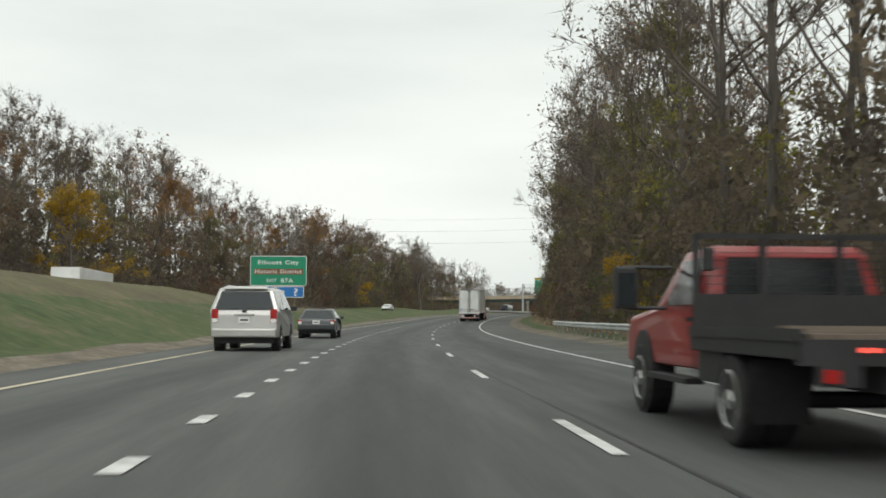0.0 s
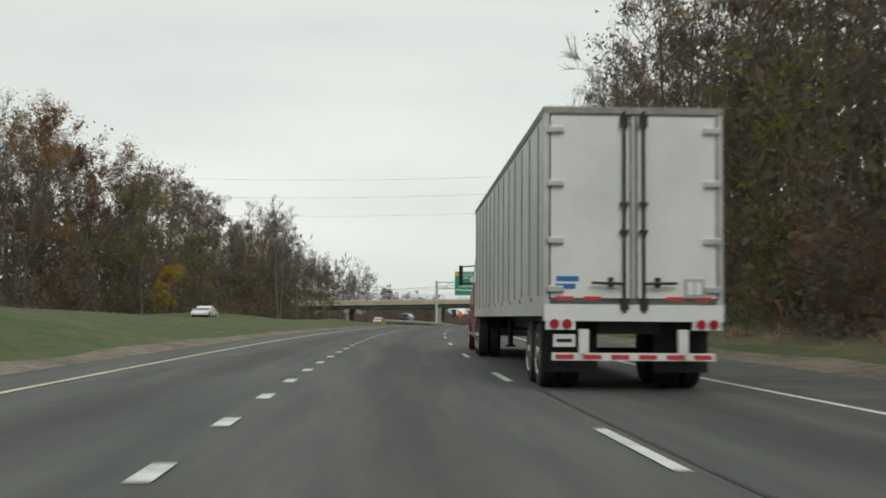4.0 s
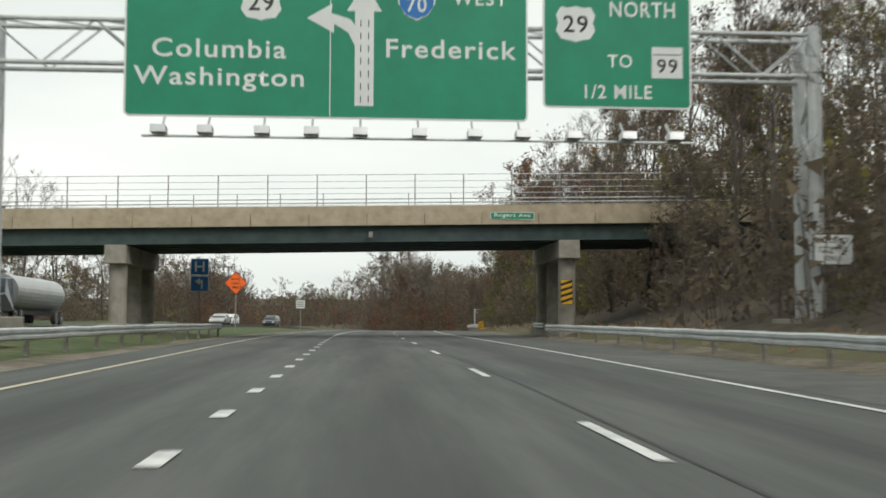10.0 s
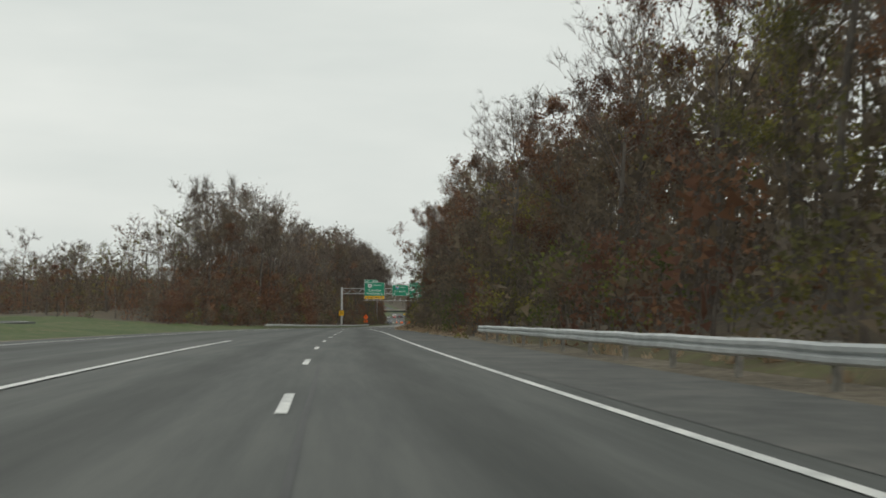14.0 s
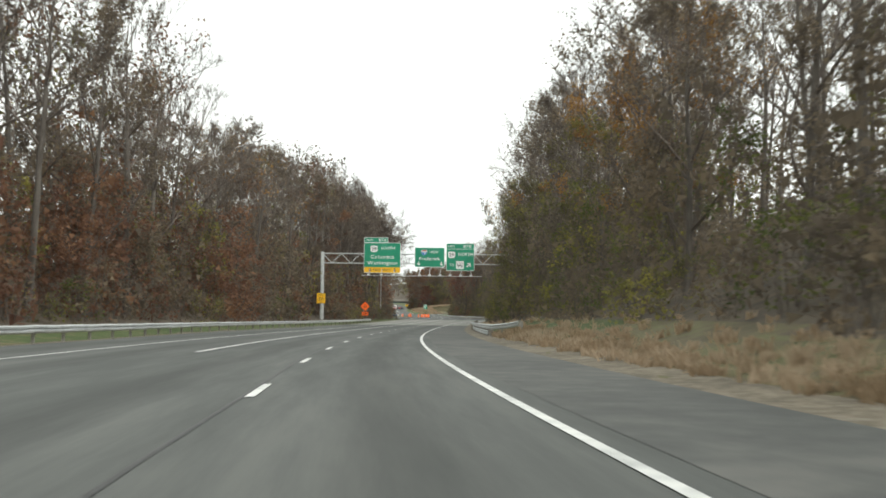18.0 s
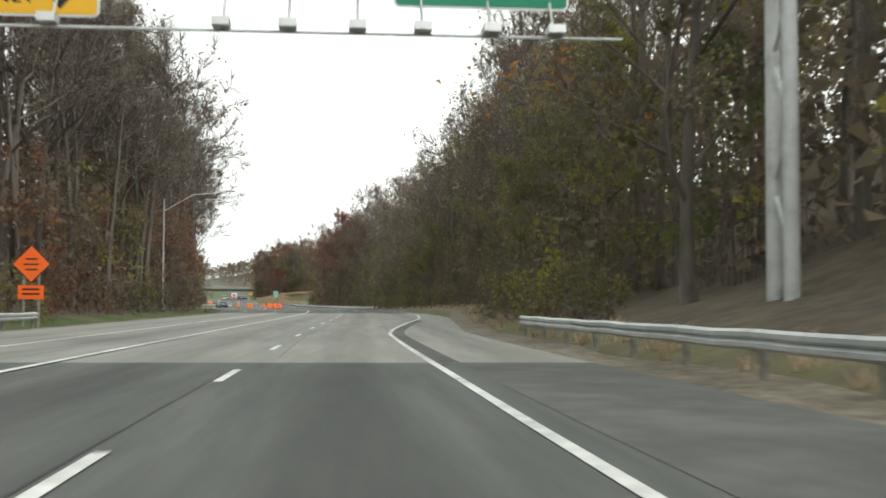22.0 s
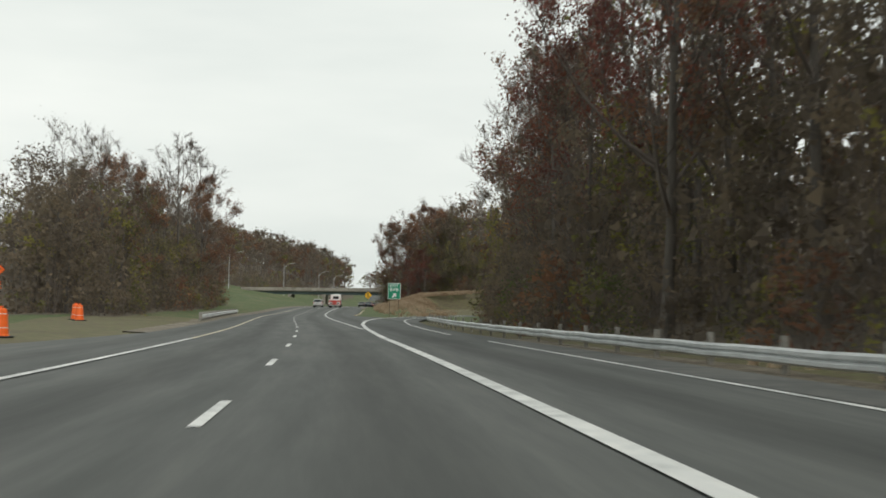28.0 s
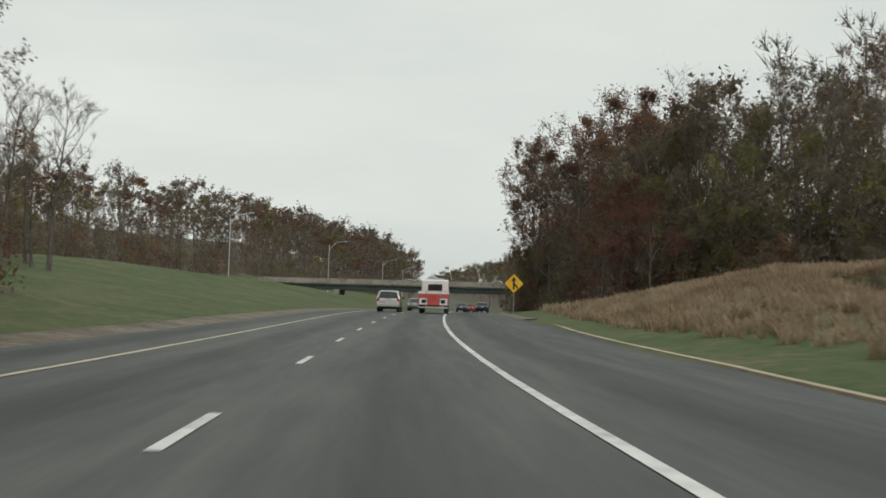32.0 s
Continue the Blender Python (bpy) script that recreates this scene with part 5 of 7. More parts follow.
guardrail(1122, 1186, steps((1122, -5.3), (1186, -6.0)), "galvanised steel guardrail along the median grass", side=1, heights=(0.42,))
guardrail(1062, 1150, lambda s: RAMP_OUT(s) + 5.4, "galvanised steel guardrail behind the work zone")


# ---- lettering and signs ----
def lettering(body, cx, z0, width, height, mat, parent, depth=-0.022, name="lettering"):
    """Flat letters of the built-in font that fill the given width and height, their foot at z0, on a face that looks to -y."""
    cu = bpy.data.curves.new("letters", "FONT")
    cu.body, cu.extrude, cu.resolution_u = body, 0.0, 3
    cu.space_character = 1.12
    cu.offset = 0.012
    tmp = new("letters", cu)
    bpy.context.view_layer.update()
    me = bpy.data.meshes.new_from_object(tmp.evaluated_get(bpy.context.evaluated_depsgraph_get()))
    bpy.data.objects.remove(tmp)
    co = np.empty(len(me.vertices) * 3, np.float32)
    me.vertices.foreach_get("co", co)
    co = co.reshape(-1, 3)
    lo, hi = co.min(0), co.max(0)
    out = np.empty_like(co)
    out[:, 0] = (co[:, 0] - lo[0]) / (hi[0] - lo[0]) * width + cx - width / 2
    out[:, 1] = depth
    out[:, 2] = (co[:, 1] - lo[1]) / (hi[1] - lo[1]) * height + z0
    me.vertices.foreach_set("co", out.ravel())
    me.materials.clear()
    me.materials.append(mat)
    me.update()
    ob = new(name, me)
    ob.parent = parent
    return ob


def flat(name, outline, mat, parent, depth=-0.02, thick=0.004):
    bm = bmesh.new()
    vs = bm_poly(bm, outline, thick, "y")
    for v in vs:
        v.co.y += depth
    return part(name, bm, mat, parent)


def rounded(x0, z0, x1, z1, r, n=5):
    out = []
    for cx, cz, a0 in ((x1 - r, z0 + r, -90), (x1 - r, z1 - r, 0), (x0 + r, z1 - r, 90), (x0 + r, z0 + r, 180)):
        for k in range(n + 1):
            a = radians(a0 + 90 * k / n)
            out.append((cx + r * math.cos(a), cz + r * math.sin(a)))
    return out


def panel(parent, x0, z0, x1, z1, mat, name="sign_panel", border=SIGN_WHITE, b=0.06, r=0.18):
    """A sign's panel: a plate with a pale border."""
    plate = flat(name, rounded(x0, z0, x1, z1, r), border if border else mat, parent, 0.0, 0.03)
    if border:
        flat("face", rounded(x0 + b, z0 + b, x1 - b, z1 - b, max(0.02, r - b)), mat, plate, -0.018)
    return plate


def us_shield(parent, cx, z0, w, num):
    """A white route shield with a scalloped outline and dark numerals."""
    pts = [(-0.5, 0.62), (-0.44, 0.42), (-0.5, 0.22), (-0.36, 0.02), (-0.12, -0.02), (0, -0.06), (0.12, -0.02), (0.36, 0.02), (0.5, 0.22), (0.44, 0.42), (0.5, 0.62), (0.38, 0.82), (0.2, 0.8), (0, 0.84), (-0.2, 0.8), (-0.38, 0.82)]
    s = flat("route_shield", [(cx + x * w, z0 + (z + 0.06) * w * 1.02) for x, z in pts], SIGN_WHITE, parent, -0.026)
    lettering(num, cx, z0 + 0.24 * w, 0.62 * w, 0.44 * w, SIGN_BLACK, s, -0.031)


def interstate_shield(parent, cx, z0, w, num):
    pts = [(-0.42, 0.95), (-0.5, 0.75), (-0.48, 0.45), (-0.3, 0.15), (0, 0), (0.3, 0.15), (0.48, 0.45), (0.5, 0.75), (0.42, 0.95), (0.2, 0.88), (0, 0.95), (-0.2, 0.88)]
    s = flat("route_shield", [(cx + x * w, z0 + z * w) for x, z in pts], SIGN_WHITE, parent, -0.026)
    flat("shield_field", [(cx + x * w * 0.9, z0 + 0.04 * w + z * w * 0.72) for x, z in pts[1:8]], SIGN_BLUE, s, -0.030)
    flat("shield_crown", [(cx - 0.40 * w, z0 + 0.72 * w), (cx + 0.40 * w, z0 + 0.72 * w), (cx + 0.36 * w, z0 + 0.88 * w), (cx - 0.36 * w, z0 + 0.88 * w)], SIGN_RED, s, -0.031)
    lettering(num, cx, z0 + 0.22 * w, 0.52 * w, 0.40 * w, SIGN_WHITE, s, -0.034)


def state_shield(parent, cx, z0, w, num):
    s = flat("route_marker", [(cx - w / 2, z0), (cx + w / 2, z0), (cx + w / 2, z0 + w), (cx - w / 2, z0 + w)], SIGN_WHITE, parent, -0.026)
    flat("marker_rule", [(cx - w * 0.44, z0 + w * 0.74), (cx + w * 0.44, z0 + w * 0.74), (cx + w * 0.44, z0 + w * 0.77), (cx - w * 0.44, z0 + w * 0.77)], SIGN_BLACK, s, -0.030)
    lettering(num, cx, z0 + 0.16 * w, 0.66 * w, 0.46 * w, SIGN_BLACK, s, -0.031)


def arrow(parent, cx, cz, size, turn, mat, name="arrow"):
    a = radians(turn)
    pts = [(0, 0.5), (0.42, 0.02), (0.26, -0.06), (0.1, 0.1), (0.1, -0.5), (-0.1, -0.5), (-0.1, 0.1), (-0.26, -0.06), (-0.42, 0.02)]
    return flat(name, [(cx + size * (x * math.cos(a) + z * math.sin(a)), cz + size * (-x * math.sin(a) + z * math.cos(a))) for x, z in pts], mat, parent, -0.026)


def gantry(s, d0, d1, z_low, z_high, label, base_z=0.4):
    """A sign bridge: twin-column posts at both ends with braces, and a trussed span of four chords."""
    g = thing("sign_gantry", on_road(s, 0), label, "sign gantry", "overhead sign gantries")
    for d in (d0, d1):
        box_part("footing", (1.5, 2.6, 0.7), (d, 0.6, base_z - 0.25), PIER, g, "concrete footing", bevel=0.04)
        for y in (0.0, 1.2):
            tube_part("column", (d, y, base_z), (d, y, z_high + 0.25), 0.22, STEEL, g, r1=0.2, sides=16)
        n = 6
        for k in range(n):
            za, zb = base_z + 0.4 + k * (z_high - base_z - 0.4) / n, base_z + 0.4 + (k + 1) * (z_high - base_z - 0.4) / n
            tube_part("column_brace", (d, 0 if k % 2 else 1.2, za), (d, 1.2 if k % 2 else 0, zb), 0.06, STEEL, g, sides=8)
    for y in (0.1, 1.1):
        for z in (z_low, z_high):
            tube_part("chord", (d0, y, z), (d1, y, z), 0.075, STEEL, g, sides=10)
    n = int((d1 - d0) / 1.5)
    for k in range(n):
        a, b = d0 + k * (d1 - d0) / n, d0 + (k + 1) * (d1 - d0) / n
        for y in (0.1, 1.1):
            tube_part("truss_brace", (a, y, z_low if k % 2 else z_high), (b, y, z_high if k % 2 else z_low), 0.035, STEEL, g, sides=6)
        tube_part("truss_brace", (a, 0.1, z_high), (b, 1.1, z_high), 0.03, STEEL, g, sides=6)
    return g


def sign_lights(g, xs, z_top, z_bar, x0, x1):
    """Lamps on arms under a sign, on a walkway bar."""
    tube_part("light_bar", (x0, -1.0, z_bar), (x1, -1.0, z_bar), 0.04, STEEL, g, sides=8)
    for x in xs:
        tube_part("light_arm", (x, -0.12, z_top), (x, -0.95, z_bar + 0.03), 0.035, STEEL, g, sides=8)
        tube_part("light_arm", (x, -0.95, z_bar + 0.28), (x, -0.95, z_bar), 0.035, STEEL, g, sides=8)
        bm = bmesh.new()
        bm_poly(bm, [(-1.35, 0.0), (-0.85, 0.0), (-0.8, 0.16), (-1.3, 0.22)], 0.42, "x")
        o = part("floodlight", bm, ALU, g)
        o.location = (x, -0.05, z_bar + 0.06)


def overhead_sign(s, label, y=-0.16):
    return thing("road_sign", on_road(s, 0) @ pose(0, y, 0), label, "road sign", "overhead signs")


g1 = gantry(379.5, -11.3, 13.5, 8.45, 9.75, "grey steel sign gantry on twin tubular posts over three lanes", base_z=0.9)
big = overhead_sign(379.5, "large green overhead destination sign with a forked white arrow")
panel(big, -7.3, 6.85, 4.6, 11.25, SIGN_GREEN)
panel(big, -7.3, 11.25, -2.6, 12.1, SIGN_GREEN, "exit_tab", r=0.1)
flat("left_tab", [(-7.12, 11.4), (-5.45, 11.4), (-5.45, 11.95), (-7.12, 11.95)], SIGN_YELLOW, big, -0.026)
lettering("LEFT", -6.28, 11.53, 1.15, 0.3, SIGN_BLACK, big, -0.031)
lettering("EXIT", -4.65, 11.53, 1.0, 0.3, SIGN_WHITE, big)
lettering("87 A", -3.4, 11.49, 1.2, 0.4, SIGN_WHITE, big)
lettering("SOUTH", -5.35, 10.46, 1.9, 0.46, SIGN_WHITE, big)
us_shield(big, -3.35, 9.75, 1.2, "29")
lettering("Columbia", -4.55, 8.62, 3.9, 0.56, SIGN_WHITE, big)
lettering("Washington", -4.55, 7.62, 4.95, 0.72, SIGN_WHITE, big)
flat("panel_seam", [(-1.32, 6.95), (-1.29, 6.95), (-1.29, 11.15), (-1.32, 11.15)], SIGN_WHITE, big, -0.022)
flat("through_arrow", [(-0.58, 7.25), (-0.02, 7.25), (-0.02, 10.1), (0.22, 10.1), (-0.3, 10.95), (-0.82, 10.1), (-0.58, 10.1)], SIGN_WHITE, big, -0.026)
flat("branch_arrow", [(-0.58, 8.4), (-0.56, 9.0), (-0.78, 9.45), (-1.2, 9.7), (-1.2, 9.42), (-2.0, 9.86), (-1.25, 10.3), (-1.28, 10.02), (-0.72, 9.85), (-0.35, 9.4), (-0.3, 8.9)], SIGN_WHITE, big, -0.028)
for x in (-0.42, -0.19):
    for k in range(7):
        flat("arrow_lane_mark", [(x, 7.35 + k * 0.38), (x + 0.03, 7.35 + k * 0.38), (x + 0.03, 7.55 + k * 0.38), (x, 7.55 + k * 0.38)], SIGN_BLACK, big, -0.033, 0.002)
interstate_shield(big, 1.25, 9.85, 1.15, "70")
lettering("WEST", 3.15, 10.35, 1.65, 0.42, SIGN_WHITE, big)
lettering("Frederick", 2.3, 8.72, 3.9, 0.56, SIGN_WHITE, big)
small = overhead_sign(379.5, "green overhead sign for the north exit in half a mile")
panel(small, 5.05, 7.3, 9.6, 10.85, SIGN_GREEN)
panel(small, 6.0, 10.85, 9.6, 11.72, SIGN_GREEN, "exit_tab", r=0.1)
lettering("EXIT", 6.85, 11.12, 1.0, 0.3, SIGN_WHITE, small)
lettering("87 B", 8.5, 11.08, 1.25, 0.4, SIGN_WHITE, small)
us_shield(small, 6.05, 9.3, 1.2, "29")
lettering("NORTH", 8.1, 10.1, 2.0, 0.48, SIGN_WHITE, small)
lettering("TO", 7.4, 8.55, 0.75, 0.4, SIGN_WHITE, small)
state_shield(small, 8.85, 8.25, 0.95, "99")
lettering("1/2 MILE", 7.35, 7.6, 2.05, 0.42, SIGN_WHITE, small)
sign_lights(g1, [-6.1, -4.8, -3.2, -1.8, -0.4, 1.3, 2.9, 4.3, 5.8, 7.4, 8.8], 6.85, 6.15, -6.6, 9.4)
stop = thing("road_sign", on_road(378.9, 13.75, 0), "white rectangular stopping-rule sign bolted to the gantry post", "road sign")
panel(stop, -0.62, 2.6, 0.62, 3.55, SIGN_WHITE, border=SIGN_BLACK, b=0.03, r=0.05)
for z, w in ((3.27, 0.95), (3.0, 0.9), (2.73, 0.5)):
    lettering({3.27: "EMERGENCY", 3.0: "STOPPING", 2.73: "ONLY"}[z], 0, z, w, 0.16, SIGN_BLACK, stop)

g2 = gantry(831, -15.3, 15.1, 9.75, 11.3, "grey steel sign gantry on twin tubular posts between wooded slopes", base_z=0.4)
south = overhead_sign(831, "green overhead exit sign with a yellow exit-only strip")
panel(south, -8.5, 8.2, -2.6, 13.05, SIGN_GREEN)
flat("exit_only_strip", rounded(-8.44, 8.26, -2.66, 9.12, 0.1), SIGN_YELLOW, south, -0.026)
panel(south, -8.5, 13.05, -4.65, 13.9, SIGN_GREEN, "exit_tab", r=0.1)
lettering("EXIT", -7.6, 13.32, 1.1, 0.3, SIGN_WHITE, south)
lettering("87A", -5.5, 13.28, 1.3, 0.4, SIGN_WHITE, south)
us_shield(south, -6.9, 11.5, 1.2, "29")
lettering("SOUTH", -4.65, 11.95, 2.2, 0.48, SIGN_WHITE, south)
lettering("Columbia", -5.55, 10.5, 3.8, 0.56, SIGN_WHITE, south)
lettering("Washington", -5.55, 9.36, 4.8, 0.74, SIGN_WHITE, south)
lettering("EXIT ONLY", -5.55, 8.52, 2.8, 0.34, SIGN_BLACK, south, -0.032)
for x in (-7.5, -3.55):
    o = arrow(south, x, 8.7, 0.62, 180, SIGN_BLACK)
    o.location = (0, -0.008, 0)
west = overhead_sign(831, "green overhead sign for Frederick with two lane arrows")
panel(west, -0.35, 9.2, 4.45, 12.35, SIGN_GREEN)
interstate_shield(west, 1.15, 11.05, 0.98, "70")
lettering("WEST", 2.75, 11.42, 1.5, 0.4, SIGN_WHITE, west)
lettering("Frederick", 2.05, 10.3, 3.3, 0.5, SIGN_WHITE, west)
for x in (0.3, 3.95):
    arrow(west, x, 9.75, 0.7, 180, SIGN_WHITE)
north = overhead_sign(831, "green overhead exit sign for the north ramp with a slanted arrow")
panel(north, 4.7, 8.65, 9.2, 13.05, SIGN_GREEN)
flat("tab_rule", [(4.78, 12.1), (9.12, 12.1), (9.12, 12.16), (4.78, 12.16)], SIGN_WHITE, north, -0.024)
lettering("EXIT", 5.5, 12.4, 1.1, 0.32, SIGN_WHITE, north)
lettering("87B", 8.1, 12.36, 1.3, 0.42, SIGN_WHITE, north)
us_shield(north, 5.55, 10.65, 1.2, "29")
lettering("NORTH", 7.8, 11.05, 2.3, 0.5, SIGN_WHITE, north)
lettering("TO", 5.6, 9.4, 0.65, 0.4, SIGN_WHITE, north)
state_shield(north, 6.9, 8.95, 1.25, "99")
arrow(north, 8.3, 9.6, 0.95, 45, SIGN_WHITE)
sign_lights(g2, [-7.6, -5.6, -3.6, 0.5, 2.1, 3.8, 5.4, 7.1, 8.7], 8.9, 7.75, -8.8, 10.4)
fifty = thing("road_sign", on_road(828.9, -15.0, 0), "yellow advisory sign reading exit 50 on the gantry post", "road sign")
panel(fifty, -0.72, 3.2, 0.72, 4.85, SIGN_YELLOW, border=SIGN_BLACK, b=0.03, r=0.08)
flat("rule", [(-0.68, 4.37), (0.68, 4.37), (0.68, 4.4), (-0.68, 4.4)], SIGN_BLACK, fifty, -0.022)
lettering("EXIT", 0, 4.47, 0.8, 0.24, SIGN_BLACK, fifty)
lettering("50", 0, 3.68, 0.8, 0.5, SIGN_BLACK, fifty)
lettering("MPH", 0, 3.34, 0.5, 0.16, SIGN_BLACK, fifty)


def post_sign(s, d, label, posts, top, name="road_sign", turn=0.0):
    """A sign on posts that reach the ground; returns the thing, on whose face panels are laid in metres above the road."""
    t = thing(name, on_road(s, d, 0, turn), label, "road sign", "roadside signs")
    base = land(s, d)
    for x in posts:
        box_part("sign_post", (0.09, 0.09, top - base + 0.2), (x, 0.07, (top + base - 0.2) / 2), WOOD_POST if len(posts) > 1 and top > 3 else POST, t)
    return t


ec = post_sign(110, -14.1, "green and blue guide sign for Ellicott City's historic district on posts", (-1.6, 1.6), 6.4)
panel(ec, -2.75, 3.85, 2.75, 6.75, SIGN_GREEN)
flat("brown_band", [(-2.4, 4.95), (2.4, 4.95), (2.4, 5.5), (-2.4, 5.5)], SIGN_BROWN, ec, -0.026)
lettering("Ellicott City", 0, 5.8, 4.0, 0.52, SIGN_WHITE, ec)
lettering("Historic District", 0, 5.06, 4.55, 0.38, SIGN_WHITE, ec, -0.032)
lettering("EXIT", -0.65, 4.2, 0.95, 0.32, SIGN_WHITE, ec)
lettering("87A", 0.85, 4.16, 1.2, 0.42, SIGN_WHITE, ec)
panel(ec, -2.5, 2.72, 2.5, 3.8, SIGN_BLUE, "info_panel", r=0.1)
lettering("LOCAL INFO", -0.75, 3.08, 2.8, 0.34, SIGN_WHITE, ec)
lettering("?", 1.72, 2.88, 0.42, 0.74, SIGN_WHITE, ec)
hosp = post_sign(415.5, -10.1, "blue hospital sign with an arrow plate on a post", (0,), 4.2)
panel(hosp, -0.54, 3.62, 0.54, 4.62, SIGN_BLUE, r=0.06, b=0.03)
lettering("H", 0, 3.82, 0.58, 0.62, SIGN_WHITE, hosp)
panel(hosp, -0.54, 2.62, 0.54, 3.56, SIGN_BLUE, "arrow_plate", r=0.06, b=0.03)
flat("bent_arrow", [(-0.3, 3.22), (0.02, 3.44), (0.02, 3.3), (0.2, 3.3), (0.2, 2.77), (0.08, 2.77), (0.08, 3.16), (0.02, 3.16), (0.02, 3.02)], SIGN_WHITE, hosp, -0.026)


def diamond_sign(s, d, zc, half, label, mat, words=(), plate=False, turn=0.0, plain=False):
    t = post_sign(s, d, label, (-0.35, 0.35) if plate else (0,), zc, turn=turn)
    flat("sign_panel", [(0, zc - half), (half, zc), (0, zc + half), (-half, zc)], SIGN_BLACK, t, 0.0, 0.03)
    k = half - 0.05
    flat("face", [(0, zc - k), (k, zc), (0, zc + k), (-k, zc)], mat, t, -0.018)
    for i, w in enumerate(words):
        lettering(w, 0, zc + 0.2 - i * 0.3, 0.16 * len(w), 0.18, SIGN_BLACK, t, -0.024)
    if plate:
        flat("lower_plate", [(-0.6, zc - half - 0.75), (0.6, zc - half - 0.75), (0.6, zc - half - 0.1), (-0.6, zc - half - 0.1)], mat, t, -0.01, 0.03)
        for j in range(2):
            flat("text_bar", [(-0.4, zc - half - 0.55 + j * 0.22), (0.4, zc - half - 0.55 + j * 0.22), (0.4, zc - half - 0.47 + j * 0.22), (-0.4, zc - half - 0.47 + j * 0.22)], SIGN_BLACK, t, -0.028)
    return t


diamond_sign(430, -9.8, 3.65, 0.86, "orange diamond road-work warning sign on a post", SIGN_ORANGE, ("ROAD", "WORK", "1 MILE"))
o2 = diamond_sign(857, -11.5, 2.9, 0.9, "orange diamond work-zone sign with a lower plate beside the rail", SIGN_ORANGE, plate=True)
for i in range(3):
    flat("text_bar", [(-0.35 + 0.08 * abs(i - 1), 3.1 - i * 0.25), (0.35 - 0.08 * abs(i - 1), 3.1 - i * 0.25), (0.35 - 0.08 * abs(i - 1), 3.17 - i * 0.25), (-0.35 + 0.08 * abs(i - 1), 3.17 - i * 0.25)], SIGN_BLACK, o2, -0.026)
diamond_sign(1140, -25.0, 4.2, 0.95, "orange diamond work-zone sign beyond the exit ramp", SIGN_ORANGE, plate=True)
merge = diamond_sign(1290, 11.3, 2.8, 0.9, "yellow diamond merge sign on a post in the grass", SIGN_YELLOW)
flat("merge_arrow", [(-0.1, 2.25), (0.06, 2.25), (0.06, 2.6), (0.3, 2.35), (0.4, 2.45), (0.06, 2.85), (0.06, 3.05), (0.24, 3), (-0.02, 3.4), (-0.28, 3), (-0.1, 3.05)], SIGN_BLACK, merge, -0.026)
white = post_sign(467, -8.9, "small white notice board on a post in the median grass", (0,), 3.1)
panel(white, -0.48, 2.35, 0.48, 3.25, SIGN_WHITE, border=SIGN_BLACK, b=0.02, r=0.04)
for j in range(3):
    flat("text_bar", [(-0.36, 2.55 + j * 0.22), (0.36, 2.55 + j * 0.22), (0.36, 2.63 + j * 0.22), (-0.36, 2.63 + j * 0.22)], SIGN_BLACK, white, -0.024)
exit_b = post_sign(1186, 14.6, "green gore sign reading exit 87B with an arrow on two posts", (-0.6, 0.6), 4.15)
panel(exit_b, -0.85, 2.3, 0.85, 4.43, SIGN_GREEN, r=0.1)
lettering("EXIT", 0, 3.9, 1.15, 0.36, SIGN_WHITE, exit_b)
lettering("87B", 0, 3.33, 1.2, 0.44, SIGN_WHITE, exit_b)
arrow(exit_b, 0, 2.80, 0.8, 45, SIGN_WHITE)

# ---- the first bridge ----
BR = on_road(405, 0)
bridge = thing("bridge", BR, "road bridge with tan concrete parapet, dark green girders and a fence", "bridge")


def tilt(x):
    return 0.018 * x


def beam(name, x0, x1, y0, y1, z0, z1, mat, parent, label=""):
    """A long member across the road that follows the bridge's slight fall."""
    bm = bmesh.new()
    vs = [bm.verts.new((x, y, z + tilt(x))) for x in (x0, x1) for y in (y0, y1) for z in (z0, z1)]
    for f in ((0, 1, 3, 2), (4, 6, 7, 5), (0, 4, 5, 1), (2, 3, 7, 6), (0, 2, 6, 4), (1, 5, 7, 3)):
        bm.faces.new([vs[i] for i in f])
    bmesh.ops.recalc_face_normals(bm, faces=bm.faces)
    return part(name, bm, mat, parent, label)


beam("deck", -75, 24, 0.25, 8.85, 5.9, 6.15, PIER, bridge)
for y in (0.0, 8.8):
    beam("parapet", -75, 24, y, y + 0.3, 5.9, 6.85, TAN, bridge, "tan concrete parapet")
    beam("parapet_ledge", -75, 24, y - 0.06 if y < 1 else y + 0.3, y if y < 1 else y + 0.36, 5.82, 6.42, TAN, bridge)
for i in range(6):
    y = 0.3 + i * 1.62
    beam("girder", -75, 24, y, y + 0.06, 5.02, 5.85, GIRDER, bridge, "dark green steel girder")
    beam("girder_flange", -75, 24, y - 0.18, y + 0.24, 4.96, 5.02, GIRDER, bridge)
for x in np.arange(-72, 24, 3.0):
    tube_part("parapet_joint", (x, -0.066, 5.85 + tilt(x)), (x, -0.066, 6.42 + tilt(x)), 0.012, SIGN_BLACK, bridge, sides=5)
for y in (0.15, 8.95):
    for z, r in ((7.02, 0.035), (7.22, 0.03), (7.8, 0.014), (8.15, 0.014), (8.5, 0.018)):
        tube_part("fence_rail", (-75, y, z + tilt(-75)), (24, y, z + tilt(24)), r, STEEL, bridge, sides=6)
    for x in np.arange(-74, 24, 2.55):
        tube_part("fence_post", (x, y, 6.8 + tilt(x)), (x, y, 8.52 + tilt(x)), 0.03, POST, bridge, sides=6)
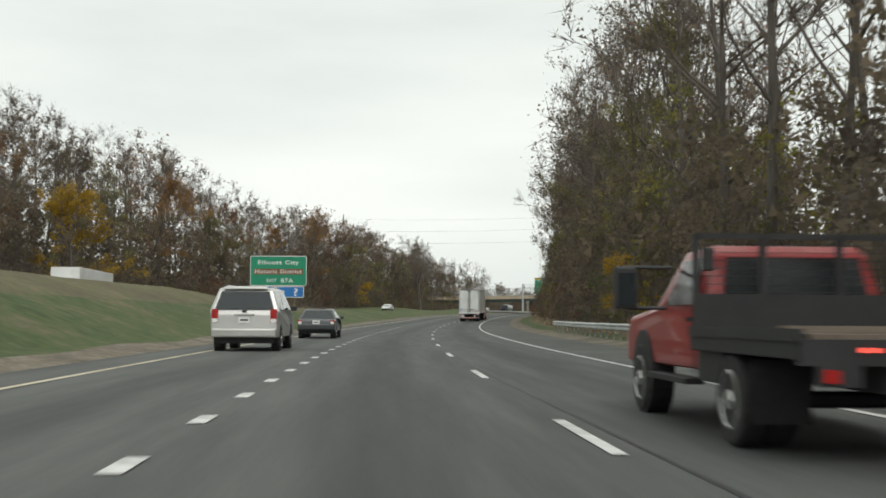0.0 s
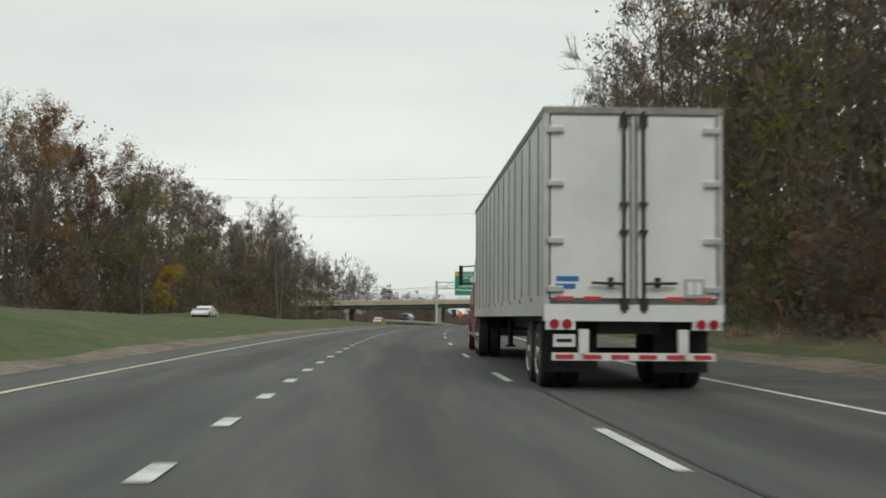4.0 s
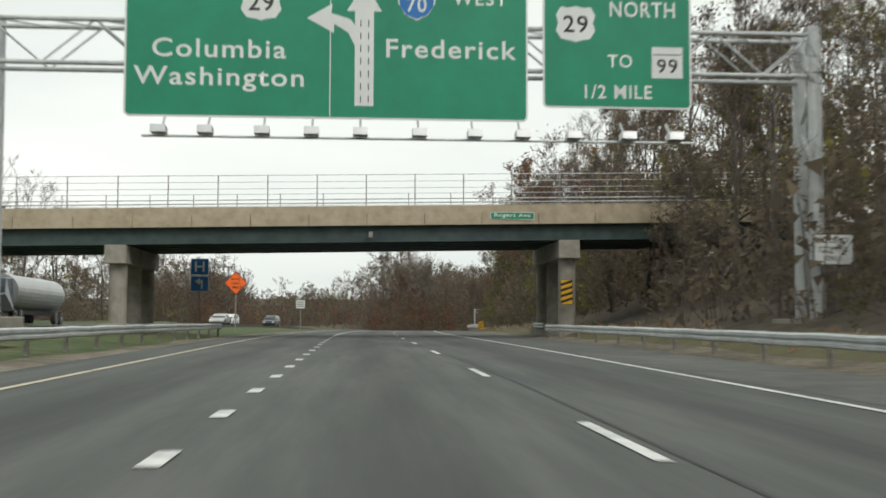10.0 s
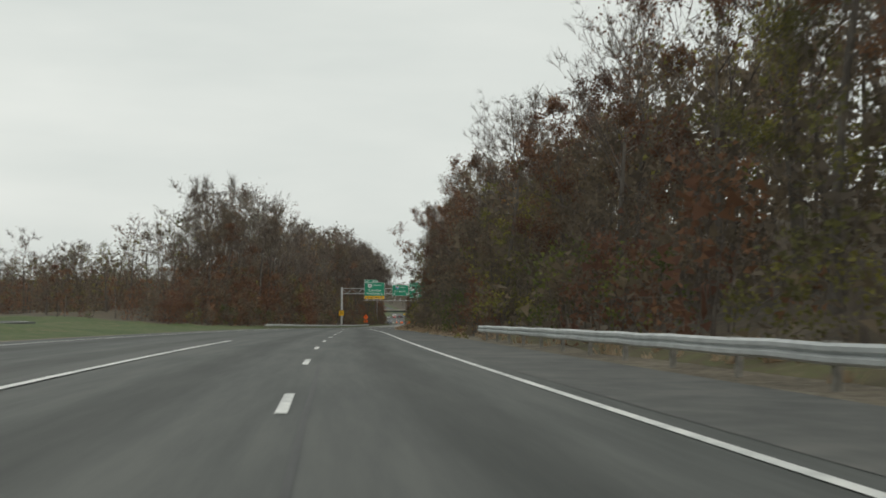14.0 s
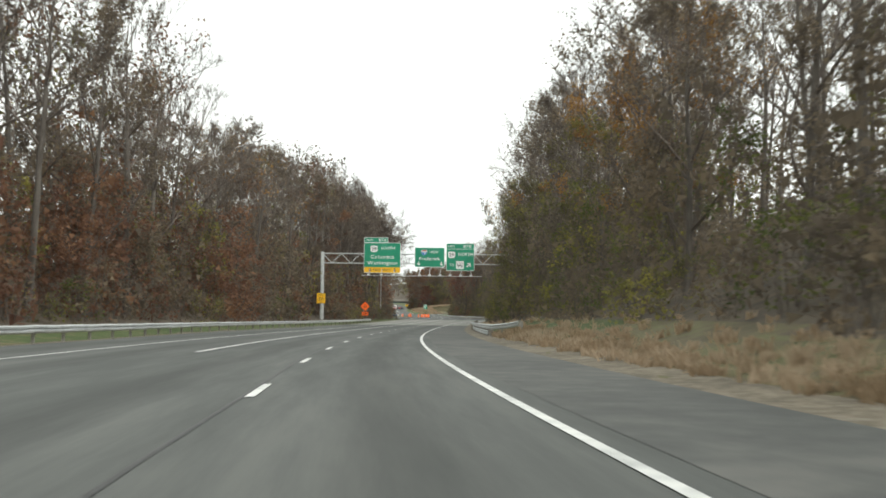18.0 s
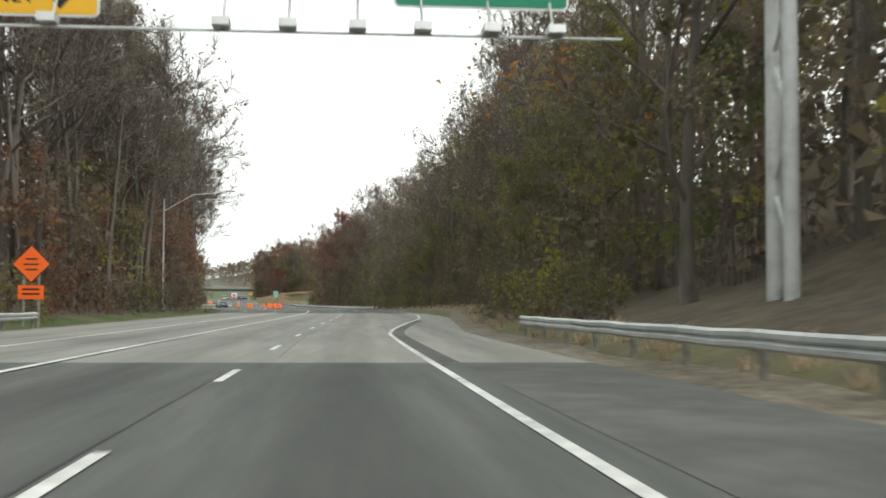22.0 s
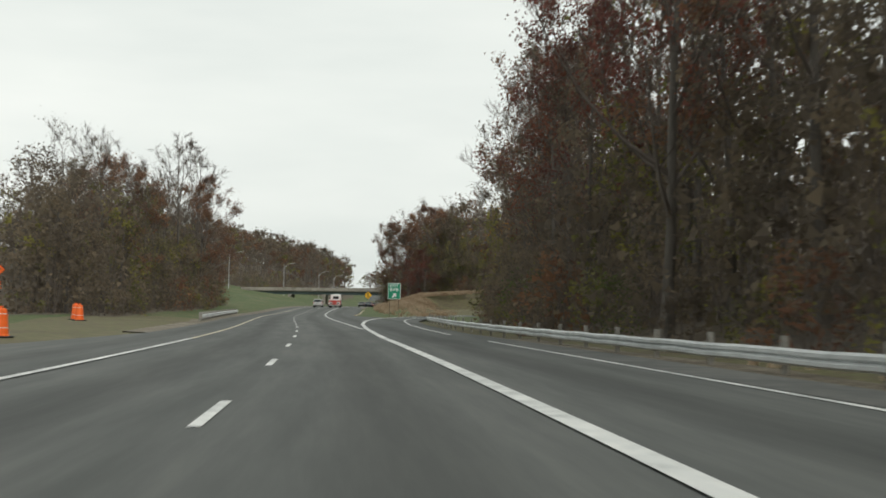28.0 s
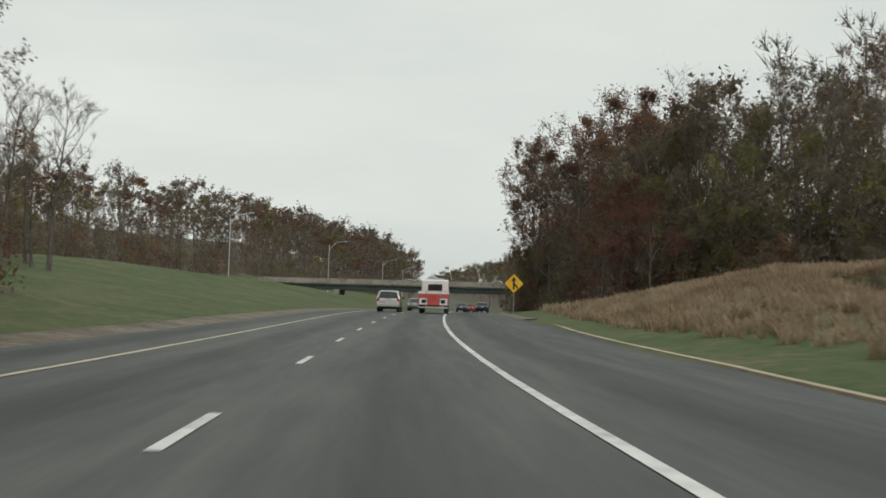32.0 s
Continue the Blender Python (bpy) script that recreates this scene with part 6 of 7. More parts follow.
for x in (10.6, -12.8, -35.3):
    pier = box_part("pier", (1.1, 9.4, 0.95), (x, 4.5, 4.47 + tilt(x)), PIER, bridge, "stained concrete bridge pier", bevel=0.03)
    for y in (0.7, 4.5, 8.3):
        c = tube_part("column", (x, y, -0.4), (x, y, 4.1 + tilt(x)), 0.46, PIER, pier, sides=20)
    box_part("plinth", (1.3, 10.2, 1.0), (x, 4.5, 0.2), PIER, pier, bevel=0.08)
    for i in range(6):
        box_part("bearing", (0.4, 0.3, 0.08), (x, 0.33 + i * 1.62, 4.95 + tilt(x)), SIGN_BLACK, pier)
box_part("abutment", (2.5, 10, 6.5), (24.0, 4.5, 3.2), PIER, bridge, bevel=0.05)
avenue = thing("road_sign", BR @ pose(7.6, -0.09, 0), "small green street name sign fixed to the bridge parapet", "road sign")
panel(avenue, -1.15, 6.2, 1.15, 6.58, SIGN_GREEN, r=0.03, b=0.025)
lettering("Rogers Ave", 0, 6.27, 1.9, 0.25, SIGN_WHITE, avenue)
hazard = thing("road_sign", on_road(404.6, 10.4, 0), "yellow and black striped hazard marker on the bridge pier", "road sign")
panel(hazard, -0.32, 1.75, 0.32, 3.05, SIGN_YELLOW, border=SIGN_BLACK, b=0.02, r=0.04)
for k in range(4):
    flat("stripe", [(-0.3, 1.80 + k * 0.30), (0.3, 2.0 + k * 0.30), (0.3, 2.14 + k * 0.30), (-0.3, 1.94 + k * 0.30)], SIGN_BLACK, hazard, -0.022)
box_part("navigation_lamp", (0.2, 0.25, 0.3), (0.2, -0.1, 5.35), POST, bridge)

# ---- the far bridge, the flyover over the ramp ----
far = thing("bridge", on_road(1432, 0, -1.7), "far grey concrete road bridge on round piers", "bridge")
for y in (0, 9.6):
    box_part("parapet", (80, 0.35, 1.1), (-2, y, 7.6), PIER, far)
box_part("deck", (80, 9.3, 0.4), (-2, 4.8, 6.95), PIER, far)
for i in range(5):
    box_part("girder", (80, 0.3, 1.0), (-2, 0.6 + i * 2.1, 6.3), GIRDER, far)
for x in (-25, -13, 12.5, 25):
    box_part("pier_cap", (1.2, 9, 0.9), (x, 4.8, 5.4), PIER, far)
    for y in (1.2, 4.8, 8.4):
        tube_part("column", (x, y, 1.0), (x, y, 5.0), 0.5, PIER, far, sides=14)
fly = thing("bridge", on_road(1128, 0), "concrete flyover crossing the curved exit ramp", "bridge")
box_part("deck", (60, 10, 0.5), (-63.5, 5, 5.4), PIER, fly)
for y in (0, 9.7):
    box_part("parapet", (60, 0.3, 1.0), (-63.5, y, 6.1), TAN, fly)
for i in range(5):
    box_part("girder", (60, 0.4, 0.9), (-63.5, 0.8 + i * 2.1, 4.7), GIRDER, fly)
for x in (-35, -68):
    box_part("pier_cap", (1.1, 9, 0.8), (x, 5, 3.85), PIER, fly)
    for y in (1.2, 5, 8.8):
        tube_part("column", (x, y, -0.6), (x, y, 3.5), 0.45, PIER, fly, sides=14)


# ---- lamp posts, wires, work-zone barrels ----
def lamp_post(s, d, height, reach, label):
    lamp = thing("street_lamp", on_road(s, d, land(s, d)), label, "street lamp", "highway lamps")
    tube_part("pole", (0, 0, -0.1), (0, 0, height), 0.11, STEEL, lamp, r1=0.07)
    tube_part("arm", (0, 0, height - 1.2), (reach * 0.45, 0, height + 0.4), 0.05, STEEL, lamp)
    tube_part("arm", (reach * 0.45, 0, height + 0.4), (reach, 0, height + 0.75), 0.045, STEEL, lamp)
    bm = bmesh.new()
    bm_box(bm, (0.9, 0.32, 0.16), (reach + 0.3, 0, height + 0.78), bevel=0.05)
    part("lamp_head", bm, ALU, lamp)
    return lamp


lamp_post(913, -15.2, 10.6, 6.0, "tall grey highway lamp post before the woods")
lamp_post(985, -20, 10.6, 6.0, "tall grey highway lamp post beside the exit ramp")
for s, d in ((1390, -38), (1452, -30), (1520, -24), (1590, -22)):
    lamp_post(s, d, 11, 3.5, "grey lamp post on the far grass slope")


def wire(a, b, sag, r=0.02):
    """One continuous sagging wire."""
    bm, rings = bmesh.new(), []
    side = (Vector(b) - Vector(a)).cross(Vector((0, 0, 1))).normalized()
    for k in range(25):
        p = Vector(a).lerp(Vector(b), k / 24) - Vector((0, 0, sag * 4 * (k / 24) * (1 - k / 24)))
        rings.append([bm.verts.new(p + (side * math.cos(j * math.tau / 5) + Vector((0, 0, 1)) * math.sin(j * math.tau / 5)) * r) for j in range(5)])
    for p, q in zip(rings, rings[1:]):
        for j in range(5):
            bm.faces.new((p[j], p[(j + 1) % 5], q[(j + 1) % 5], q[j]))
    return bm


for k, (z0, z1, s, r) in enumerate(((4.4, 12.4, 370, 0.032), (3.9, 11.6, 371, 0.02), (4.0, 12.1, 369.5, 0.02), (22.0, 24.5, 366, 0.018), (26, 28.5, 367, 0.018), (30, 32, 368, 0.018))):
    o = part("overhead_wire", wire(place(s, -70, z0 + 1.5), place(s - 4, 42, z1 + 1.0), 1.6, r), SIGN_BLACK)
    tagged(o, "dark overhead utility wire slung across the highway", "wire", "overhead wires")
for d, h in ((-70, 33), (42, 34)):
    pole = thing("utility_pole", on_road(368, d, land(368, d)), "tall wooden utility pole carrying overhead wires", "utility pole", "utility poles")
    tube_part("pole", (0, 0, -0.3), (0, 0, h - land(368, d)), 0.2, WOOD_POST, pole, r1=0.12)
    for z in (10.5, 24, 30):
        box_part("crossarm", (0.14, 5, 0.16), (0, 0.5, z - land(368, d) + (2 if d > 0 else 0)), WOOD_POST, pole)


def barrel():
    b = thing("traffic_barrel", Matrix(), "orange and white striped plastic traffic barrel in the work zone", "traffic barrel", "work-zone barrels")
    prof = [(0.30, 0.0), (0.29, 0.1), (0.27, 0.12), (0.26, 0.34), (0.25, 0.36), (0.24, 0.58), (0.23, 0.6), (0.22, 0.82), (0.21, 0.84), (0.20, 0.98), (0.12, 1.02)]
    for k in range(len(prof) - 1):
        bm = bmesh.new()
        bm_tube(bm, (0, 0, prof[k][1]), (0, 0, prof[k + 1][1]), prof[k][0], prof[k + 1][0], 18, True)
        part("band", bm, SIGN_WHITE if k in (3, 7) else SIGN_ORANGE, b, smooth=False)
    box_part("base_ring", (0.72, 0.72, 0.07), (0, 0, 0.035), SIGN_BLACK, b, "black rubber base", bevel=0.03)
    box_part("grip", (0.22, 0.04, 0.1), (0, 0, 1.05), SIGN_ORANGE, b)
    return b


first = barrel()
SPOTS = [(1032, -3.1), (1030, -3.9), (1034, -3.5), (1033, -4.6), (1036, -4.8), (1038, -3.4), (1031, -2.8), (1040, -4.4), (1044, -3.1), (1042, -5.3), (1057, -6.7), (1060, -7.1), (1074, -8.2), (1108, -11.9), (1110, -12.5)]
for i, (s, d) in enumerate(SPOTS):
    m = on_road(s, d, max(0.0, land(s, d)), i * 37)
    if i == 0:
        first.matrix_basis = m
    else:
        copy_thing(first, m)

# ---- dry grass and litter ----
rng2 = np.random.default_rng(5)


def tuft_field(name, label, spots, mat, tall, blades=26):
    """Clumps of thin blades as one object; spots: (s, d, scale)."""
    V, Q = [], []
    for s, d, sc in spots:
        x, y, z = ground_place(s, d, -0.03)
        a = rng2.uniform(0, 6.28, blades)
        r = rng2.uniform(0, 0.35, blades) * sc
        h = tall * sc * rng2.uniform(0.6, 1.15, blades)
        bx, by = x + r * np.cos(a), y + r * np.sin(a)
        lx, ly = rng2.normal(0, 0.4, blades) * h, rng2.normal(0, 0.4, blades) * h
        w = 0.018 + 0.02 * sc
        ca, sa = np.cos(a * 3) * w, np.sin(a * 3) * w
        zz = np.full(blades, z)
        V.append(np.stack([np.stack([bx - ca, by - sa, zz], 1), np.stack([bx + ca, by + sa, zz], 1), np.stack([bx + lx + ca * 0.4, by + ly + sa * 0.4, zz + h], 1), np.stack([bx + lx - ca * 0.4, by + ly - sa * 0.4, zz + h], 1)], 1).reshape(-1, 3))
    V = np.concatenate(V)
    return tagged(new(name, mesh_of_arrays(name, V, [(np.arange(len(V)).reshape(-1, 4), 0)], [mat])), label, "grass", kind="stuff")


r3 = random.Random(9)
tuft_field("dry_grass", "tall tan dry grass on the mound by the exit", [(s, d, r3.uniform(0.3, 1.2)) for s, d in ((r3.gauss(1246, 20), max(13.5 + 2 * r3.random(), r3.gauss(24, 6))) for _ in range(4000)) if s > 1244 or abs(d - RAMP_R(s) - 0.6) > 4.2], DRY, 0.6)
tuft_field("dry_grass", "fringe of tan dry grass along the road's edge", [(s, 9.6 + abs(r3.gauss(0, 1.3)), r3.uniform(0.4, 1.0)) for s in np.arange(575, 720, 0.2)], DRY, 0.4)
tuft_field("dry_grass", "thin dry verge grass at the foot of the woods", [(s, WOODS_RIGHT(s) - r3.uniform(0.3, 2.5), r3.uniform(0.4, 0.9)) for s in np.arange(-20, 1060, 1.2)], DRY, 0.4, 14)



# ---- vehicles ----
def car_paint(name, c, metal=0.3):
    return material(name, [tuple(v * 0.85 for v in c), c, tuple(min(1, v * 1.08) for v in c)], 0.32, metal, scale=0.6, coat=0.6)


SILVER = car_paint("silver_car_paint", (0.50, 0.50, 0.48), 0.55)
DARK_CAR = car_paint("dark_grey_car_paint", (0.05, 0.055, 0.06))
BLUE_CAR = car_paint("dark_blue_car_paint", (0.045, 0.06, 0.09))
WHITE_CAR = car_paint("white_vehicle_paint", (0.72, 0.73, 0.71), 0.0)
RED_CAR = car_paint("faded_red_paint", (0.34, 0.022, 0.022), 0.0)
WINE = car_paint("wine_red_tractor_paint", (0.24, 0.02, 0.028), 0.1)
FIRE = car_paint("red_fire_truck_paint", (0.46, 0.085, 0.07), 0.0)
TRAILER_WHITE = material("dull_white_trailer_panel", [(0.62, 0.64, 0.61), (0.71, 0.73, 0.70), (0.78, 0.80, 0.77)], 0.45, 0.0, scale=0.5, bump=0.03)
RUBBER = material("black_rubber", [(0.018, 0.018, 0.018), (0.03, 0.03, 0.029)], 0.85, scale=8.0, bump=0.2)
BLACK_STEEL = material("black_painted_steel", [(0.018, 0.019, 0.02), (0.03, 0.031, 0.032)], 0.55, scale=3.0)
CHROME = material("bright_wheel_metal", [(0.55, 0.55, 0.55), (0.68, 0.68, 0.67)], 0.25, 0.9, scale=4.0)
GLASS = bpy.data.materials.new("tinted_glass")
GLASS.use_nodes = True
_g = GLASS.node_tree.nodes["Principled BSDF"]
_g.inputs["Base Color"].default_value = (0.10, 0.12, 0.13, 1)
_g.inputs["Roughness"].default_value, _g.inputs["Transmission Weight"].default_value = 0.04, 0.75
DARK_TRIM = material("dark_trim", [(0.012, 0.012, 0.013), (0.022, 0.022, 0.023)], 0.8, scale=4.0)
TAIL = material("red_lens", [(0.30, 0.012, 0.012), (0.42, 0.02, 0.018)], 0.25, scale=3.0)
LIT = bpy.data.materials.new("lit_tail_lamp")
LIT.use_nodes = True
_l = LIT.node_tree.nodes["Principled BSDF"]
_l.inputs["Base Color"].default_value, _l.inputs["Emission Color"].default_value = (0.6, 0.03, 0.02, 1), (1.0, 0.12, 0.08, 1)
_l.inputs["Emission Strength"].default_value = 1.2
AMBER = material("amber_lens", [(0.55, 0.16, 0.02), (0.65, 0.22, 0.03)], 0.3, scale=3.0)
WOODEN = material("worn_plank", [(0.09, 0.07, 0.055), (0.14, 0.11, 0.085), (0.19, 0.155, 0.125)], 0.85, scale=4.0, stretch=(0.2, 3, 3))


def wheel(parent, x, y, r, w, hub=CHROME, dual=False):
    """A tyre with tread shoulders and a dished rim with a hub, its axle along x."""
    side = 1 if x > 0 else -1
    bm = bmesh.new()
    prof = [(-w / 2, r * 0.62), (-w / 2, r * 0.93), (-w * 0.36, r), (w * 0.36, r), (w / 2, r * 0.93), (w / 2, r * 0.62)]
    n = 28
    rings = [[bm.verts.new((px, pr * math.cos(2 * math.pi * k / n), pr * math.sin(2 * math.pi * k / n))) for k in range(n)] for px, pr in prof]
    for a, b in zip(rings, rings[1:]):
        for k in range(n):
            bm.faces.new((a[k], a[(k + 1) % n], b[(k + 1) % n], b[k]))
    for ring in (rings[0], rings[-1]):
        bm.faces.new(ring)
    bmesh.ops.recalc_face_normals(bm, faces=bm.faces)
    ob = part("wheel", bm, RUBBER, parent, "black rubber tyre")
    ob.location = (x, y, r)
    bm = bmesh.new()
    prof = [(side * (w / 2 + 0.004), r * 0.66), (side * (w / 2 + 0.012), r * 0.6), (side * (w / 2 - 0.05), r * 0.5), (side * (w / 2 - 0.06), r * 0.28), (side * (w / 2 + 0.02), r * 0.2), (side * (w / 2 + 0.03), r * 0.05)]
    rings = [[bm.verts.new((px, pr * math.cos(2 * math.pi * k / 20), pr * math.sin(2 * math.pi * k / 20))) for k in range(20)] for px, pr in prof]
    for a, b in zip(rings, rings[1:]):
        for k in range(20):
            bm.faces.new((a[k], a[(k + 1) % 20], b[(k + 1) % 20], b[k]))
    bm.faces.new(rings[-1])
    bmesh.ops.recalc_face_normals(bm, faces=bm.faces)
    part("rim", bm, hub, ob, "bright metal rim")
    return ob


def shell(outline, width, belt, taper, bevel=0.05, crown=None):
    """A car's body: a side outline pushed through its width, drawn in above the belt line, with rounded edges."""
    bm = bmesh.new()
    bm_poly(bm, outline, width, "x")
    top = max(z for _, z in outline)
    for v in bm.verts:
        if v.co.z > belt:
            v.co.x *= 1 - (1 - taper) * (v.co.z - belt) / (top - belt)
    bmesh.ops.bevel(bm, geom=list(bm.edges), offset=bevel, segments=3, affect="EDGES", profile=0.6, clamp_overlap=True)
    return bm


def slab(name, corners, mat, parent, thick=0.012, label=""):
    """A thin pane or panel through four or more corners."""
    bm = bmesh.new()
    p = [Vector(c) for c in corners]
    nrm = (p[1] - p[0]).cross(p[2] - p[0]).normalized() * thick
    a, b = [bm.verts.new(v) for v in p], [bm.verts.new(v + nrm) for v in p]
    bm.faces.new(a[::-1])
    bm.faces.new(b)
    for i in range(len(p)):
        j = (i + 1) % len(p)
        bm.faces.new((a[i], a[j], b[j], b[i]))
    bmesh.ops.recalc_face_normals(bm, faces=bm.faces)
    return part(name, bm, mat, parent, label)


def car(m, label, paint, length=4.7, width=1.82, height=1.45, boxy=False, category="car"):
    """A passenger car or, boxy, a sport utility vehicle."""
    c = thing("car", m, label, category, "traffic")
    h, L, W = height, length / 2, width
    belt = h * (0.63 if boxy else 0.64)
    if boxy:
        out = [(-L + 0.08, 0.42), (-L, 0.62), (-L + 0.02, belt - 0.1), (-L + 0.08, belt), (-L + 0.3, h - 0.1), (-L + 0.5, h - 0.02), (-0.2, h), (L * 0.28, h - 0.04), (L * 0.62, belt + 0.03), (L * 0.9, belt - 0.12), (L, belt - 0.35), (L - 0.02, 0.42)]
        rear = ((-L + 0.07, belt + 0.04), (-L + 0.28, h - 0.14))
        roof0, roof1, hood = -L + 0.55, L * 0.27, L * 0.6
    else:
        out = [(-L + 0.06, 0.36), (-L, 0.6), (-L + 0.05, belt - 0.06), (-L + 0.6, belt), (-L * 0.42, h - 0.04), (-0.2, h), (L * 0.1, h - 0.02), (L * 0.5, belt), (L * 0.88, belt - 0.14), (L, belt - 0.36), (L - 0.02, 0.36)]
        rear = ((-L + 0.66, belt + 0.02), (-L * 0.45, h - 0.1))
        roof0, roof1, hood = -L * 0.38, L * 0.1, L * 0.47
    taper = 0.80 if boxy else 0.74
    part("body", shell(out, W, belt, taper, 0.055), paint, c, smooth=False)

    def half(z):
        return W / 2 * (1 - (1 - taper) * max(0.0, z - belt) / (h - belt))
    (y0, z0), (y1, z1) = rear
    slab("rear_window", [(-half(z0) + 0.1, y0 - 0.012, z0), (half(z0) - 0.1, y0 - 0.012, z0), (half(z1) - 0.12, y1 - 0.012, z1), (-half(z1) + 0.12, y1 - 0.012, z1)], GLASS, c)
    slab("windshield", [(half(belt) - 0.08, hood + 0.015, belt + 0.06), (-half(belt) + 0.08, hood + 0.015, belt + 0.06), (-half(h - 0.1) + 0.1, roof1 + 0.03, h - 0.1), (half(h - 0.1) - 0.1, roof1 + 0.03, h - 0.1)], GLASS, c)
    zt, zb = h - 0.13, belt + 0.05
    ys = [y0 + 0.35, (y0 + hood) / 2 - 0.25, (y0 + hood) / 2 - 0.15, hood - 0.2]
    for sx in (-1, 1):
        for a, b, ta, tb in ((ys[0], ys[1], max(ys[0], roof0), ys[1]), (ys[2], ys[3], ys[2], roof1)):
            q = [(sx * (half(zb) + 0.006), a, zb), (sx * (half(zb) + 0.006), b, zb), (sx * (half(zt) + 0.006), tb, zt), (sx * (half(zt) + 0.006), ta, zt)]
            slab("side_window", q if sx < 0 else q[::-1], GLASS, c)
        box_part("door_handle", (0.03, 0.18, 0.04), (sx * (W / 2 + 0.012), ys[1] + 0.25, belt - 0.08), paint, c)
        bm = bmesh.new()
        bm_box(bm, (0.2, 0.12, 0.15), (sx * (W / 2 + 0.12), hood - 0.35, belt + 0.1), bevel=0.03)
        part("mirror", bm, paint if not boxy else BLACK_STEEL, c)
        lamp = box_part("tail_lamp", (0.2, 0.07, 0.42 if boxy else 0.2), (sx * (W / 2 - 0.12), -L + (0.035 if boxy else 0.03), belt - (0.16 if boxy else 0.12)), TAIL, c, "red tail lamp", bevel=0.015)
        box_part("reverse_lens", (0.17, 0.04, 0.12), (0, -0.022, -0.14 if boxy else -0.04), SIGN_WHITE, lamp).location = lamp.location * 0 + Vector((sx * (W / 2 - 0.12), -L + 0.035, belt - (0.16 if boxy else 0.12)))
        box_part("headlamp", (0.3, 0.08, 0.16), (sx * (W / 2 - 0.24), L - 0.03, belt - 0.36), SIGN_WHITE, c, bevel=0.02)
        for y in (-L * 0.60, L * 0.60):
            bm = bmesh.new()
            r = 0.38 if boxy else 0.32
            bm_tube(bm, (sx * (W / 2 - 0.26), y, r), (sx * (W / 2 + 0.004), y, r), r + 0.06, sides=24)
            part("wheel_arch", bm, BLACK_STEEL, c)
            wheel(c, sx * (W / 2 - 0.105), y, r, 0.24)
    box_part("rear_bumper", (W - 0.06, 0.22, 0.26), (0, -L + 0.02, 0.56), paint if not boxy else SILVER, c, bevel=0.05)
    box_part("underside", (W - 0.3, length - 0.6, 0.24), (0, 0, 0.36), BLACK_STEEL, c)
    plate = box_part("number_plate", (0.34, 0.02, 0.17), (0, -L - (0.0 if boxy else 0.005), belt - (0.28 if boxy else 0.14)), SIGN_WHITE, c)
    box_part("plate_bar", (0.24, 0.006, 0.05), (0, -L - 0.014, belt - (0.28 if boxy else 0.14)), SIGN_BLACK, plate)
    if boxy:
        box_part("tailgate_trim", (0.62, 0.03, 0.06), (0, -L - 0.002, belt - 0.12), CHROME, c, bevel=0.01)
        box_part("emblem", (0.14, 0.02, 0.06), (0, -L + 0.035, belt - 0.02), SIGN_BLACK, c)
        for sx in (-1, 1):
            tube_part("roof_rail", (sx * 0.62, -L + 0.7, h + 0.05), (sx * 0.62, L * 0.2, h + 0.05), 0.025, CHROME, c)
        bm = bmesh.new()
        bm_poly(bm, [(-L + 0.2, h - 0.06), (-L + 0.62, h - 0.02), (-L + 0.62, h + 0.03), (-L + 0.24, h + 0.0)], 1.3, "x")
        part("rear_spoiler", bm, SILVER, c)
    else:
        box_part("rear_trim", (0.5, 0.02, 0.05), (0, -L - 0.004, belt - 0.02), CHROME, c)
    return c


car(on_road(37.2, -4.3), "silver sport utility vehicle with dark rear glass and roof rails", SILVER, 5.2, 2.0, 1.95, True, "suv")
car(on_road(58, -3.9), "dark grey sedan driving in the far lane", DARK_CAR)
car(pose(*place(1054, -13.2, 0.03), 0, 0, heading(1054) + 8), "dark blue sedan on the curved exit ramp", BLUE_CAR)
car(on_road(1288, 0.4), "silver sport utility vehicle far ahead beside the fire truck", SILVER, 4.9, 1.95, 1.8, True, "suv")
for s, d, paint, lab in ((1380, 4.4, DARK_CAR, "dark sedan in the queue before the far bridge"), (1391, 5.2, RED_CAR, "red car in the queue before the far bridge"), (1402, 5.6, RED_CAR, "small red car in the queue under the far bridge"), (1412, 6.2, DARK_CAR, "dark car in the queue under the far bridge"), (1352, 8.3, BLUE_CAR, "dark blue car on the merging lane")):
    car(on_road(s, d, 0.01), lab, paint)
car(on_road(1432, 0, -1.7) @ pose(9.2, 3.0, 7.16, 0, 0, 90), "white sedan crossing the far bridge", WHITE_CAR)
car(on_road(1432, 0, -1.7) @ pose(-9.5, 6.4, 7.16, 0, 0, -90), "silver sedan crossing the far bridge", SILVER)
car(on_road(1322, 0.9), "dark silver-grey sedan far ahead on the highway", car_paint("grey_car_paint", (0.2, 0.21, 0.2), 0.4))
for s, d, paint, box, lab in ((519, 0.9, DARK_CAR, True, "dark sport utility vehicle on the opposite carriageway"), (486, 1.2, SILVER, False, "silver sedan on the opposite carriageway"),
                              (506, -2.4, WHITE_CAR, True, "white pickup-like vehicle on the opposite carriageway"), (396, -2.2, SILVER, True, "pale van on the opposite carriageway"), (255, 1.0, WHITE_CAR, False, "white sedan on the opposite carriageway")):
    o = OPPOSITE(s) + d
    car(on_road(s, o, land(s, OPPOSITE(s)) + 0.12, 180), lab, paint, 4.8 if box else 4.6, 1.85, 1.75 if box else 1.45, box)


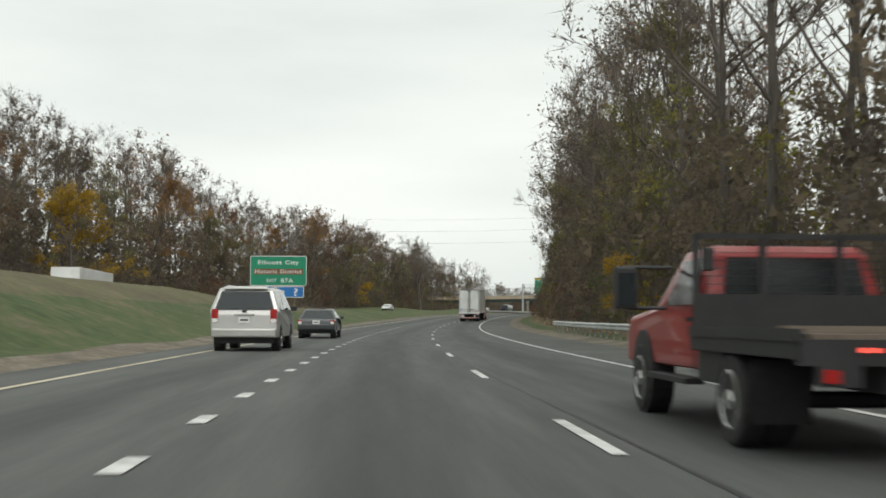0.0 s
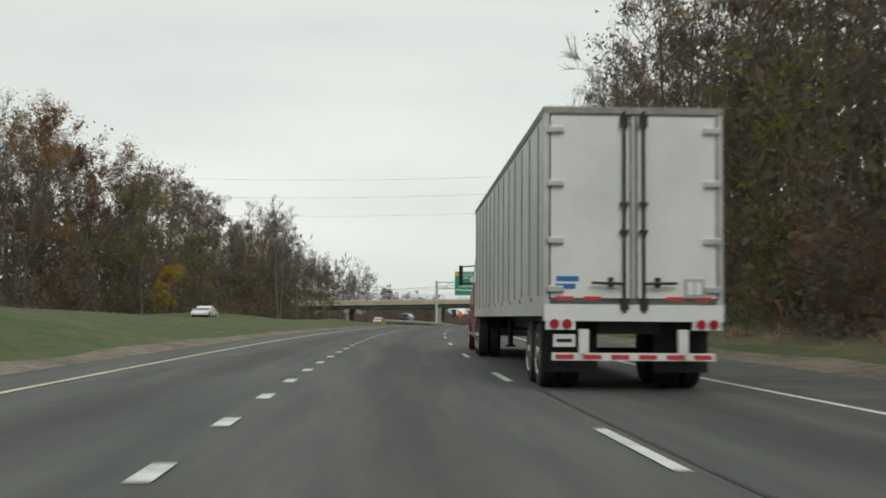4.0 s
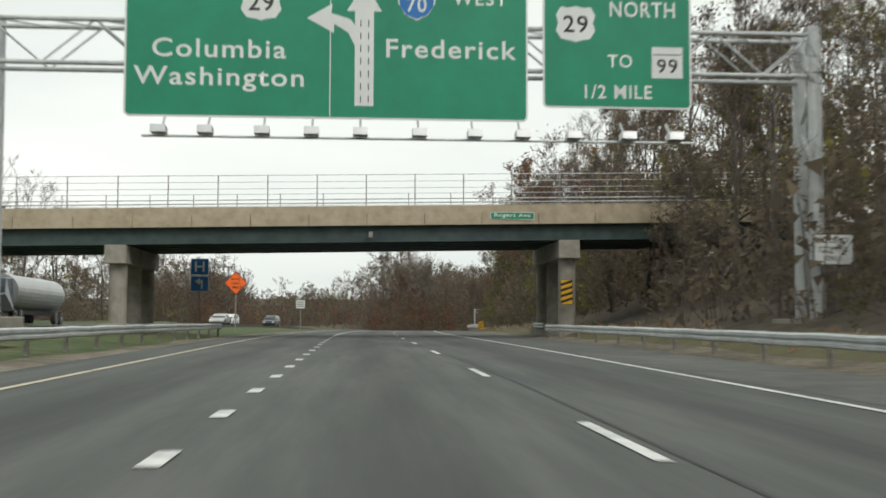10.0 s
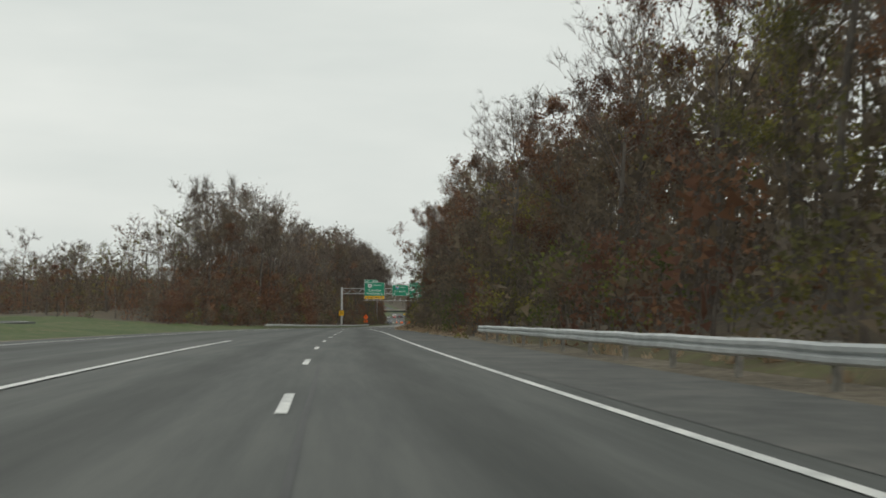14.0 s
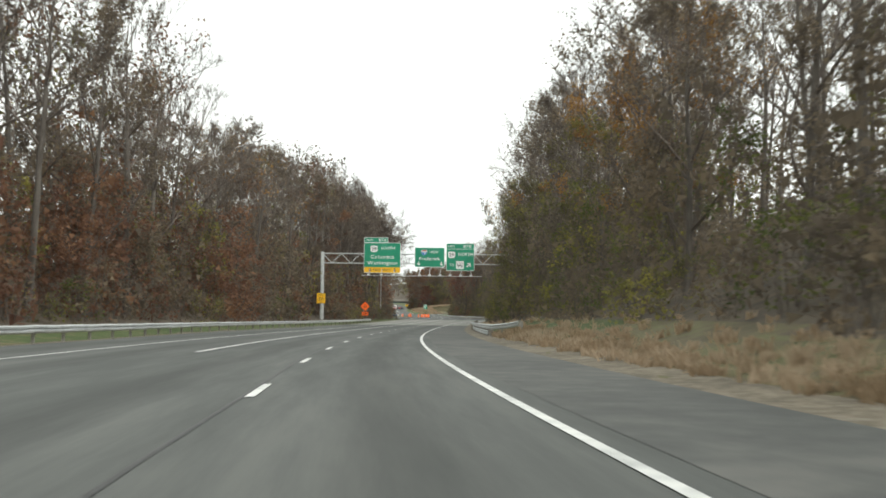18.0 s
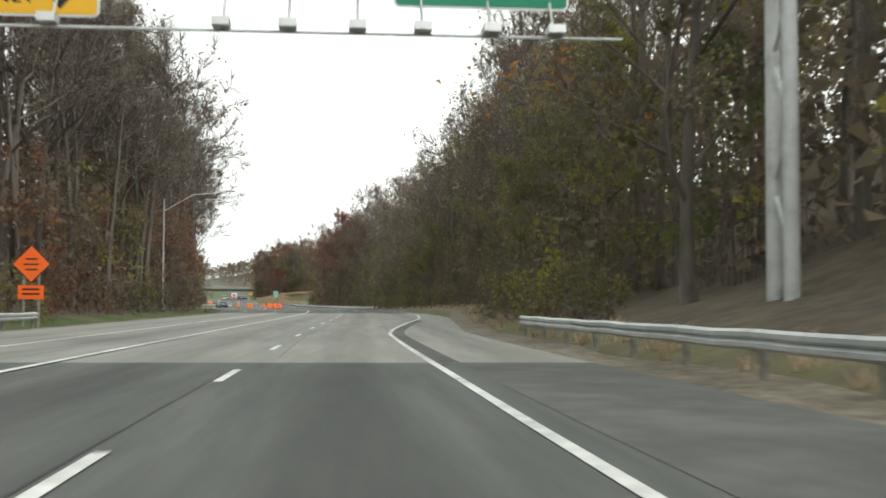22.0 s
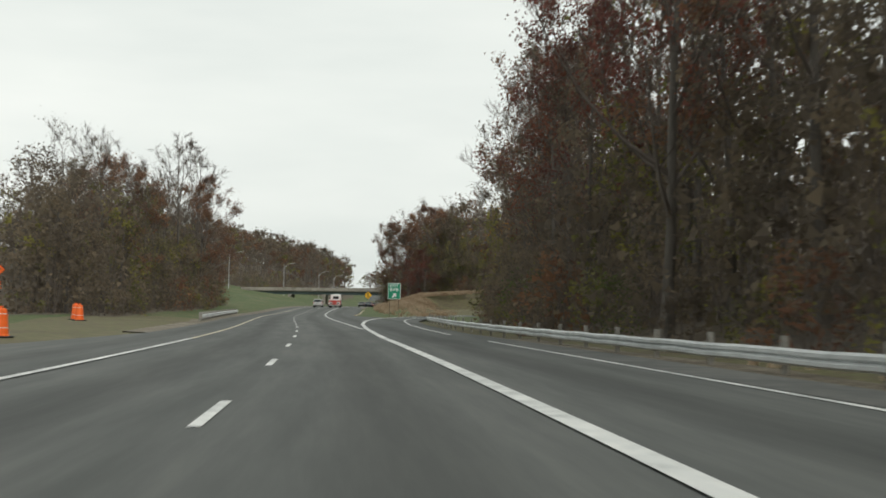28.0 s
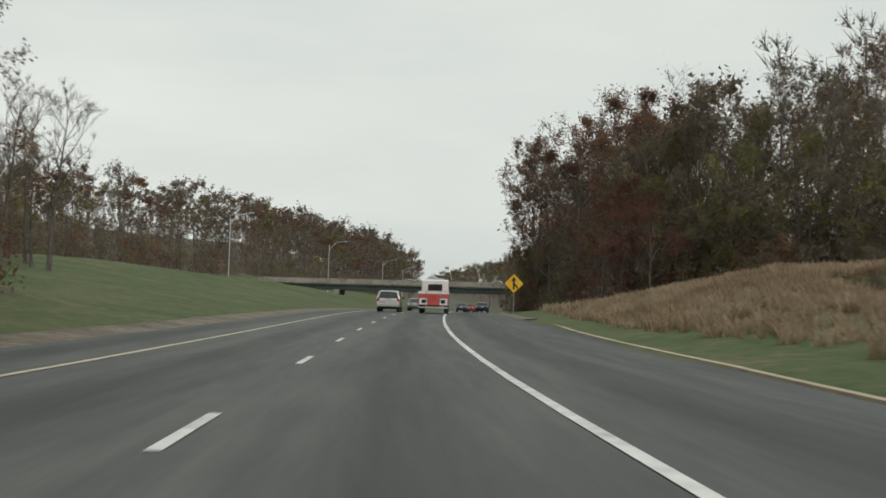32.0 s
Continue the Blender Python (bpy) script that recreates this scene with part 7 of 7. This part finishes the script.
def box_trailer(root, length, y0, width=2.6, floor=1.15, top=4.1):
    """A dry-van trailer: panelled sides, barn doors with lock rods, rear frame, bumper, lamps, axles."""
    y1, zc, hh = y0 + length, (floor + top) / 2, top - floor
    box_part("trailer_body", (width, length - 0.1, hh), (0, (y0 + y1) / 2 + 0.05, zc), TRAILER_WHITE, root, "dull white trailer box", bevel=0.03)
    for sx in (-1, 1):
        for y in np.arange(y0 + 0.6, y1, 1.22):
            box_part("side_seam", (0.02, 0.035, hh - 0.35), (sx * (width / 2 + 0.006), y, zc), POST, root, "grey riveted seam")
        box_part("bottom_rail", (0.05, length, 0.3), (sx * (width / 2 - 0.005), (y0 + y1) / 2, floor + 0.08), TRAILER_WHITE, root)
        box_part("top_rail", (0.05, length, 0.12), (sx * (width / 2 - 0.01), (y0 + y1) / 2, top - 0.05), POST, root)
        for k, y in enumerate(np.arange(y0 + 0.5, y1 - 0.3, 0.9)):
            box_part("reflective_tape", (0.006, 0.28, 0.06), (sx * (width / 2 + 0.024), y, floor + 0.18), SIGN_RED if k % 2 else SIGN_WHITE, root)
    for sx in (-1, 1):
        box_part("rear_frame_post", (0.1, 0.14, hh + 0.1), (sx * (width / 2 - 0.04), y0 + 0.02, zc - 0.03), ALU, root)
        door = box_part("rear_door", (width / 2 - 0.13, 0.05, hh - 0.28), (sx * (width / 4 - 0.02), y0 - 0.03, zc + 0.04), TRAILER_WHITE, root, "white barn door", bevel=0.015)
        for k in (-1, 1):
            box_part("gasket", (0.022, 0.014, hh - 0.28), (sx * (width / 4 - 0.02) + k * (width / 4 - 0.066), y0 - 0.052, zc + 0.04), BLACK_STEEL, door)
        for z in (floor + 0.18, top - 0.1):
            box_part("gasket", (width / 2 - 0.13, 0.014, 0.022), (sx * (width / 4 - 0.02), y0 - 0.052, z), BLACK_STEEL, door)
        for z in (floor + 0.32, floor + 1.02, floor + 1.85, top - 0.32):
            box_part("hinge", (0.24, 0.05, 0.09), (sx * (width / 2 - 0.16), y0 - 0.08, z), ALU, door, bevel=0.01)
        tube_part("lock_rod", (sx * 0.14, y0 - 0.10, floor - 0.02), (sx * 0.14, y0 - 0.10, top - 0.05), 0.024, BLACK_STEEL, door)
        for z in (floor + 0.1, floor + 1.15, floor + 1.55, top - 0.2):
            box_part("rod_bracket", (0.12, 0.06, 0.06 if 1 < z - floor < 2 else 0.16), (sx * 0.14, y0 - 0.09, z), BLACK_STEEL, door)
        tube_part("door_handle", (sx * 0.14, y0 - 0.13, floor + 0.4), (sx * 0.62, y0 - 0.13, floor + 0.41), 0.02, BLACK_STEEL, door)
        box_part("handle_latch", (0.07, 0.06, 0.14), (sx * 0.34, y0 - 0.10, floor + 0.42), BLACK_STEEL, door)
        lamp = box_part("lamp_box", (0.42, 0.1, 0.17), (sx * (width / 2 - 0.24), y0 - 0.04, floor - 0.18), SIGN_WHITE, root)
        for k in (-0.09, 0.09):
            bm = bmesh.new()
            bm_tube(bm, (sx * (width / 2 - 0.24) + k, y0 - 0.09, floor - 0.18), (sx * (width / 2 - 0.24) + k, y0 - 0.115, floor - 0.18), 0.068, sides=16)
            part("tail_lamp", bm, TAIL, lamp, "round red tail lamp")
        box_part("bumper_post", (0.14, 0.1, 0.45), (sx * 0.72, y0 - 0.02, floor - 0.48), SIGN_WHITE, root)
        slab("mud_flap", [(sx * 0.42, y0 + 0.6, 0.25), (sx * 1.24, y0 + 0.6, 0.25), (sx * 1.24, y0 + 0.6, 1.0), (sx * 0.42, y0 + 0.6, 1.0)], RUBBER, root)
        for y in (y0 + 1.3, y0 + 2.55):
            for x in (0.78, 1.09):
                wheel(root, sx * x, y, 0.5, 0.27)
    box_part("door_gap_post", (0.1, 0.03, hh - 0.3), (0, y0 - 0.02, zc + 0.04), ALU, root)
    box_part("rear_header", (width + 0.02, 0.16, 0.1), (0, y0 + 0.02, top - 0.03), POST, root, "dull dark rear header")
    box_part("rear_sill", (width, 0.2, 0.24), (0, y0 + 0.0, floor - 0.02), SIGN_WHITE, root, "dirty white rear sill")
    box_part("bumper", (2.35, 0.1, 0.11), (0, y0 - 0.02, 0.50), SIGN_WHITE, root, "white and red rear bumper bar")
    for k in range(6):
        box_part("reflective_tape", (0.26, 0.01, 0.06), (-1.0 + k * 0.4, y0 - 0.078, 0.50), SIGN_RED, root)
        if k not in (2, 3):
            box_part("reflective_tape", (0.26, 0.01, 0.05), (-1.0 + k * 0.4, y0 - 0.062, floor + 0.19), SIGN_RED, root)
    for k in range(2):
        box_part("blue_sticker", (0.33 - 0.04 * k, 0.006, 0.07), (-width / 2 + 0.34 - 0.03 * k, y0 - 0.06, floor + 0.36 + 0.11 * (1 - k)), SIGN_BLUE, root)
    placard = box_part("placard_holder", (0.3, 0.02, 0.27), (width / 2 - 0.42, y0 - 0.065, floor + 0.34), ALU, root)
    for k in (-0.06, 0.06):
        box_part("placard", (0.09, 0.01, 0.18), (width / 2 - 0.42 + k, y0 - 0.08, floor + 0.34), SIGN_WHITE, placard)
    plate = box_part("number_plate", (0.32, 0.02, 0.18), (-width / 2 + 0.3, y0 - 0.02, floor - 0.42), SIGN_WHITE, root)
    box_part("plate_bar", (0.22, 0.006, 0.05), (-width / 2 + 0.3, y0 - 0.034, floor - 0.42), SIGN_BLACK, plate)
    box_part("chassis", (0.9, length - 0.6, 0.25), (0, (y0 + y1) / 2, floor - 0.2), BLACK_STEEL, root)
    for y in (y0 + 1.3, y0 + 2.55):
        tube_part("axle", (-1.1, y, 0.5), (1.1, y, 0.5), 0.07, BLACK_STEEL, root)
    for sx in (-1, 1):
        tube_part("landing_leg", (sx * 0.55, y1 - 2.9, floor - 0.1), (sx * 0.55, y1 - 2.9, 0.35), 0.07, BLACK_STEEL, root)
        box_part("landing_foot", (0.25, 0.25, 0.05), (sx * 0.55, y1 - 2.9, 0.33), BLACK_STEEL, root)


semi = thing("semi_trailer", on_road(147.8, 3.32, 0.01, -0.8), "white dry-van semi-trailer with closed rear barn doors on the highway", "trailer", "traffic")
box_trailer(semi, 16.1, 0.0)
tractor = thing("truck_tractor", on_road(164.0, 3.37, 0.01, -0.8), "wine-red highway tractor with sleeper cab coupled to the trailer", "truck", "traffic")
part("cab", shell([(0.4, 1.0), (0.4, 3.55), (0.9, 3.95), (1.9, 3.9), (2.6, 3.2), (2.95, 2.95), (3.55, 2.05), (5.3, 1.75), (5.55, 1.5), (5.6, 0.75), (0.4, 0.75)], 2.35, 2.1, 0.88, 0.07), WINE, tractor, "wine-red sleeper cab")
for sx in (-1, 1):
    q = [(sx * 1.165, 2.05, 2.1), (sx * 1.165, 3.25, 2.1), (sx * 1.11, 2.85, 2.75), (sx * 1.11, 2.05, 2.75)]
    slab("side_window", q if sx < 0 else q[::-1], GLASS, tractor)
    q = [(sx * 1.09, 0.9, 2.95), (sx * 1.09, 1.5, 2.95), (sx * 1.06, 1.4, 3.5), (sx * 1.06, 0.9, 3.5)]
    slab("sleeper_window", q if sx < 0 else q[::-1], GLASS, tractor)
    box_part("fuel_tank", (0.55, 1.6, 0.55), (sx * 0.95, 1.5, 0.72), WINE, tractor, bevel=0.08)
    box_part("step", (0.3, 0.7, 0.06), (sx * 1.15, 2.6, 0.55), ALU, tractor)
    m = box_part("mirror", (0.12, 0.08, 0.62), (sx * 1.55, 3.15, 2.35), BLACK_STEEL, tractor, bevel=0.02)
    tube_part("mirror_arm", (sx * 1.12, 3.05, 2.65), (sx * 1.55, 3.15, 2.62), 0.02, BLACK_STEEL, m)
    tube_part("mirror_arm", (sx * 1.12, 3.05, 2.1), (sx * 1.55, 3.15, 2.1), 0.02, BLACK_STEEL, m)
    box_part("cab_extender", (0.05, 0.55, 2.3), (sx * 1.12, 0.15, 2.5), WINE, tractor)
    bm = bmesh.new()
    bm_tube(bm, (sx * 0.85, 4.75, 0.62), (sx * 1.22, 4.75, 0.62), 0.66, sides=24)
    part("fender", bm, WINE, tractor, "wine-red front fender")
    box_part("headlamp", (0.3, 0.1, 0.25), (sx * 0.9, 5.56, 1.15), SIGN_WHITE, tractor, bevel=0.03)
    wheel(tractor, sx * 1.08, 4.75, 0.52, 0.3)
    for y in (-1.55, -0.25):
        for x in (0.78, 1.09):
            wheel(tractor, sx * x, y, 0.52, 0.27)
    box_part("door_seam", (0.01, 0.02, 1.5), (sx * 1.18, 2.0, 1.7), SIGN_BLACK, tractor)
box_part("frame_rail", (0.9, 4.2, 0.25), (0, -0.6, 0.85), BLACK_STEEL, tractor)
slab("windshield", [(1.0, 3.5, 2.12), (-1.0, 3.5, 2.12), (-0.95, 3.0, 2.85), (0.95, 3.0, 2.85)], GLASS, tractor)
box_part("grille", (1.2, 0.06, 0.7), (0, 5.6, 1.15), CHROME, tractor, bevel=0.03)
box_part("front_bumper", (2.3, 0.25, 0.35), (0, 5.5, 0.6), CHROME, tractor, bevel=0.06)
for k in range(12):
    box_part("marker_stud", (0.03, 0.05, 0.05), (-1.16, 0.42, 1.2 + k * 0.2), BLACK_STEEL, tractor)

# the red flatbed pickup
flat_truck = thing("flatbed_truck", on_road(9.3, 3.85, 0.01) @ Matrix.Scale(0.9, 4), "red pickup truck with a black steel flatbed and headache rack", "pickup truck", "traffic")
part("cab", shell([(1.3, 0.62), (1.3, 1.22), (1.45, 1.84), (1.65, 1.94), (2.55, 1.92), (3.35, 1.31), (4.75, 1.18), (4.9, 1.02), (4.92, 0.6)], 1.95, 1.24, 0.82, 0.06), RED_CAR, flat_truck, "faded red pickup cab")
slab("rear_window", [(-0.78, 1.30, 1.3), (0.78, 1.30, 1.3), (0.70, 1.415, 1.8), (-0.70, 1.415, 1.8)], GLASS, flat_truck)
for sx in (-1, 1):
    q = [(sx * 0.965, 1.75, 1.31), (sx * 0.965, 2.95, 1.31), (sx * 0.845, 2.5, 1.81), (sx * 0.845, 1.75, 1.81)]
    slab("side_window", q if sx < 0 else q[::-1], GLASS, flat_truck)
    mirror = box_part("towing_mirror", (0.28, 0.1, 0.5), (sx * 1.42, 3.0, 1.52), BLACK_STEEL, flat_truck, "large black towing mirror", bevel=0.03)
    box_part("mirror_glass", (0.2, 0.01, 0.38), (sx * 1.42, 2.945, 1.5), GLASS, mirror)
    tube_part("mirror_arm", (sx * 0.9, 2.85, 1.75), (sx * 1.4, 3.0, 1.76), 0.022, BLACK_STEEL, mirror)
    tube_part("mirror_arm", (sx * 0.95, 2.95, 1.28), (sx * 1.4, 3.0, 1.28), 0.022, BLACK_STEEL, mirror)
    bm = bmesh.new()
    bm_tube(bm, (sx * 0.72, 3.95, 0.5), (sx * 1.0, 3.95, 0.5), 0.52, sides=26)
    part("front_flare", bm, BLACK_STEEL, flat_truck, "black fender flare")
    wheel(flat_truck, sx * 0.9, 3.95, 0.42, 0.26)
    box_part("running_board", (0.2, 1.7, 0.06), (sx * 1.02, 2.35, 0.5), BLACK_STEEL, flat_truck)
    box_part("door_handle", (0.03, 0.16, 0.05), (sx * 0.985, 1.85, 1.15), BLACK_STEEL, flat_truck)
    box_part("door_seam", (0.008, 0.015, 0.75), (sx * 0.982, 1.68, 0.95), SIGN_BLACK, flat_truck)
    for x in (0.72, 1.0):
        wheel(flat_truck, sx * x, 0.0, 0.42, 0.25)
    slab("mud_flap", [(sx * 0.6, -0.62, 0.25), (sx * 1.12, -0.62, 0.25), (sx * 1.12, -0.62, 0.8), (sx * 0.6, -0.62, 0.8)], RUBBER, flat_truck)
    lamp = box_part("lamp_panel", (0.34, 0.06, 0.16), (sx * 0.85, -1.82, 0.72), BLACK_STEEL, flat_truck, "weathered rear lamp panel")
    box_part("tail_lamp", (0.12, 0.03, 0.1), (sx * 0.92, -1.86, 0.72), TAIL, lamp)
    for k in range(2):
        box_part("marker_lamp", (0.05, 0.03, 0.035), (sx * 0.62 + k * 0.1 - 0.05, -1.86, 0.92), LIT, flat_truck)
    box_part("stake_rail", (0.06, 3.0, 0.1), (sx * 1.14, -0.3, 1.03), BLACK_STEEL, flat_truck)
box_part("bed", (2.3, 3.05, 0.16), (0, -0.3, 0.92), BLACK_STEEL, flat_truck, "black steel flatbed", bevel=0.015)
for k in range(9):
    box_part("plank", (2.1 / 9 - 0.015, 2.95, 0.04), (-1.05 + 2.1 / 9 * (k + 0.5), -0.3, 1.02), WOODEN, flat_truck)
box_part("rear_beam", (2.3, 0.1, 0.2), (0, -1.8, 0.9), BLACK_STEEL, flat_truck)
box_part("sticker", (0.12, 0.01, 0.09), (0.86, -1.855, 0.94), SIGN_WHITE, flat_truck)
box_part("loose_board", (2.0, 0.2, 0.06), (-0.1, -1.3, 1.07), WOODEN, flat_truck)
rack = box_part("headache_rack", (2.25, 0.06, 0.42), (0, 1.16, 1.2), BLACK_STEEL, flat_truck, "black mesh headache rack")
box_part("rack_top", (2.25, 0.07, 0.06), (0, 1.16, 2.0), BLACK_STEEL, rack)
for x in (-1.1, -0.4, 0.4, 1.1):
    box_part("rack_post", (0.06, 0.07, 1.0), (x, 1.16, 1.51), BLACK_STEEL, rack)
for k in range(28):
    tube_part("mesh_bar", (-1.1 + k * 0.0815, 1.16, 1.4), (-1.1 + k * 0.0815, 1.16, 1.98), 0.004, BLACK_STEEL, rack, sides=4)
for k in range(7):
    tube_part("mesh_bar", (-1.1, 1.16, 1.43 + k * 0.0815), (1.1, 1.16, 1.43 + k * 0.0815), 0.004, BLACK_STEEL, rack, sides=4)
box_part("work_lamp", (0.12, 0.1, 0.24), (-1.0, 1.08, 1.76), BLACK_STEEL, rack, bevel=0.02)
box_part("frame_rail", (0.8, 5.2, 0.22), (0, 1.0, 0.68), BLACK_STEEL, flat_truck)
box_part("tool_box", (0.5, 0.9, 0.45), (-0.8, 0.85, 0.75), BLACK_STEEL, flat_truck, bevel=0.02)
tube_part("axle", (-0.9, 0, 0.42), (0.9, 0, 0.42), 0.08, BLACK_STEEL, flat_truck)
for x in (-0.3, 0, 0.3):
    box_part("roof_lamp", (0.09, 0.06, 0.04), (x, 2.2, 1.95), AMBER, flat_truck)

# the red and white service truck far ahead
fire = thing("fire_truck", on_road(1283, 4.4, 0.01), "red and white fire truck seen from behind on the highway", "fire truck", "traffic")
part("cab", shell([(2.2, 0.7), (2.2, 2.75), (2.4, 2.85), (4.4, 2.8), (4.7, 2.6), (4.95, 1.6), (5.0, 0.7)], 2.4, 1.7, 0.92, 0.06), WHITE_CAR, fire, "white fire truck cab")
slab("rear_window", [(-0.62, 2.19, 1.9), (0.62, 2.19, 1.9), (0.6, 2.19, 2.45), (-0.6, 2.19, 2.45)], GLASS, fire)
box_part("body", (2.45, 4.6, 1.15), (0, -0.1, 1.25), FIRE, fire, "faded red equipment body", bevel=0.04)
box_part("white_band", (2.47, 4.62, 0.2), (0, -0.1, 1.7), WHITE_CAR, fire)
box_part("rear_recess", (0.5, 0.05, 0.34), (0, -2.42, 1.32), SIGN_RED, fire, "bright red rear panel")
box_part("rear_step", (2.4, 0.5, 0.12), (0, -2.6, 0.5), ALU, fire, "bright metal rear step")
box_part("light_bar", (1.5, 0.35, 0.14), (0, 3.4, 2.9), ALU, fire, bevel=0.03)
for sx in (-1, 1):
    box_part("tail_lamp", (0.18, 0.04, 0.3), (sx * 1.05, -2.42, 0.95), TAIL, fire)
    house = box_part("lamp_housing", (0.62, 0.05, 0.5), (sx * 0.82, -2.42, 0.98), WHITE_CAR, fire, "pale lamp housing")
    # a solid dark slab laid on the face of the pale housing
    box_part("dark_inset", (0.36, 0.04, 0.3), (sx * 0.78, -2.435, 0.98), DARK_TRIM, house)
    m = box_part("mirror", (0.1, 0.08, 0.5), (sx * 1.45, 4.3, 2.0), BLACK_STEEL, fire)
    tube_part("mirror_arm", (sx * 1.15, 4.4, 2.2), (sx * 1.45, 4.3, 2.2), 0.02, BLACK_STEEL, m)
    for y in (-1.0, 4.0):
        wheel(fire, sx * 1.02, y, 0.48, 0.3)
    box_part("hand_rail", (0.04, 0.04, 0.9), (sx * 0.55, -2.47, 1.4), CHROME, fire)
box_part("chassis", (1.0, 7.0, 0.3), (0, 1.2, 0.62), BLACK_STEEL, fire)

# far lorries on the opposite carriageway
lorry = thing("box_truck", on_road(99, OPPOSITE(99) + 0.5, land(99, OPPOSITE(99)) + 0.12, 180), "white box lorry on the opposite carriageway behind the bank", "truck", "traffic")
box_part("box", (2.5, 9.0, 2.6), (0, -0.5, 2.3), WHITE_CAR, lorry, "white cargo box", bevel=0.04)
part("cab", shell([(4.2, 0.8), (4.2, 2.6), (5.6, 2.5), (6.1, 1.6), (6.2, 0.8)], 2.3, 1.6, 0.9, 0.06), WHITE_CAR, lorry)
for sx in (-1, 1):
    for y in (-3.4, 4.9):
        wheel(lorry, sx * 1.0, y, 0.48, 0.3)
tanker = thing("tank_truck", on_road(420, OPPOSITE(420) + 0.8, land(420, OPPOSITE(420)) + 0.12, 180), "tank truck with a pale cylindrical tank on the opposite carriageway", "truck", "traffic")
bm = bmesh.new()
bm_tube(bm, (0, -9.0, 2.1), (0, 1.5, 2.1), 1.1, sides=28)
part("tank", bm, ALU, tanker, "pale metal tank")
part("cab", shell([(2.4, 0.8), (2.4, 2.9), (3.8, 2.8), (4.3, 1.9), (5.7, 1.7), (5.8, 0.8)], 2.3, 1.9, 0.9, 0.06), BLUE_CAR, tanker)
box_part("chassis", (0.9, 14, 0.3), (0, -1.8, 0.85), BLACK_STEEL, tanker)
for sx in (-1, 1):
    for y in (-8, -6.8, 1.0, 2.2, 5.0):
        wheel(tanker, sx * 1.02, y, 0.5, 0.3)
